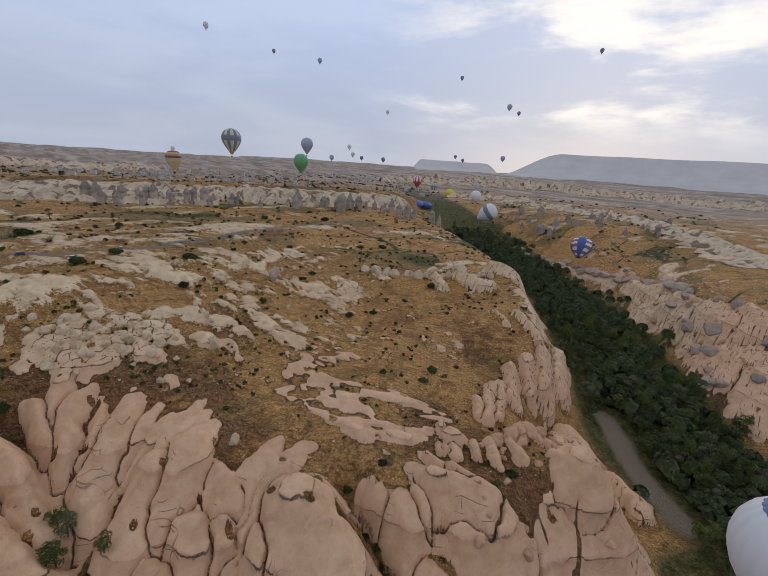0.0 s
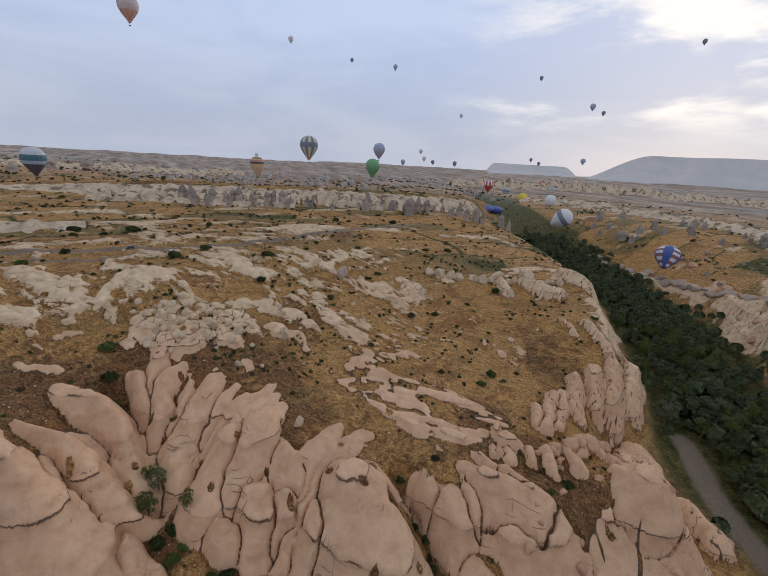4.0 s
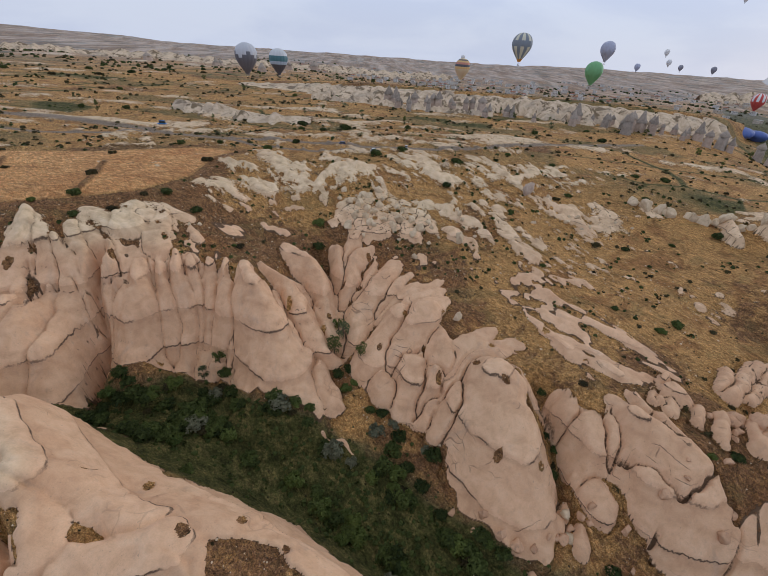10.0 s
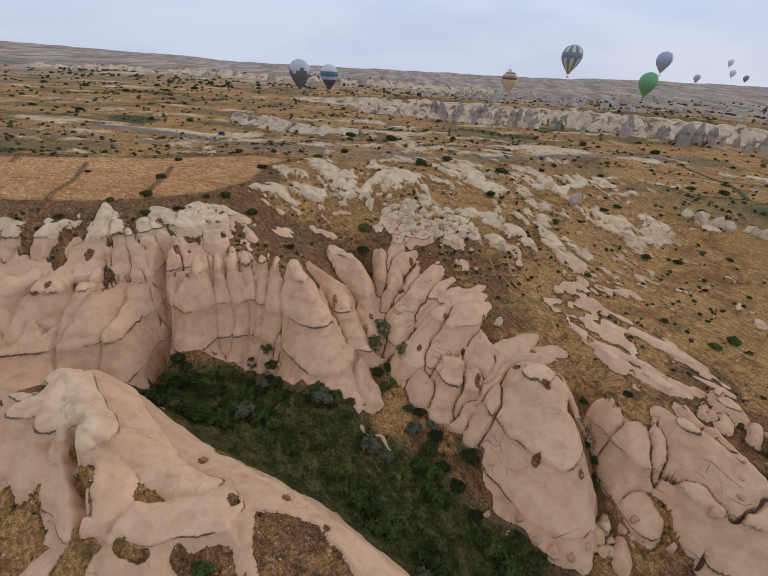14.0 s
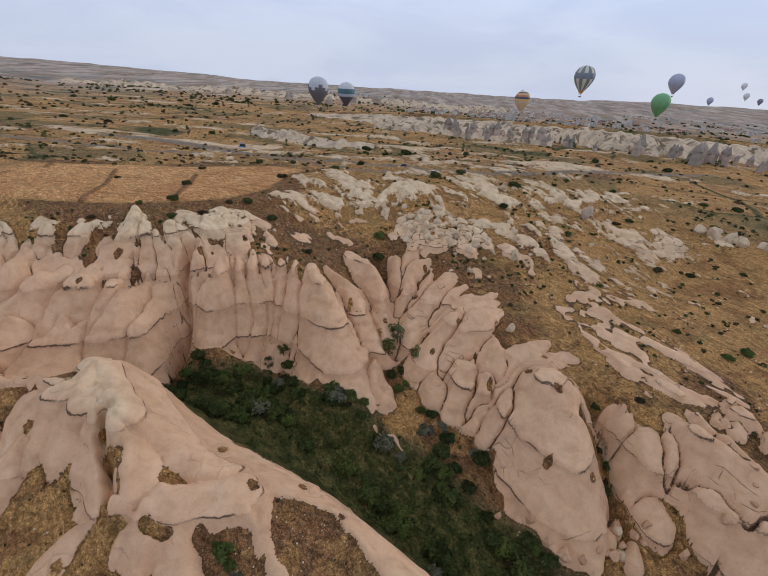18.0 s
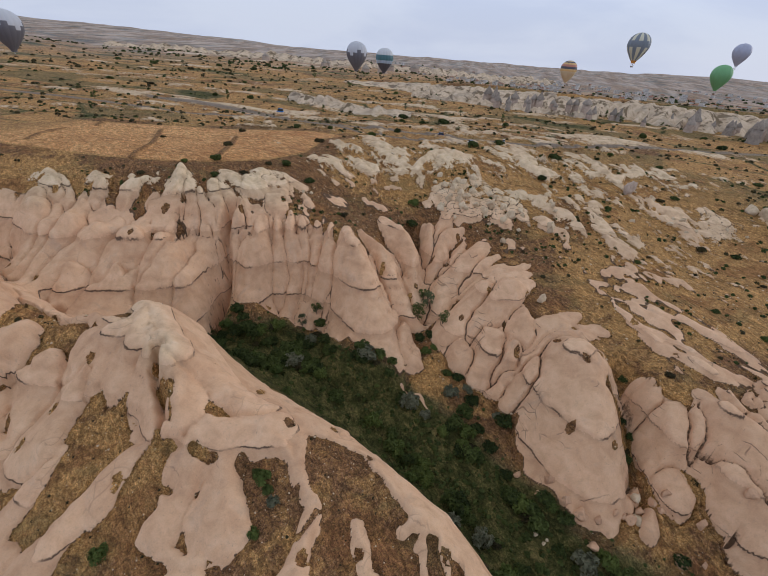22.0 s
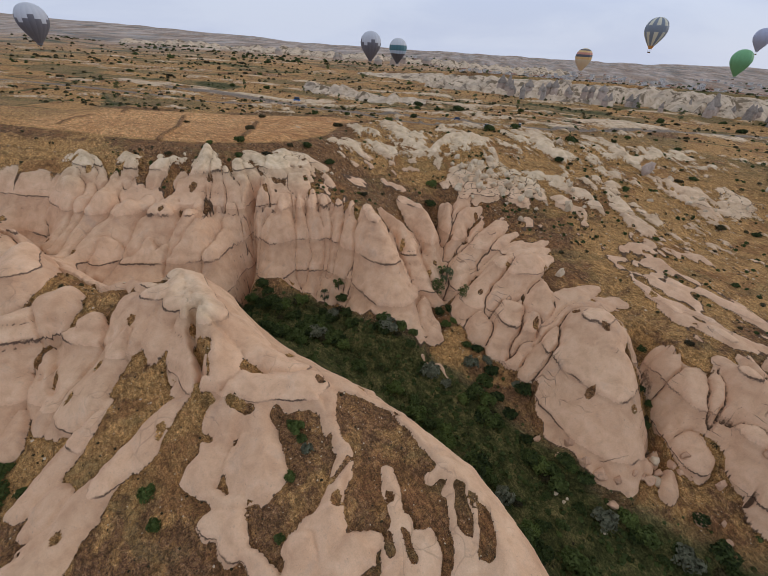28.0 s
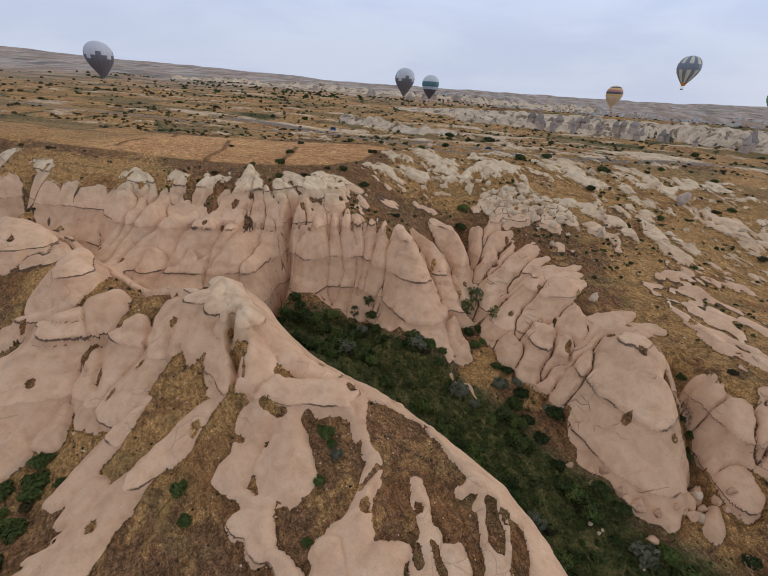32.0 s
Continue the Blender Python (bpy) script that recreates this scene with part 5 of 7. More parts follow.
def tube(bm, a, b, ra, rb, n=6):
    a, b = Vector(a), Vector(b)
    d = (b - a).normalized()
    s = d.orthogonal().normalized()
    t = d.cross(s)
    rings = []
    for p, r in ((a, ra), (b, rb)):
        rings.append([bm.verts.new(p + r * (math.cos(2 * math.pi * i / n) * s + math.sin(2 * math.pi * i / n) * t)) for i in range(n)])
    for i in range(n):
        bm.faces.new((rings[0][i], rings[0][(i + 1) % n], rings[1][(i + 1) % n], rings[1][i]))
    bm.faces.new(rings[1])
    bm.faces.new(rings[0][::-1])


def leaf_cloud(rng, lumps, count, size):
    """Many small leaf blades over a set of lumps (x, y, z, rx, rz)."""
    pts, faces = [], []
    weights = np.array([l[3] ** 2 for l in lumps])
    pick = rng.choice(len(lumps), count, p=weights / weights.sum())
    for k in pick:
        cx, cy, cz, r, rz = lumps[k]
        d = rng.normal(size=3)
        d /= np.linalg.norm(d) + 1e-9
        if d[2] < -0.55:
            d[2] = -d[2]
        rad = rng.uniform(0.72, 1.08)
        p = np.array([cx + d[0] * r * rad, cy + d[1] * r * rad, cz + d[2] * rz * rad])
        n = d + rng.normal(size=3) * 0.55
        n /= np.linalg.norm(n)
        t = np.cross(n, rng.normal(size=3))
        t /= np.linalg.norm(t) + 1e-9
        b = np.cross(n, t)
        s = size * rng.uniform(0.6, 1.3)
        i = len(pts)
        pts += [p - t * s, p - b * s * 0.55 + n * s * 0.2, p + t * s, p + b * s * 0.55 + n * s * 0.2]
        faces.append((i, i + 1, i + 2, i + 3))
    me = bpy.data.meshes.new("foliage")
    me.from_pydata([tuple(p) for p in pts], [], faces)
    return me


def bush_kind(seed, leaf, label, tall=0.8, count=420, size=0.17):
    """A low bush one metre in radius: a few woody stems and leafy lumps."""
    rng = np.random.default_rng(seed)
    lumps = [(0, 0, 0.45 * tall, 0.55, 0.5 * tall)]
    for k in range(6):
        a = k * 1.05 + rng.uniform(-0.4, 0.4)
        d = rng.uniform(0.35, 0.68)
        lumps.append((d * math.cos(a), d * math.sin(a), rng.uniform(0.25, 0.6) * tall, rng.uniform(0.28, 0.45), rng.uniform(0.3, 0.5) * tall))
    bush = new("bush")
    stems = bmesh.new()
    for x, y, z, r, rz in lumps:
        tube(stems, (0.1 * x, 0.1 * y, -0.25), (x, y, z), 0.05, 0.02, 4)
    part("woody_base", stems, BARK, bush)
    part("foliage", leaf_cloud(rng, lumps, count, size), leaf, bush)
    return tagged(bush, label, "bush", kind="thing")


def tree_kind(seed, leaf, label, slim=False, count=1100):
    """A tree one metre high in its own units: tapered trunk, limbs and a gappy crown."""
    rng = np.random.default_rng(seed)
    tree = new("tree")
    wood = bmesh.new()
    lean = rng.uniform(-0.04, 0.04, 2)
    tube(wood, (0, 0, -0.06), (lean[0] * 0.5, lean[1] * 0.5, 0.3), 0.03, 0.022, 7)
    tube(wood, (lean[0] * 0.5, lean[1] * 0.5, 0.3), (lean[0], lean[1], 0.85), 0.022, 0.006, 6)
    lumps = []
    for k in range(15):
        h = rng.uniform(0.3, 0.95) if not slim else rng.uniform(0.2, 0.97)
        spread = (0.26 * math.sin(math.pi * (h - 0.12) / 0.95) + 0.05) * (0.5 if slim else 1.0)
        a = k * 2.4 + rng.uniform(-0.5, 0.5)
        x, y = lean[0] + spread * math.cos(a) * rng.uniform(0.5, 1), lean[1] + spread * math.sin(a) * rng.uniform(0.5, 1)
        r = rng.uniform(0.09, 0.15) * (0.72 if slim else 1)
        lumps.append((x, y, h - 0.02, r, r * (1.5 if slim else 0.85)))
        tube(wood, (lean[0] * h * 0.8, lean[1] * h * 0.8, max(0.18, h - 0.16)), (x, y, h), 0.009, 0.003, 4)
    part("trunk", wood, BARK, tree)
    part("crown", leaf_cloud(rng, lumps, count, 0.030 if not slim else 0.026), leaf, tree)
    return tagged(tree, label, "tree", kind="thing")


def put(kind, x, y, size, turn=None, sink=0.0, sz=None, group=""):
    a = random.uniform(0, 360) if turn is None else turn
    ob = copy_thing(kind, pose(x, y, height(x, y) - sink, 0, 0, a))
    ob.scale = (size, size, sz or size)
    if group:
        ob["group"] = group
    return ob


def clear(*kinds):
    """Takes the patterns of the kinds away again."""
    for k in kinds:
        for o in (*k.children_recursive, k):
            bpy.data.objects.remove(o)


# ---------------------------------------------------------------- plants
random.seed(4)
bush_dark = bush_kind(1, LEAF, "dense dark green bush on the valley floor")
bush_dark2 = bush_kind(2, LEAF, "dense dark green bush on the valley floor", 1.0)
bush_light = bush_kind(3, LEAF_LIGHT, "fresh light green bush growing between pink rocks", 0.9)
bush_grey = bush_kind(4, LEAF_GREY, "silvery grey oleaster bush beside the rocks", 1.1)
bush_dry = bush_kind(5, LEAF_DRY, "dark dry scrub bush on open ground", 0.6, 260)
tree_a = tree_kind(11, LEAF_LIGHT, "broad green tree in the bottom of the gorge")
tree_b = tree_kind(12, LEAF_MID, "broad green tree in the bottom of the gorge")
tree_light = tree_kind(13, LEAF_LIGHT, "fresh green tree with pale thin trunks by the cliff foot")
poplar = tree_kind(14, LEAF_LIGHT, "slim tall green poplar tree in the gorge", True)
willow = tree_kind(15, LEAF_GREY, "silver-leaved oleaster tree in the gorge")

# single bushes that stand out on the upland and on the spur
for x, y, r, kind in (
    (-17, 188, 3.6, bush_light), (-79, 227, 3.6, bush_dry), (-116, 189, 3.2, bush_dry), (-129, 231, 2.6, bush_dry), (-157, 195, 2.0, bush_dry),
    (-80, 179, 2.0, bush_dry), (0, 268, 4.2, bush_dark), (11, 262, 4.0, bush_dark), (29, 276, 3.6, bush_dark), (63, 263, 4.2, bush_dark), (53, 228, 3.2, bush_light),
    (69, 217, 3.4, bush_dark), (86, 164, 1.7, bush_dark), (119, 169, 1.2, bush_light), (111, 164, 1.2, bush_dry), (140, 188, 2.4, bush_dark), (141, 166, 1.6, bush_dry),
    (120, 127, 1.4, bush_light), (168, 193, 1.8, bush_dark), (-32, 194, 3.6, bush_dry), (-44, 203, 2.8, bush_dark), (-46, 360, 4.5, bush_dark), (-11, 356, 5.0, bush_dark),
    (-16, 174, 3.0, bush_dark), (-8, 158, 2.6, bush_dark), (-34, 39, 2.4, bush_light), (-30, 35, 1.6, bush_grey), (-86, 33, 2.0, bush_grey), (-62, 21, 2.3, bush_light),
    (-32, 29, 1.6, bush_light), (-102, 18, 3.4, bush_dark), (-102, 39, 1.9, bush_dark), (-102, 33, 2.4, bush_dark), (-106, 26, 2.6, bush_dark), (-108, 14, 3.0, bush_dark),
    (-98, 8, 2.6, bush_light), (65, 70, 2.2, bush_dark), (64, 80, 2.0, bush_dark), (64, 90, 1.6, bush_dark), (42, 54, 2.0, bush_dark), (28, 67, 2.0, bush_dark),
    (76, 98, 1.8, bush_dry), (90, 106, 1.6, bush_dry), (78, 70, 2.0, bush_dark), (96, 60, 2.4, bush_dark), (112, 74, 2.2, bush_dark), (100, 92, 1.8, bush_dry),
    (-48, 156, 1.2, bush_light), (-95, 150, 2.0, bush_dry), (-87, 172, 2.2, bush_dry), (-130, 140, 2.0, bush_dry), (-40, 24, 1.4, bush_light), (-76, 14, 1.6, bush_light),
):
    if sample(D, x, y) < 0.5:
        put(kind, x, y, r, sink=0.1 * r, group="bushes on open ground")
for x, y in (
    (67, 87), (76, 76), (84, 65), (100, 76), (121, 126), (65, 101), (-7, 161), (108, 138), (131, 131), (65, 68), (127, 102), (200, 202), (124, 189), (58, 255), (51, 228), (131, 275), (190, 333), (84, 210),
    (178, 239), (189, 271), (210, 270), (6, 301), (266, 429), (175, 389), (219, 375), (63, 348), (41, 365), (162, 392), (232, 430), (127, 236), (118, 231), (-199, 391), (-85, 270), (-54, 261), (-226, 272),
    (-360, 405), (-310, 401), (-230, 381), (-218, 331), (-155, 268), (-140, 266), (-106, 263), (-427, 641), (-451, 607), (-377, 581), (-395, 692), (-45, 345), (-27, 342), (-8, 355), (-40, 280), (-7, 265),
    (-43, 200), (-344, 622), (-328, 677), (-262, 780), (-108, 163), (-80, 177), (-103, 151), (-93, 158), (-46, 157), (-108, 143), (-67, 173), (-73, 154), (-87, 133), (-99, 13), (-95, 19), (-109, 23), (-118, 26), (-93, 2), (-97, 9), (-92, 14), (-87, 34), (-57, 16), (-36, 40), (-32, 37), (-30, 18), (66, 84), (69, 80), (79, 73), (88, 63), (104, 74),
):
    r = random.uniform(0.9, 1.5) * (1.0 + math.hypot(x, y) / 210)
    if sample(D, x, y) > 0.3:
        continue
    put(random.choice((bush_dark, bush_dark2, bush_dark, bush_dry, bush_light)), x, y, r, sink=0.1 * r, group="bushes on open ground")
for k in range(36):
    r, az = 150 * math.exp(random.uniform(0, 1.5)), radians(random.uniform(-55, 62))
    x, y = r * math.sin(az), r * math.cos(az)
    if sample(FIELD, x, y) > 0.01 or sample(TRACK, x, y) > 0.05 or sample(BASE, x, y) < 12 or sample(D, x, y) > 0.3:
        continue
    put(random.choice((bush_dark, bush_dark2, bush_dry, bush_light, bush_dry)), x, y, random.uniform(0.7, 1.4) * (0.7 + r / 300), sink=0.1, group="bushes on open ground")
# the thicket on the valley floor
for k in range(185):
    t = random.random() ** 0.9
    i = t * (len(VALLEY) - 4.001)
    a, b = VALLEY[int(i)], VALLEY[int(i) + 1]
    f = i - int(i)
    off = random.gauss(0, 8.5)
    x, y = a[0] + (b[0] - a[0]) * f + off * 0.45, a[1] + (b[1] - a[1]) * f + off * 0.9
    if sample(BASE, x, y) > 5.5 or sample(D, x, y) > 0.2 or (-2 < x < 14 and 96 < y < 112):
        continue
    edge = abs(off) > 5 or t < 0.3
    if random.random() > (0.97 if edge else 0.3):
        continue
    kind = random.choices((bush_dark, bush_dark2, bush_light, bush_grey, bush_dry), (5, 5, 3.5, 0.8, 0.6))[0]
    put(kind, x, y, random.uniform(1.8, 4.0) if edge else random.uniform(0.9, 1.9), sink=0.15, group="valley thicket bushes")
for x, y, r, kind in ((10, 97, 3.2, bush_grey), (15, 92, 3.4, bush_dark), (12, 87, 3.4, bush_dark2), (18, 96, 3.0, bush_dark), (20, 86, 2.8, bush_dark2), (21, 103, 2.4, bush_grey), (24, 80, 2.8, bush_dark), (20, 76, 3.0, bush_dark2), (15, 80, 2.6, bush_light), (26, 90, 2.0, bush_grey), (29, 72, 2.2, bush_dark), (-8, 150, 2.6, bush_dark), (-6, 143, 2.4, bush_dark2), (-4, 127, 2.6, bush_light), (0, 120, 2.4, bush_dark), (-12, 159, 2.4, bush_dark), (-15, 166, 2.2, bush_light), (-7, 135, 2.2, bush_dark), (3, 116, 1.8, bush_dry), (-105, 22, 3.0, bush_dark), (-100, 15, 3.0, bush_dark2), (-112, 30, 2.6, bush_dark), (-96, 8, 2.8, bush_dark), (-103, 9, 2.6, bush_light), (-92, 0, 3.0, bush_dark2), (-115, 20, 2.6, bush_dark), (-54, 120, 3.2, bush_dark), (-50, 121, 3.2, bush_dark2), (-45, 119, 3.0, bush_dark), (-41, 110, 3.0, bush_dark2), (-36, 105, 2.6, bush_dark), (-84, 108, 3.4, bush_dark), (-77, 111, 3.2, bush_dark2), (-72, 106, 3.0, bush_dark), (-88, 102, 3.0, bush_dark2), (-64, 112, 2.4, bush_dry), (-80, 100, 3.0, bush_dark), (4, 120, 2.6, bush_dark), (2, 114, 2.0, bush_light), (-6, 124, 3.0, bush_dark), (-4, 117, 2.6, bush_dark2), (-1, 112, 2.4, bush_light), (-3, 108, 2.0, bush_dark), (8, 104, 2.2, bush_dark2), (-9, 132, 3.0, bush_dark), (-6, 147, 2.8, bush_light), (-9, 153, 2.6, bush_dark2), (-4, 130, 2.8, bush_dark2), (12, 103, 2.6, bush_dark), (16, 100, 2.4, bush_grey), (-12, 104, 2.4, bush_dark), (-18, 103, 2.2, bush_dark2), (-25, 102, 2.4, bush_dark)):
    if sample(D, x, y) < 0.5:
        put(kind, x, y, r, sink=0.2, group="valley thicket bushes")
for x, y, h, kind in ((-6, 128, 9.0, tree_light), (-3, 133, 8.0, tree_b), (-5, 138, 7.0, tree_a), (4, 121, 6.5, tree_light), (-48, 122, 7, tree_a), (-53, 118, 6, tree_b)):
    put(kind, x, y, h, sink=0.3, group="trees at the cliff foot")
# the wooded gorge
far_spots, gorge_trees = [], 0
for k in range(1500):
    i = 1.0 + random.random() ** 1.1 * (len(GORGE) - 3.001)
    a, b = GORGE[int(i)], GORGE[int(i) + 1]
    f = i - int(i)
    side = random.gauss(0, 1)
    wide = 16 + 0.012 * (b[1])
    nx, ny = b[1] - a[1], a[0] - b[0]
    n = math.hypot(nx, ny)
    x, y = a[0] + (b[0] - a[0]) * f + nx / n * side * wide, a[1] + (b[1] - a[1]) * f + ny / n * side * wide
    if sample(BASE, x, y) > 3 + max(0.0, (y - 420) * 0.03) or sample(TRACK, x, y) > 0.02 or line_dist(np.array([x]), np.array([y]), TRACKS[2])[0] < 9:
        continue
    if math.hypot(x, y) > 400 or gorge_trees > 285:
        far_spots.append((x, y, height(x, y) + 2.5 + random.uniform(0, 4), random.uniform(2.5, 5.5)))
    elif random.random() < 0.08:
        put(random.choice((bush_dark, bush_dark2, bush_grey, bush_light)), x, y, random.uniform(1.5, 3.5), sink=0.2, group="gorge bushes")
    else:
        gorge_trees += 1
        kind = random.choices((tree_a, tree_b, poplar, willow), (4, 4, 3, 1.2))[0]
        put(kind, x, y, random.uniform(10, 18) if kind is poplar else random.uniform(8, 14), sink=0.3, group="gorge trees")
for k in range(900):
    i = 5.0 + 3.99 * random.random()
    a, b = GORGE[int(i)], GORGE[int(i) + 1]
    f = i - int(i)
    x, y = a[0] + (b[0] - a[0]) * f + random.gauss(0, 24), a[1] + (b[1] - a[1]) * f + random.gauss(0, 12)
    if math.hypot(x, y) > 400 and sample(BASE, x, y) < 14:
        far_spots.append((x, y, height(x, y) + random.uniform(1, 6), random.uniform(2.5, 5.0)))
# scattered trees round the scarp and the far fields
for k in range(60):
    r, az = random.uniform(380, 900), radians(random.uniform(-45, 62))
    x, y = r * math.sin(az), r * math.cos(az)
    put(random.choice((tree_a, tree_b, poplar)), x, y, random.uniform(4, 9), sink=0.3, group="trees on the upland")
clear(bush_light, bush_grey, poplar, willow, tree_light, tree_a, tree_b, bush_dark, bush_dark2, bush_dry)


def scatter_scrub(name, label, spots, leaf, rng):
    """Uncounted low scrub, joined: small tufts of leaf blades."""
    pts, faces = [], []
    for x, y, z, r in spots:
        for _ in range(9):
            d = rng.normal(size=3)
            d /= np.linalg.norm(d)
            d[2] = abs(d[2])
            p = np.array((x, y, z)) + d * r * np.array((1, 1, 0.8)) * 0.7
            t = np.cross(d, rng.normal(size=3))
            t /= np.linalg.norm(t) + 1e-9
            b = np.cross(d, t)
            s = r * 0.62
            i = len(pts)
            pts += [tuple(p - t * s), tuple(p - b * s), tuple(p + t * s), tuple(p + b * s + d * s * 0.3)]
            faces.append((i, i + 1, i + 2, i + 3))
    me = bpy.data.meshes.new(name)
    me.from_pydata(pts, [], faces)
    me.materials.append(leaf)
    return tagged(new(name, me), label, "scrub", kind="stuff")


rng = np.random.default_rng(8)
scatter_scrub("far_wood", "dark green wood filling the far gorge", [q for q in far_spots for _ in range(2)], LEAF_MID, rng)
spots = []
while len(spots) < 3600:
    r = 130 * math.exp(rng.uniform(0, 2.3))
    az = rng.uniform(-1.15, 1.35)
    x, y = r * math.sin(az), r * math.cos(az)
    if (r < 280 and rng.random() < 0.85) or y < 40 or sample(FIELD, x, y) > 0.01 or sample(D, x, y) > 0.1 or sample(BASE, x, y) < 12:
        continue
    if vnoise(np.array([x / 40]), np.array([y / 25]), 12)[0] < -0.15 and rng.random() < 0.75:
        continue
    if r > 280 and sample(p2 - p1, x, y) > 0.12 and rng.random() < 0.6:
        continue
    spots.append((x, y, height(x, y), rng.uniform(0.25, 1.15) ** 2.2 * (0.6 + r / 420)))
scatter_scrub("scrub", "dark scattered scrub over the dry upland", spots, LEAF_DRY, rng)
spots = []
while len(spots) < 900:
    r = 150 * math.exp(rng.uniform(0, 1.6))
    az = rng.uniform(-0.95, 1.1)
    x, y = r * math.sin(az), r * math.cos(az)
    d = sample(D, x, y)
    if sample(FIELD, x, y) > 0.01 or not -0.9 < d < 0.3 or sample(BASE, x, y) < 12 or vnoise(np.array([x / 22]), np.array([y / 16]), 15)[0] < 0.1:
        continue
    spots.append((x, y, height(x, y), rng.uniform(0.4, 1.1) * (0.6 + r / 400)))
scatter_scrub("green_scrub", "green scrub growing between the white rocks", spots, LEAF, rng)
spots = []
while len(spots) < 600:
    x, y = rng.uniform(-125, 130), rng.uniform(8, 175)
    if sample(D, x, y) > 0.05 or sample(FIELD, x, y) > 0.01:
        continue
    spots.append((x, y, height(x, y), rng.uniform(0.15, 0.42)))
scatter_scrub("low_scrub", "small dry tufts on the brown earth", spots, LEAF_DRY, rng)
spots = []
while len(spots) < 900:
    i = rng.uniform(0, len(VALLEY) - 3.01)
    a, b = VALLEY[int(i)], VALLEY[int(i) + 1]
    x, y = a[0] + (b[0] - a[0]) * (i % 1) + rng.normal() * 9, a[1] + (b[1] - a[1]) * (i % 1) + rng.normal() * 9
    if sample(BASE, x, y) > 5 or sample(D, x, y) > 0.1:
        continue
    spots.append((x, y, height(x, y), rng.uniform(0.3, 1.1)))
scatter_scrub("undergrowth", "rank green undergrowth on the valley floor", spots, LEAF, rng)


# ---------------------------------------------------------------- loose rocks
def rock_mesh(seed, squash=0.8):
    """A weathered block: a hull with flat faces, its edges rounded off."""
    rng = np.random.default_rng(seed)
    bm = bmesh.new()
    for k in range(17):
        d = rng.normal(size=3)
        d /= np.abs(d).max() ** 0.6 * np.linalg.norm(d) ** 0.4
        bm.verts.new(d * rng.uniform(0.8, 1.05) * np.array((1, 1, squash)))
    bmesh.ops.convex_hull(bm, input=bm.verts[:])
    bmesh.ops.delete(bm, geom=[v for v in bm.verts if not v.link_faces], context="VERTS")
    bmesh.ops.dissolve_limit(bm, angle_limit=0.3, verts=bm.verts[:], edges=bm.edges[:])
    bmesh.ops.bevel(bm, geom=bm.edges[:], offset=0.11, segments=2, profile=0.6, affect="EDGES", clamp_overlap=True)
    bmesh.ops.triangulate(bm, faces=bm.faces[:])
    bmesh.ops.subdivide_edges(bm, edges=[e for e in bm.edges if e.calc_length() > 0.3], cuts=2, use_grid_fill=True)
    bmesh.ops.triangulate(bm, faces=bm.faces[:])
    for _ in range(2):
        bmesh.ops.smooth_vert(bm, verts=bm.verts[:], factor=0.5, use_axis_x=True, use_axis_y=True, use_axis_z=True)
    for v in bm.verts:
        v.co *= 1.06 + 0.17 * noise.noise(v.co * 2.0 + Vector((seed, 0, 0))) + 0.07 * noise.noise(v.co * 5.5 + Vector((0, seed, 0)))
    return soft(mesh_of("boulder", bm))


ROCKS = [rock_mesh(s, q) for s, q in ((1, 0.8), (2, 0.95), (3, 0.7), (4, 1.1), (5, 0.85), (6, 0.75))]


def boulder(x, y, r, mat, label, up=0.25, stretch=1.0, group=""):
    me = random.choice(ROCKS).copy()
    me.materials.append(mat)
    ob = new("boulder", me)
    ob.matrix_basis = pose(x, y, height(x, y) + up * r, random.uniform(-12, 12), random.uniform(-12, 12), random.uniform(0, 360))
    ob.scale = (r * random.uniform(0.8, 1.2), r * random.uniform(0.8, 1.2), r * stretch * random.uniform(0.85, 1.2))
    return tagged(ob, label, "boulder", group, "thing")


random.seed(9)
for x, y, r in ((2, 200, 3.0), (0, 191, 2.6), (6, 196, 2.8), (-3, 186, 2.4), (9, 184, 2.4), (14, 189, 2.6), (21, 188, 3.0), (28, 191, 3.0), (27, 178, 2.6), (7, 206, 2.8), (12, 200, 2.2), (19, 183, 1.8), (32, 184, 1.8), (49, 178, 2.4), (112, 229, 2.6), (54, 253, 2.4), (4, 180, 1.6), (35, 176, 1.6), (40, 180, 1.4), (24, 197, 1.8)):
    boulder(x, y, 0.75 * r, TUFF_WHITE, "weathered white tuff boulder on the dry upland", 0.15, 1.2, "white boulders")
boulder(100, 232, 3.6, TUFF_SHAFT, "grey pointed tuff block on the upland", 0.3, 1.7)
boulder(41, 130, 1.6, TUFF_WHITE, "single pale egg-shaped rock on brown earth", 0.5, 1.4)
for k in range(34):
    cx, cy, sx, sy = random.choice(((14, 190, 16, 9), (128, 207, 14, 8), (-40, 220, 22, 14), (85, 240, 22, 12), (45, 190, 14, 8), (-62, 165, 12, 8)))
    x, y = random.gauss(cx, sx), random.gauss(cy, sy)
    if sample(FIELD, x, y) < 0.01:
        boulder(x, y, random.uniform(0.5, 1.5), TUFF_WHITE, "weathered white tuff boulder on the dry upland", 0.15, 1.1, "white boulders")
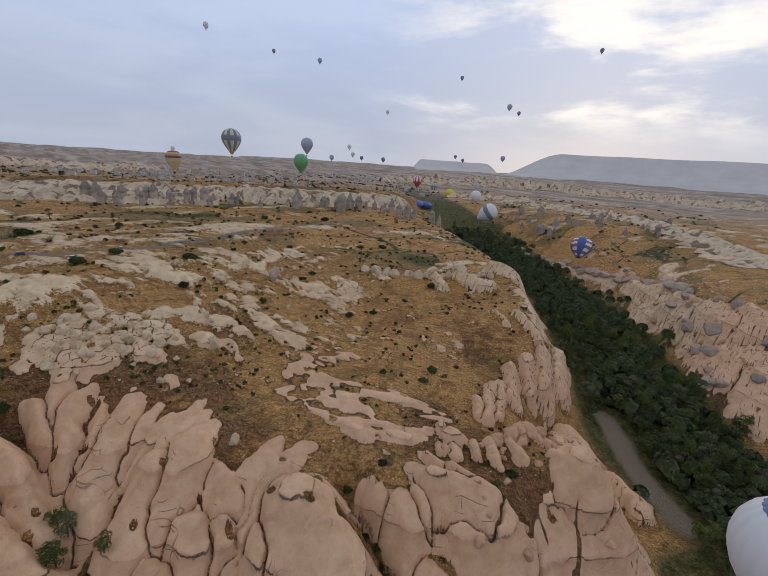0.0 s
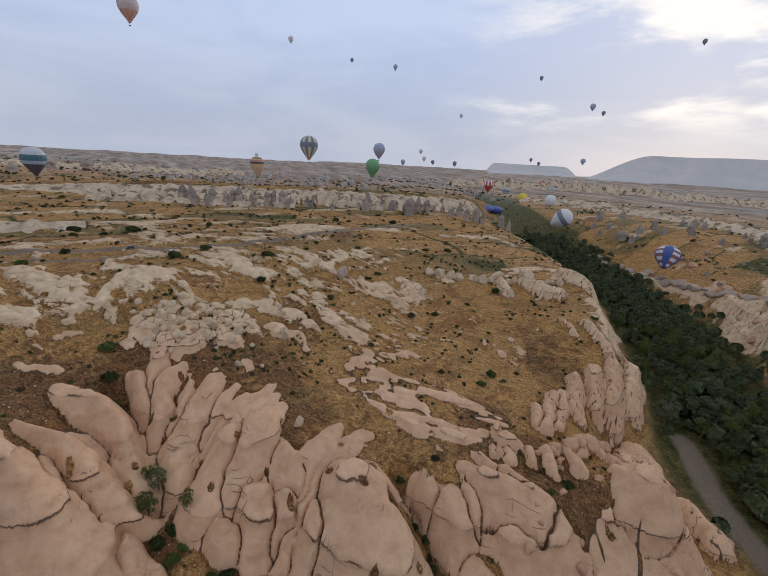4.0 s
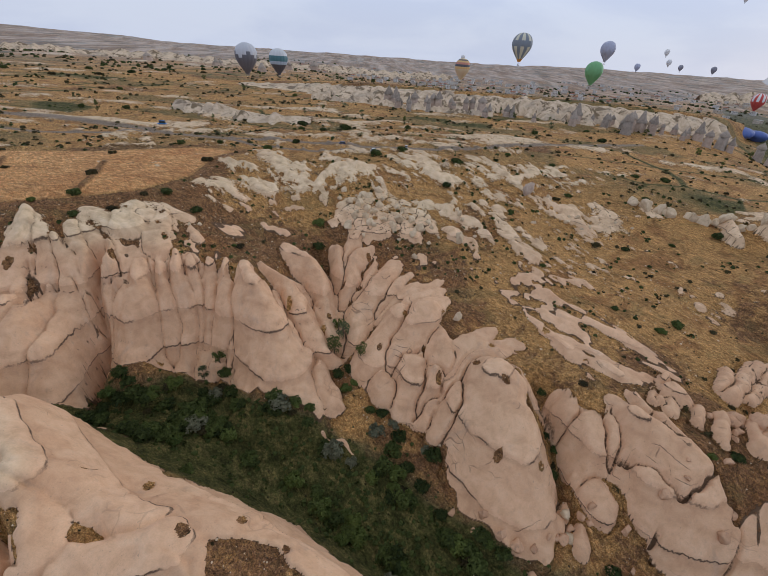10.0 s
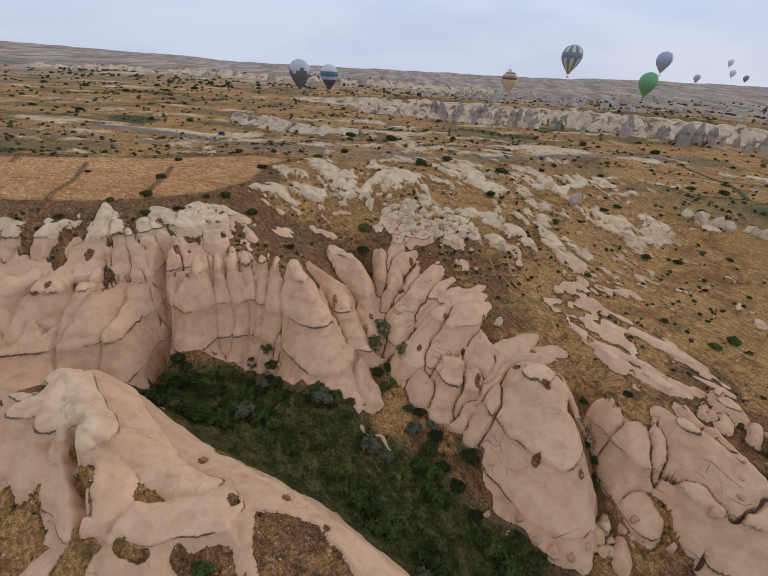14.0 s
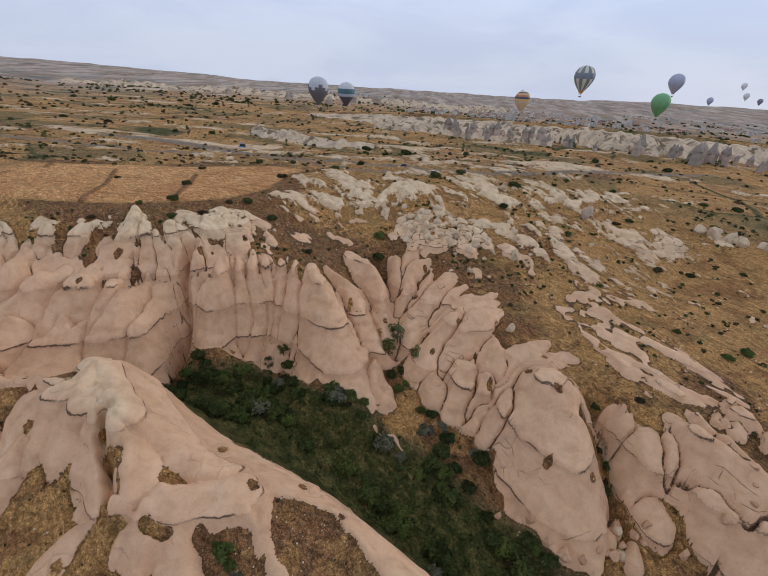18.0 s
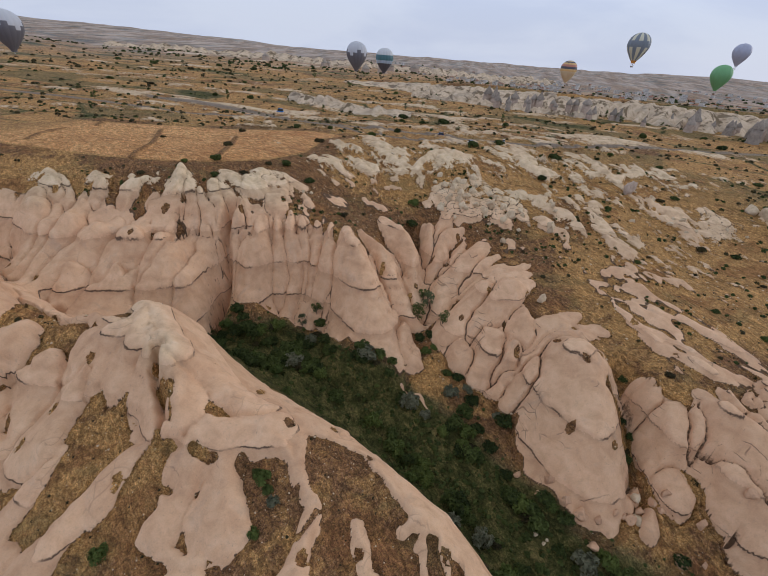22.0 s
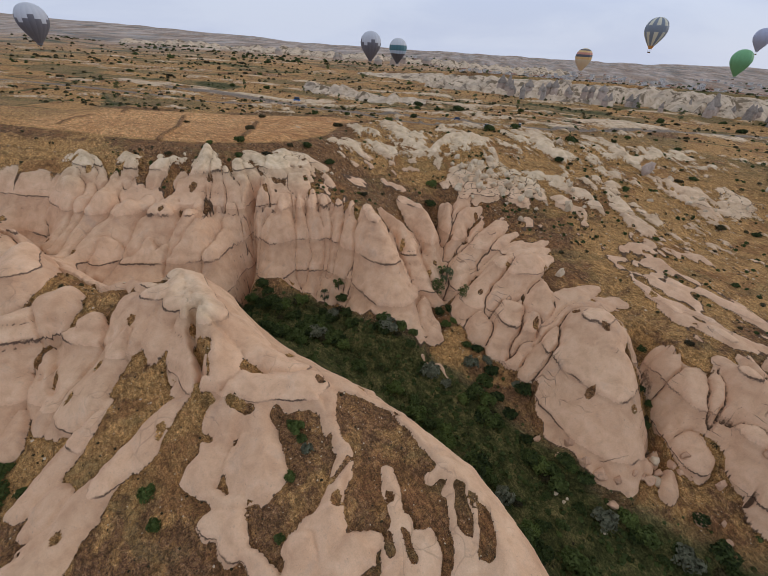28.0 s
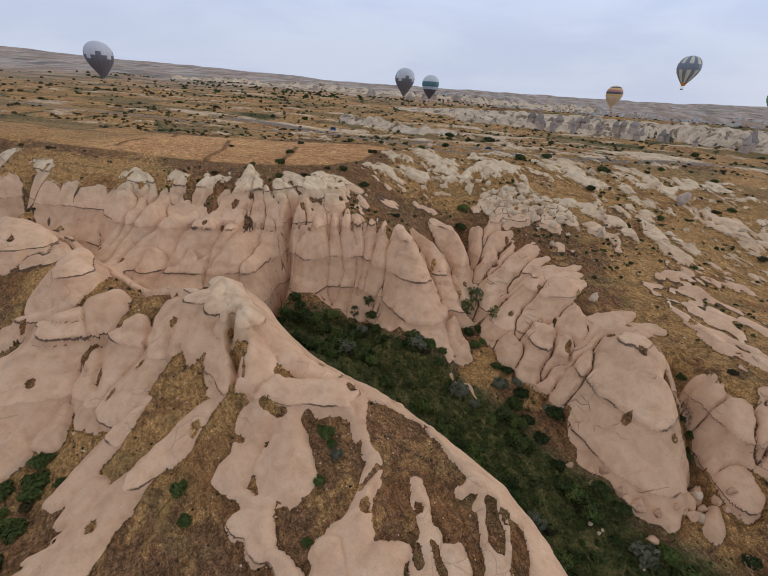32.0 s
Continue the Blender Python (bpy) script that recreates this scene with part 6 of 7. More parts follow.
def row_of_blocks(line, count, r0, r1, tall, mat, label, group):
    """Weathered blocks standing close together along a rim."""
    for k in range(count):
        f = (k + random.uniform(0.2, 0.8)) / count * (len(line) - 1.001)
        a, b = line[int(f)], line[int(f) + 1]
        f -= int(f)
        r = random.uniform(r0, r1)
        boulder(a[0] + (b[0] - a[0]) * f + random.gauss(0, 0.5 * r), a[1] + (b[1] - a[1]) * f + random.gauss(0, 0.5 * r), r, mat, label, 0.15 * tall, tall, group)


row_of_blocks([(165, 232), (185, 224), (206, 215), (225, 208), (239, 198), (258, 192)], 24, 2.2, 4.2, 1.3, TUFF_WHITE, "weathered grey-pink tuff block at the upland's edge", "blocks at the upland's edge")
row_of_blocks([(527, 354), (514, 297), (500, 243), (482, 203), (473, 172), (457, 145), (420, 118)], 26, 4.0, 7.5, 0.8, TUFF_SHAFT, "block of the long tuff ledge over the gorge", "ledge over the gorge")
row_of_blocks([(394, 112), (378, 95), (362, 80), (340, 74), (310, 62), (300, 52)], 14, 2.5, 6.0, 0.9, TUFF_SHAFT, "rounded pinkish grey boulder on the gorge's bank", "gorge bank boulders")
row_of_blocks([(118, 86), (126, 84), (139, 84), (150, 84), (160, 82)], 16, 2.0, 4.2, 1.0, TUFF_PINK, "rounded pale pink tuff block above the gorge", "blocks above the gorge")
row_of_blocks([(36, 66), (44, 63), (52, 61), (60, 64), (66, 66)], 7, 1.0, 1.9, 1.3, TUFF_PINK, "fallen pink tuff block at the slope's foot", "fallen blocks")
for x, y, r in ((36, 57, 0.7), (38, 55, 0.6), (39, 56, 0.5), (48, 49, 0.6), (64, 64, 1.6), (65, 70, 1.4)):
    boulder(x, y, r, TUFF_WHITE, "small pale stone fallen on the valley floor", 0.2, 0.9, "stones on the valley floor")
for x, y in ((-3, 201), (2, 203), (-3, 188), (9, 195), (7, 186), (12, 200), (18, 185), (27, 189), (28, 180), (23, 194), (36, 189), (37, 185), (50, 177), (4, 208), (-6, 212), (12, 211), (1, 193), (5, 190), (14, 205), (21, 200), (31, 184), (-8, 205)):
    boulder(x, y, random.uniform(1.1, 2.4), TUFF_WHITE, "weathered white tuff boulder on the dry upland", 0.1, 1.25, "white boulders")
for k in range(14):
    f = random.random()
    x, y = 104 + 45 * f + random.gauss(0, 7), 100 - 40 * f + random.gauss(0, 8)
    boulder(x, y, random.uniform(0.7, 1.9), TUFF_PINK, "rounded pale pink tuff block above the gorge", 0.1, 1.1, "blocks above the gorge")
for k in range(16):
    x, y = random.uniform(30, 108), random.uniform(52, 74)
    boulder(x, y, random.uniform(0.5, 1.9), TUFF_PINK, "fallen pink tuff block at the slope's foot", 0.2, 1.0, "fallen blocks")
for k in range(45):
    f = random.random()
    x, y = 290 + 260 * f + random.gauss(0, 22), 30 + 210 * f + random.gauss(0, 18)
    if sample(BASE, x, y) > -6:
        boulder(x, y, random.uniform(1.5, 4.5), TUFF_GREY if random.random() < 0.4 else TUFF_PINK, "rounded pinkish grey boulder on the gorge's bank", 0.25, 1.0, "gorge bank boulders")

def scatter_stones(name, label, spots, mat, rng):
    """Uncounted small stones, joined."""
    base = [(1, 0, 0), (-1, 0, 0), (0, 1, 0), (0, -1, 0), (0, 0, 0.8), (0.6, 0.6, 0.45), (-0.6, 0.5, 0.5), (0.5, -0.6, 0.5), (-0.55, -0.6, 0.45)]
    tris = [(0, 2, 5), (2, 1, 6), (1, 3, 8), (3, 0, 7), (0, 5, 7), (2, 6, 5), (1, 8, 6), (3, 7, 8), (4, 5, 6), (4, 6, 8), (4, 8, 7), (4, 7, 5)]
    pts, faces = [], []
    for x, y, z, r in spots:
        i = len(pts)
        a = rng.uniform(0, 6.28)
        q = rng.uniform(0.6, 1.2, (9, 3))
        for (px, py, pz), k in zip(base, q):
            px, py = px * k[0], py * k[1]
            pts.append((x + r * (px * math.cos(a) - py * math.sin(a)), y + r * (px * math.sin(a) + py * math.cos(a)), z + r * (pz * k[2] - 0.15)))
        faces += [tuple(i + v for v in f) for f in tris]
    me = bpy.data.meshes.new(name)
    me.from_pydata(pts, [], faces)
    me.materials.append(mat)
    return tagged(new(name, me), label, "stones", kind="stuff")


rng = np.random.default_rng(17)
spots = []
while len(spots) < 2400:
    x, y = rng.uniform(-140, 150), 10 + 235 * rng.random() ** 0.8
    d = sample(D, x, y)
    if d > 0.05 or sample(FIELD, x, y) > 0.01 or sample(GREEN, x, y) > 0.6 or (d < -0.9 and rng.random() < 0.8):
        continue
    spots.append((x, y, height(x, y), rng.uniform(0.1, 0.22) * (1 + 2.2 * rng.random() ** 8)))
scatter_stones("stones", "pale loose stones on brown earth and grass", spots, TUFF_WHITE, rng)
spots = []
while len(spots) < 900:
    f = rng.random()
    x, y = 285 + 290 * f + rng.normal() * 34, 25 + 230 * f + rng.normal() * 26
    if sample(BASE, x, y) > -8:
        spots.append((x, y, height(x, y), rng.uniform(0.5, 1.8)))
scatter_stones("bank_stones", "pinkish loose rocks on the gorge's bank", spots, TUFF_PINK, rng)


# ---------------------------------------------------------------- scarps: fluted walls of pale tuff
def spaced(line, step):
    pts = []
    for a, b in zip(line, line[1:]):
        n = max(1, round(math.dist(a, b) / step))
        pts += [(a[0] + (b[0] - a[0]) * i / n, a[1] + (b[1] - a[1]) * i / n) for i in range(n)]
    return pts + [line[-1]]


def scarp_wall(name, label, line, tall, deep, wide, seed, mat, step=2.2, taper=False):
    """A long wall of pointed spurs, with gullies between them."""
    pts = spaced(line, step)
    rows = 13
    rng = np.random.default_rng(seed)
    s = np.arange(len(pts)) * step
    knots = np.cumsum(rng.uniform(0.5, 1.6, 400) * wide)
    tops = rng.uniform(0.5, 1.12, 401)
    i = np.searchsorted(knots, s)
    lo = np.where(i > 0, knots[i - 1], 0.0)
    u = 2 * (s - lo) / (knots[i] - lo) - 1
    verts, faces = [], []
    for k, (x, y) in enumerate(pts):
        a, b = pts[max(k - 2, 0)], pts[min(k + 2, len(pts) - 1)]
        dx, dy = b[0] - a[0], b[1] - a[1]
        n = math.hypot(dx, dy)
        ox, oy = dy / n, -dx / n
        foot = height(x + 6 * ox, y + 6 * oy) - 2.0
        spur = 1 - abs(u[k]) ** 1.15
        grown = 0.3 + 0.7 * min(1, k / (0.45 * len(pts))) if taper else 1.0
        crest = grown * tall * (0.75 * tops[i[k]] + 0.25) * (0.7 + 0.3 * spur)
        for r in range(rows):
            v = r / (rows - 1)
            out = deep * (1 - v) ** 1.25 * (0.35 + 0.65 * spur * (1 - v) ** 0.35) + 0.9 * noise.noise(Vector((x, y, v * 20)) * 0.22)
            rise = crest * v ** 0.85 + (0.7 * noise.noise(Vector((x, y, v * 9)) * 0.3) if 0 < r < rows - 1 else 0)
            verts.append((x + ox * out, y + oy * out, foot + rise))
        q = height(x - 30 * ox, y - 30 * oy)
        verts.append((x - 24 * ox, y - 24 * oy, max(min(foot + crest, q + 1.5), q - 1.0)))
    for k in range(len(pts) - 1):
        for r in range(rows):
            q = k * (rows + 1) + r
            faces.append((q, q + rows + 1, q + rows + 2, q + 1))
    me = bpy.data.meshes.new(name)
    me.from_pydata(verts, [], faces)
    me.materials.append(mat)
    soft(me)
    return tagged(new(name, me), label, "cliff", kind="structure")


SCARP_ROCK, nt_, b_ = material("scarp tuff")
pos_ = nt_.nodes.new("ShaderNodeNewGeometry").outputs["Position"]
n_ = noise_tex(nt_, pos_, 0.16, 5, 0.65, 0.5)
c_ = ramp(nt_, n_, [(0.3, (0.40, 0.295, 0.20)), (0.5, (0.63, 0.495, 0.355)), (0.7, (0.72, 0.585, 0.435))])
c_ = mixc(nt_, smooth(nt_, noise_tex(nt_, scaled(nt_, pos_, (1, 1, 0.5)), 0.07, 4, 0.65, 0.6), 0.53, 0.6), c_, (0.21, 0.155, 0.10))
c_ = mixc(nt_, maths(nt_, "MULTIPLY", smooth(nt_, noise_tex(nt_, pos_, 0.045, 3, 0.6), 0.5, 0.66), 0.45), c_, (0.30, 0.25, 0.205))
nt_.links.new(c_, b_.inputs["Base Color"])
b_.inputs["Roughness"].default_value = 0.95
b_.inputs["Specular IOR Level"].default_value = 0.1
scarp_wall("scarp_north", "long pale tuff scarp with pointed spurs", [p for p in SCARP[1:-1]], 20, 34, 19, 5, SCARP_ROCK, taper=True)
scarp_wall("scarp_low", "low pale tuff ledge in front of the scarp", [(-60, 560), (10, 545), (80, 505), (150, 490)], 9, 10, 9, 6, SCARP_ROCK)
scarp_wall("scarp_east", "grey eroded tuff scarp beyond the gorge", [(760, 700), (800, 560), (815, 470), (790, 345), (755, 252), (640, 152), (570, 84), (560, 20)], 15, 46, 34, 8, SCARP_ROCK, 3.0)
scarp_wall("scarp_far_east", "far grey scarp under the plateau", [(900, 1150), (1200, 1050), (1500, 900), (1540, 730), (1760, 560), (1800, 280)], 38, 50, 40, 9, SCARP_ROCK, 7.0)
scarp_wall("scarp_west", "white tuff slope with dark hollows beside the road", [(-170, 420), (-120, 392), (-80, 372), (-40, 372)], 10, 16, 16, 12, SCARP_ROCK)
scarp_wall("scarp_far_west", "far pale row of tuff ridges", [(-900, 1050), (-600, 1180), (-300, 1150), (0, 1250), (260, 1330)], 20, 50, 30, 15, SCARP_ROCK, 5.0)


# ---------------------------------------------------------------- pinnacles in front of the scarp
def pinnacle(x, y, r, h, seed, mat, label):
    """A fairy chimney: a fluted shaft under a pointed cap."""
    base = height(x, y) - 1.5
    thing = new("rock_pinnacle")
    thing.matrix_basis = pose(x, y, base, 0, 0, seed * 37 % 360)

    def lathe(prof, lobes):
        bm = bmesh.new()
        rings = []
        for z, rad in prof:
            ring = []
            for i in range(14):
                a = 2 * math.pi * i / 14
                k = 1 + 0.13 * math.cos(lobes * a + seed) + 0.16 * noise.noise(Vector((math.cos(a) * 1.3, math.sin(a) * 1.3, z * 0.12 + seed)))
                ring.append(bm.verts.new((rad * k * math.cos(a), rad * k * math.sin(a), z)))
            rings.append(ring)
        for p, q in zip(rings, rings[1:]):
            for i in range(14):
                bm.faces.new((p[i], p[(i + 1) % 14], q[(i + 1) % 14], q[i]))
        bm.faces.new(rings[-1])
        return soft(mesh_of("shaft", bm))

    neck = 0.55 + 0.12 * math.sin(seed)
    part("shaft", lathe([(0, r * 1.25), (h * 0.15, r * 1.05), (h * 0.35, r * 0.95), (h * neck, r * 0.82)], 4), mat, thing)
    part("cap", lathe([(h * neck, r * 0.98), (h * (neck + 0.08), r * 0.95), (h * (neck + 0.2), r * 0.6), (h * 0.92, r * 0.25), (h, r * 0.06)], 3), TUFF_GREY, thing, "dark grey pointed cap")
    return tagged(thing, label, "rock pinnacle", "fairy chimneys", "thing")


random.seed(21)
for k in range(46):
    f = random.random()
    x = 20 + 380 * f + random.gauss(0, 10)
    y = 536 - 122 * f + random.gauss(0, 14)
    tall = random.uniform(9, 23)
    pinnacle(x, y, tall * random.uniform(0.17, 0.27), tall, k + 1, TUFF_SHAFT if random.random() < 0.7 else TUFF_GREY, "tall tuff pinnacle with a dark pointed cap")
for k in range(40):
    az, r = radians(random.uniform(56, 74)), random.uniform(660, 840)
    tall = random.uniform(8, 15)
    if sample(BASE, r * math.sin(az), r * math.cos(az)) < 18:
        continue
    pinnacle(r * math.sin(az), r * math.cos(az), tall * 0.3, tall, k + 90, TUFF_GREY, "grey tuff cone among eroded ridges")
for k in range(14):
    az, r = radians(random.uniform(-25, 8)), random.uniform(980, 1350)
    tall = random.uniform(10, 22)
    pinnacle(r * math.sin(az), r * math.cos(az), tall * 0.5, tall, k + 150, TUFF_SHAFT, "pale tuff cone on the far slope")

# ---------------------------------------------------------------- the town below the far plateau
PLASTER = plain("plaster", (0.56, 0.53, 0.50), 0.85, vary=0.15, scale=0.4)
STONE = plain("cut stone", (0.48, 0.41, 0.34), 0.9, vary=0.2, scale=0.5)
ROOF_RED = plain("roof tile", (0.30, 0.14, 0.09), 0.8, vary=0.25, scale=0.8)
ROOF_GREY = plain("roof slab", (0.40, 0.38, 0.36), 0.85, vary=0.15, scale=0.5)
GLASS = plain("window glass", (0.03, 0.04, 0.05), 0.1, vary=0.1, spec=0.6)


def house_kind(w, d, storeys, wall_mat, pitched, label):
    h = 3.0 * storeys
    house = new("house")
    bm = bmesh.new()
    box(bm, -w / 2, w / 2, -d / 2, d / 2, -3, h)
    part("wall", bm, wall_mat, house)
    bm = bmesh.new()
    if pitched:
        v = [bm.verts.new(p) for p in ((-w / 2 - 0.4, -d / 2 - 0.4, h), (w / 2 + 0.4, -d / 2 - 0.4, h), (w / 2 + 0.4, d / 2 + 0.4, h), (-w / 2 - 0.4, d / 2 + 0.4, h), (-w / 2 - 0.4, 0, h + 2.2), (w / 2 + 0.4, 0, h + 2.2))]
        for f in ((0, 1, 5, 4), (2, 3, 4, 5), (0, 4, 3), (1, 2, 5), (3, 2, 1, 0)):
            bm.faces.new([v[i] for i in f])
    else:
        box(bm, -w / 2 - 0.25, w / 2 + 0.25, -d / 2 - 0.25, d / 2 + 0.25, h, h + 0.5)
    part("roof", bm, ROOF_RED if pitched else ROOF_GREY, house)
    for s in range(storeys):
        for k in range(3):
            bm = bmesh.new()
            x = (k - 1) * w / 3.3
            box(bm, x - 0.55, x + 0.55, -d / 2 - 0.06, -d / 2 + 0.1, s * 3 + 0.9, s * 3 + 2.2)
            part("window", bm, GLASS, house)
    return tagged(house, label, "house", "town houses", "thing")


kinds = [house_kind(11, 9, 2, PLASTER, False, "pale flat-roofed two-storey house in the town"), house_kind(14, 10, 3, PLASTER, False, "pale flat-roofed three-storey house in the town"), house_kind(10, 8, 2, STONE, True, "stone house with a red tiled roof"), house_kind(18, 10, 2, STONE, False, "long stone-built flat-roofed house"), house_kind(9, 9, 1, PLASTER, True, "small plastered house with a red tiled roof")]
random.seed(33)
for k in range(285):
    az = radians(random.gauss(13, 9)) if random.random() < 0.75 else radians(random.uniform(24, 44))
    r = random.uniform(980, 1500) if az < radians(24) else random.uniform(900, 1700)
    x, y = r * math.sin(az), r * math.cos(az)
    home = copy_thing(random.choice(kinds), pose(x, y, height(x, y), 0, 0, -math.degrees(az) + random.choice((0, 15, -20, 40, 70))))
    home.scale = [random.uniform(0.6, 0.9)] * 3
clear(*kinds)

spots = []
while len(spots) < 650:
    r, az = random.uniform(820, 1700), radians(random.uniform(-48, 45))
    x, y = r * math.sin(az), r * math.cos(az)
    if vnoise(np.array([x / 120]), np.array([y / 90]), 77)[0] > 0.12:
        spots.append((x, y, height(x, y), random.uniform(2.0, 5.0)))
scatter_scrub("town_trees", "dark green groves round the distant town", spots, LEAF, rng)

# ---------------------------------------------------------------- hot-air balloons
FABRICS = {}


def fabric(colour):
    if colour not in FABRICS:
        FABRICS[colour] = plain("balloon cloth", colour, 0.55, vary=0.05, scale=0.6, spec=0.35)
    return FABRICS[colour]


WICKER = plain("wicker", (0.16, 0.10, 0.055), 0.85, vary=0.3, scale=9)
STEEL = plain("steel", (0.45, 0.45, 0.46), 0.4, 1.0)
ROPE = plain("rope", (0.12, 0.11, 0.10), 0.8)
PROFILE = [(-0.62, 0.10), (-0.56, 0.15), (-0.46, 0.235), (-0.34, 0.33), (-0.2, 0.425), (-0.06, 0.485), (0.06, 0.5), (0.18, 0.485), (0.29, 0.435), (0.38, 0.355), (0.44, 0.26), (0.48, 0.15), (0.5, 0.02)]


def balloon(az, elev, dist, size, paint, label, eye=(2, 5, 109), tilt=(0, 0), squash=1.0, gores=16, upright=True):
    """A hot-air balloon: one part for each gore, with mouth skirt, burner, ropes and basket."""
    a, e = radians(az), radians(elev)
    c = Vector(eye) + dist * Vector((math.sin(a) * math.cos(e), math.cos(a) * math.cos(e), math.sin(e)))
    thing = new("hot_air_balloon")
    thing.matrix_basis = pose(*c, tilt[0], tilt[1], (az * 7) % 360)
    thing.scale = (size, size, size * squash)
    for g in range(gores):
        bm = bmesh.new()
        rows = []
        for z, r in PROFILE:
            row = []
            for j in range(4):
                u = j / 3
                th = 2 * math.pi * (g + u) / gores
                bulge = 1 + 0.035 * math.sin(math.pi * u)
                row.append(bm.verts.new((r * bulge * math.cos(th), r * bulge * math.sin(th), z * 1.12)))
            rows.append(row)
        cols = []
        for k in range(len(PROFILE) - 1):
            col = paint(g, (k + 0.5) / (len(PROFILE) - 1))
            if col not in cols:
                cols.append(col)
            for j in range(3):
                f = bm.faces.new((rows[k][j], rows[k][j + 1], rows[k + 1][j + 1], rows[k + 1][j]))
                f.material_index = cols.index(col)
                f.smooth = True
        part("gore", mesh_of("gore", bm, *[fabric(q) for q in cols]), None, thing)
    if upright:
        bm = bmesh.new()
        for i in range(12):
            t0, t1 = 2 * math.pi * i / 12, 2 * math.pi * (i + 1) / 12
            lo = [bm.verts.new((0.085 * math.cos(t), 0.085 * math.sin(t), -0.76)) for t in (t0, t1)]
            hi = [bm.verts.new((0.1 * math.cos(t), 0.1 * math.sin(t), -0.694)) for t in (t0, t1)]
            bm.faces.new((lo[0], lo[1], hi[1], hi[0]))
        part("mouth_skirt", bm, fabric(paint(0, 0.0)), thing)
        bm = bmesh.new()
        box(bm, -0.055, 0.055, -0.04, 0.04, -0.93, -0.88)
        bmesh.ops.bevel(bm, geom=bm.edges[:], offset=0.008, segments=2, affect="EDGES")
        part("basket", bm, WICKER, thing, "brown wicker basket")
        bm = bmesh.new()
        tube(bm, (0, 0, -0.82), (0, 0, -0.79), 0.02, 0.024, 8)
        part("burner", bm, STEEL, thing)
        for sx in (-1, 1):
            for sy in (-1, 1):
                bm = bmesh.new()
                tube(bm, (sx * 0.05, sy * 0.036, -0.88), (sx * 0.062, sy * 0.062, -0.74), 0.0022, 0.0022, 4)
                part("rope", bm, ROPE, thing)
    return tagged(thing, label, "balloon", "hot-air balloons", "thing")


# cloth colours; navy and green are lightened, distance haze put into the colour
W, CREAM, NAVY, BLUE, GREY, DARK, GREEN_C, ORANGE, YELLOW, RED, TEAL, SKYB, OLIVE = (0.72, 0.72, 0.73), (0.62, 0.60, 0.48), (0.20, 0.235, 0.28), (0.08, 0.13, 0.36), (0.40, 0.43, 0.56), (0.09, 0.09, 0.11), (0.17, 0.40, 0.19), (0.62, 0.27, 0.06), (0.72, 0.58, 0.06), (0.55, 0.08, 0.07), (0.07, 0.17, 0.20), (0.38, 0.47, 0.58), (0.30, 0.30, 0.12)
one = lambda c: (lambda g, v: c)
striped = lambda g, v: (NAVY if 0.38 < v < 0.62 else (CREAM if g % 2 else NAVY)) if v > 0.1 else ORANGE
# haze mixed into these cloths: muted bands, greyed whites, lightened darks
banded = lambda g, v: (0.62, 0.50, 0.30) if v > 0.86 else DARK if 0.76 < v < 0.82 or 0.54 < v < 0.60 else (0.50, 0.22, 0.16) if 0.62 < v < 0.69 else (0.66, 0.44, 0.20) if v > 0.4 else (0.62, 0.50, 0.34)
heart = lambda g, v: (0.50, 0.52, 0.57) if v > 0.5 + 0.09 * math.sin(g * 1.57) else (0.14, 0.14, 0.165)
tealed = lambda g, v: (0.55, 0.57, 0.60) if v > 0.55 else TEAL if v > 0.42 else SKYB if v > 0.36 else DARK
tricolour = lambda g, v: RED if v > 0.75 else W if v > 0.55 else GREY if v > 0.3 else BLUE
redwhite = lambda g, v: RED if g % 2 or v < 0.4 else W
navyw = lambda g, v: NAVY if 0.45 < v < 0.6 else (0.42, 0.34, 0.16) if 0.38 < v < 0.45 else W
bluew = lambda g, v: W if 0.2 < v < 0.35 else BLUE
bluetop = lambda g, v: (0.10, 0.16, 0.33) if v > 0.72 else W
checks = lambda g, v: BLUE if g % 4 < 2 else (W if int(v * 12) % 2 else (0.30, 0.14, 0.14))
balloon(18.85, 1.7, 560, 22, striped, "cream and navy striped hot-air balloon in flight")
balloon(12.35, -1.1, 700, 22, banded, "orange balloon with dark and red bands")
balloon(27.3, -0.45, 680, 22, one(GREEN_C), "plain green hot-air balloon in flight")
balloon(28.1, 1.7, 830, 22, one(GREY), "grey-blue hot-air balloon in flight")
balloon(-13.9, -1.4, 500, 22, heart, "white and dark grey balloon drifting low")
balloon(-10.2, -1.6, 585, 22, tealed, "white, teal and dark banded balloon drifting low")
balloon(-49.8, -1.3, 470, 22, heart, "white and dark grey balloon near the plateau's edge")
balloon(27.1, -5.2, 650, 22, tricolour, "red, white and blue balloon landing among pinnacles", upright=True)
balloon(42.7, -4.9, 760, 33, bluew, "blue balloon with a white band, sinking on the ground", tilt=(6, 4), squash=0.42, upright=False)
balloon(44.2, -5.0, 780, 26, one(BLUE), "plain blue balloon sinking on the ground", tilt=(-6, 4), squash=0.5, upright=False)
balloon(64.4, -8.0, 545, 24, checks, "blue and white patterned balloon being deflated", tilt=(28, 10), squash=0.85, upright=False)
balloon(94.2, -33.6, 120, 21, bluetop, "white balloon with a blue crown seen from above", eye=(5.5, 19.4, 112.4), gores=24)
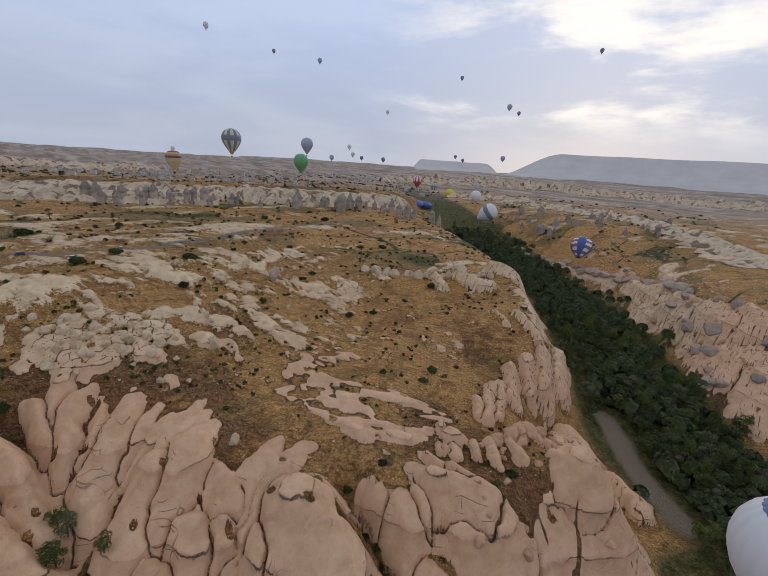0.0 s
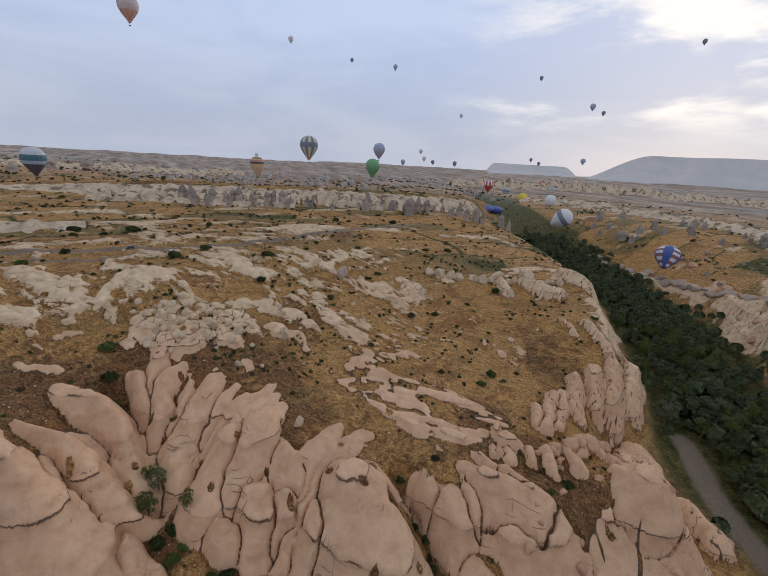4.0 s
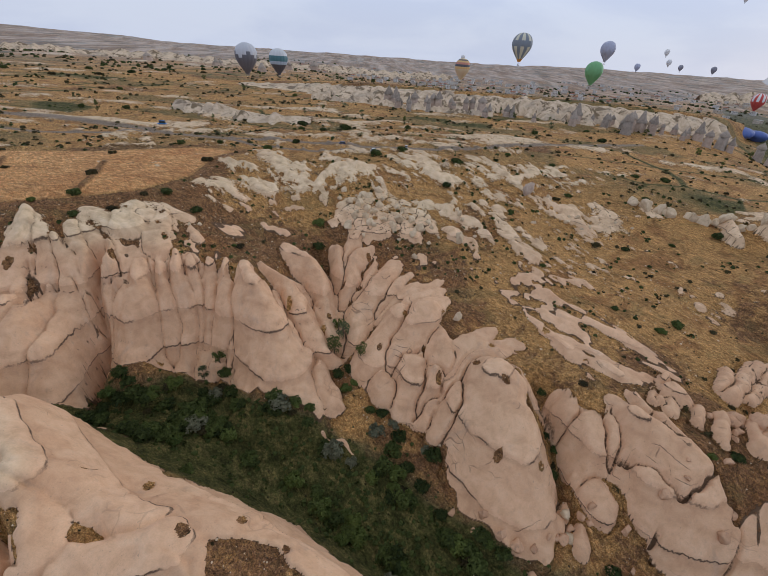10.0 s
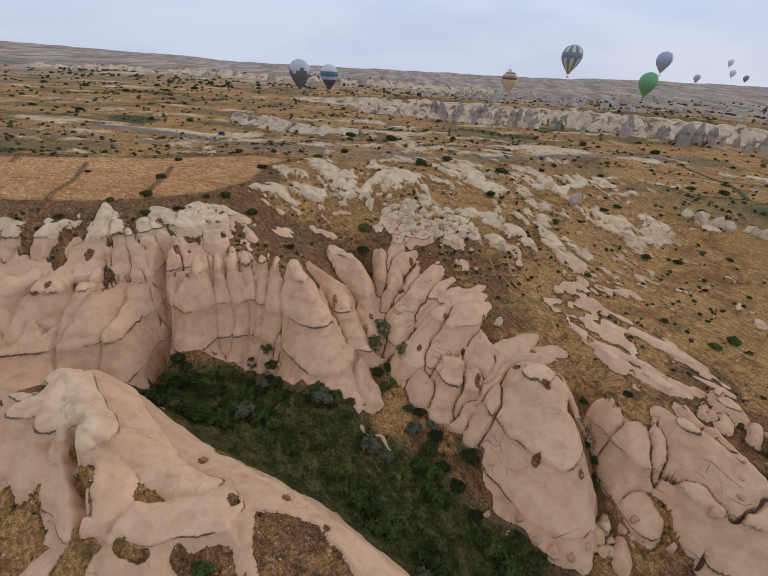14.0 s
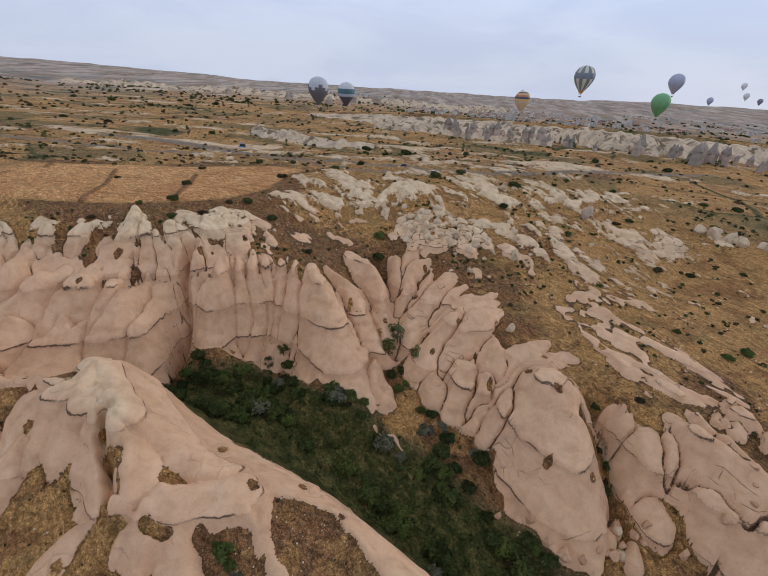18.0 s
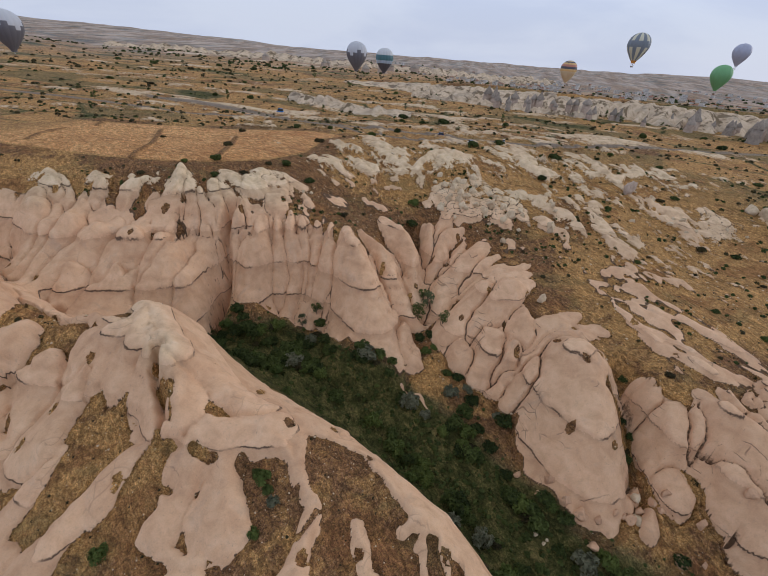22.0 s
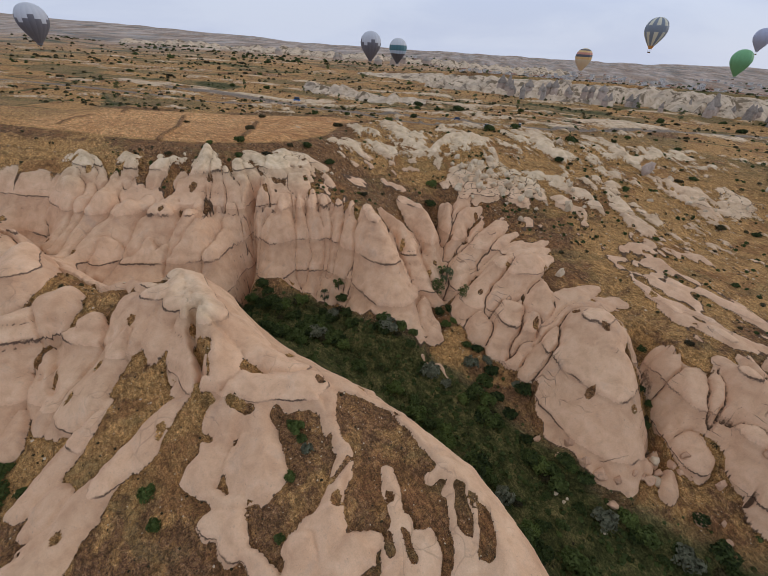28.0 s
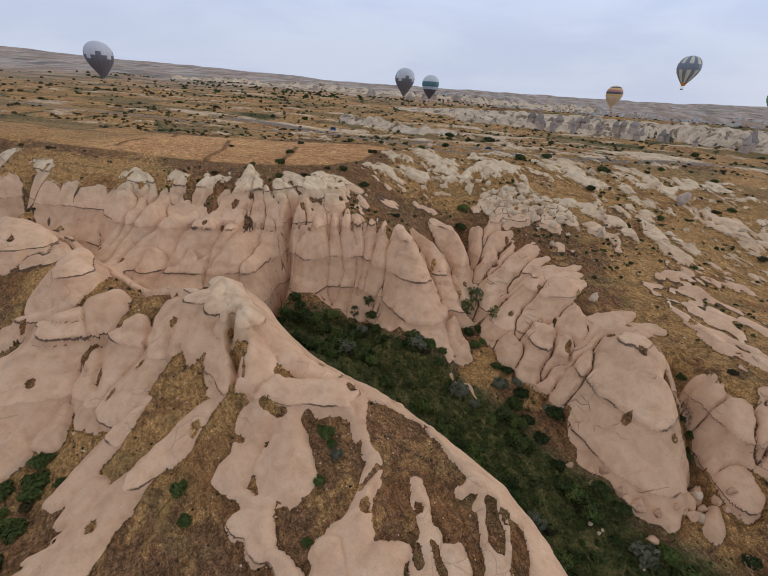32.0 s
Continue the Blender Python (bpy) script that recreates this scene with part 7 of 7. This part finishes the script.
balloon(40.9, -5.7, 740, 23, one(SKYB), "light blue balloon sinking on the ground", tilt=(60, 0), squash=0.85, upright=False)
balloon(52.6, -5.2, 700, 27, navyw, "white balloon with navy bands leaning over", tilt=(50, 20), upright=False)
balloon(43.0, -1.9, 1046, 22, redwhite, "red and white striped balloon in flight")
balloon(44.3, -2.1, 1570, 22, one(SKYB), "pale blue balloon far off over the valley")
balloon(45.4, -2.6, 1345, 22, striped, "navy and cream striped balloon far off")
balloon(-0.5, 13.9, 640, 22, lambda g, v: (0.62, 0.36, 0.30) if v < 0.35 else (0.60, 0.50, 0.50), "pale pinkish balloon high up in the sky", eye=(4.9, 17.9, 112.6))
balloon(47.5, -3.3, 1047, 22, one(YELLOW), "plain yellow balloon close to the ground")
balloon(50.9, -3.3, 951, 22, one(W), "plain white balloon close to the ground")
balloon(46.8, -2.8, 1886, 22, one(SKYB), "pale blue balloon far off over the valley")
balloon(49.8, -1.4, 1913, 22, one(RED), "red balloon far off over the valley")
balloon(51.2, -2.1, 1596, 22, one(SKYB), "pale blue balloon far off over the valley")
for az, el, d, col in ((29.7, 11.4, 2336, GREY), (24.2, 11.8, 3086, DARK), (16.7, 13.3, 2096, W), (31.5, 0.2, 2136, GREY), (34.3, 0.8, 2396, W), (35.5, 0.4, 2727, DARK), (38.4, 0.4, 2379, DARK), (33.8, 1.7, 2410, W), (38.6, 6.3, 2828, W), (47.7, 10.7, 2963, DARK), (63.2, 13.6, 2896, DARK), (53.9, 7.7, 2064, GREY), (55.2, 7.0, 2950, DARK), (48.0, 1.4, 3223, DARK), (49.0, 1.0, 3222, DARK), (54.0, 1.6, 2195, GREY), (12.3, -0.1, 2677, W)):
    # dark cloth is paled to grey, with the haze painted in
    balloon(az, el, d, 22, one((0.24, 0.24, 0.29) if col == DARK else col), "small %s balloon very far off in the sky" % ("pale" if col == W else "grey" if col == GREY else "dark"), gores=8)


# ---------------------------------------------------------------- vehicles and the distant mesas
def car(x, y, turn, paint, label, long=4.4, tall=1.75):
    thing = new("car")
    thing.matrix_basis = pose(x, y, height(x, y) + 0.05, 0, 0, turn)
    bm = bmesh.new()
    box(bm, -long / 2, long / 2, -0.88, 0.88, 0.38, 1.0)
    bmesh.ops.bevel(bm, geom=bm.edges[:], offset=0.12, segments=2, affect="EDGES")
    part("body", bm, paint, thing)
    bm = bmesh.new()
    v = box(bm, -long * 0.32, long * 0.42, -0.8, 0.8, 1.0, tall)
    for q in v[4:]:
        q.co.x *= 0.82
        q.co.y *= 0.88
    part("cabin", bm, GLASS, thing, "dark glazed cabin")
    bm = bmesh.new()
    box(bm, -long * 0.27, long * 0.35, -0.72, 0.72, tall, tall + 0.06)
    part("roof", bm, paint, thing)
    for sx in (-0.31, 0.31):
        for sy in (-1, 1):
            bm = bmesh.new()
            tube(bm, (sx * long, sy * 0.7, 0.34), (sx * long, sy * 0.92, 0.34), 0.34, 0.34, 14)
            w = part("tyre", bm, RUBBER, thing)
            bm = bmesh.new()
            tube(bm, (sx * long, sy * 0.9, 0.34), (sx * long, sy * 0.94, 0.34), 0.2, 0.18, 12)
            part("rim", bm, STEEL, w)
    return tagged(thing, label, "car", kind="thing")


RUBBER = plain("rubber", (0.02, 0.02, 0.02), 0.8)
car(-10, 278, 10, plain("dark blue paint", (0.03, 0.04, 0.11), 0.3, 0.3), "dark blue car parked beside the dirt track")
car(10, 268, 40, plain("white paint", (0.7, 0.7, 0.7), 0.3), "white car half hidden by bushes")
car(32, 279, 80, plain("silver paint", (0.5, 0.5, 0.52), 0.3, 0.5), "silver car parked beside dark bushes")
truck = car(-146, 333, 5, plain("bright blue paint", (0.02, 0.2, 0.62), 0.4), "bright blue truck standing on the pale yard", 6.0, 2.9)


def mesa(name, label, az0, az1, dist, top, rough, seed):
    """A far flat-topped hill with sloping sides."""
    n = 90
    pts, faces = [], []
    for i in range(n):
        f = i / (n - 1)
        a = radians(az0 + (az1 - az0) * f)
        env = min(1, f / 0.13, (1 - f) / 0.2)
        env = env * env * (3 - 2 * env)
        wob = 1 + rough * noise.noise(Vector((f * 9, seed, 0)))
        for r, z in ((dist - 420, 55), (dist - 160, 55 + (top - 55) * 0.45 * env * wob), (dist - 60, 55 + (top - 55) * 0.78 * env * wob), (dist, 55 + (top - 55) * env * (0.5 + 0.5 * wob)), (dist + 120, 55 + (top - 55) * env * (0.5 + 0.5 * wob)), (dist + 300, 40)):
            pts.append((r * math.sin(a), r * math.cos(a), z))
    for i in range(n - 1):
        for k in range(5):
            q = i * 6 + k
            faces.append((q, q + 6, q + 7, q + 1))
    me = bpy.data.meshes.new(name)
    me.from_pydata(pts, [], faces)
    me.materials.append(HAZE_GLOW)
    return tagged(new(name, me), label, "hill", kind="structure")


# distance haze put into the hills as blue-grey colour and a faint glow
HAZE_GLOW, nt_, b_ = material("hazy self-lit hills")
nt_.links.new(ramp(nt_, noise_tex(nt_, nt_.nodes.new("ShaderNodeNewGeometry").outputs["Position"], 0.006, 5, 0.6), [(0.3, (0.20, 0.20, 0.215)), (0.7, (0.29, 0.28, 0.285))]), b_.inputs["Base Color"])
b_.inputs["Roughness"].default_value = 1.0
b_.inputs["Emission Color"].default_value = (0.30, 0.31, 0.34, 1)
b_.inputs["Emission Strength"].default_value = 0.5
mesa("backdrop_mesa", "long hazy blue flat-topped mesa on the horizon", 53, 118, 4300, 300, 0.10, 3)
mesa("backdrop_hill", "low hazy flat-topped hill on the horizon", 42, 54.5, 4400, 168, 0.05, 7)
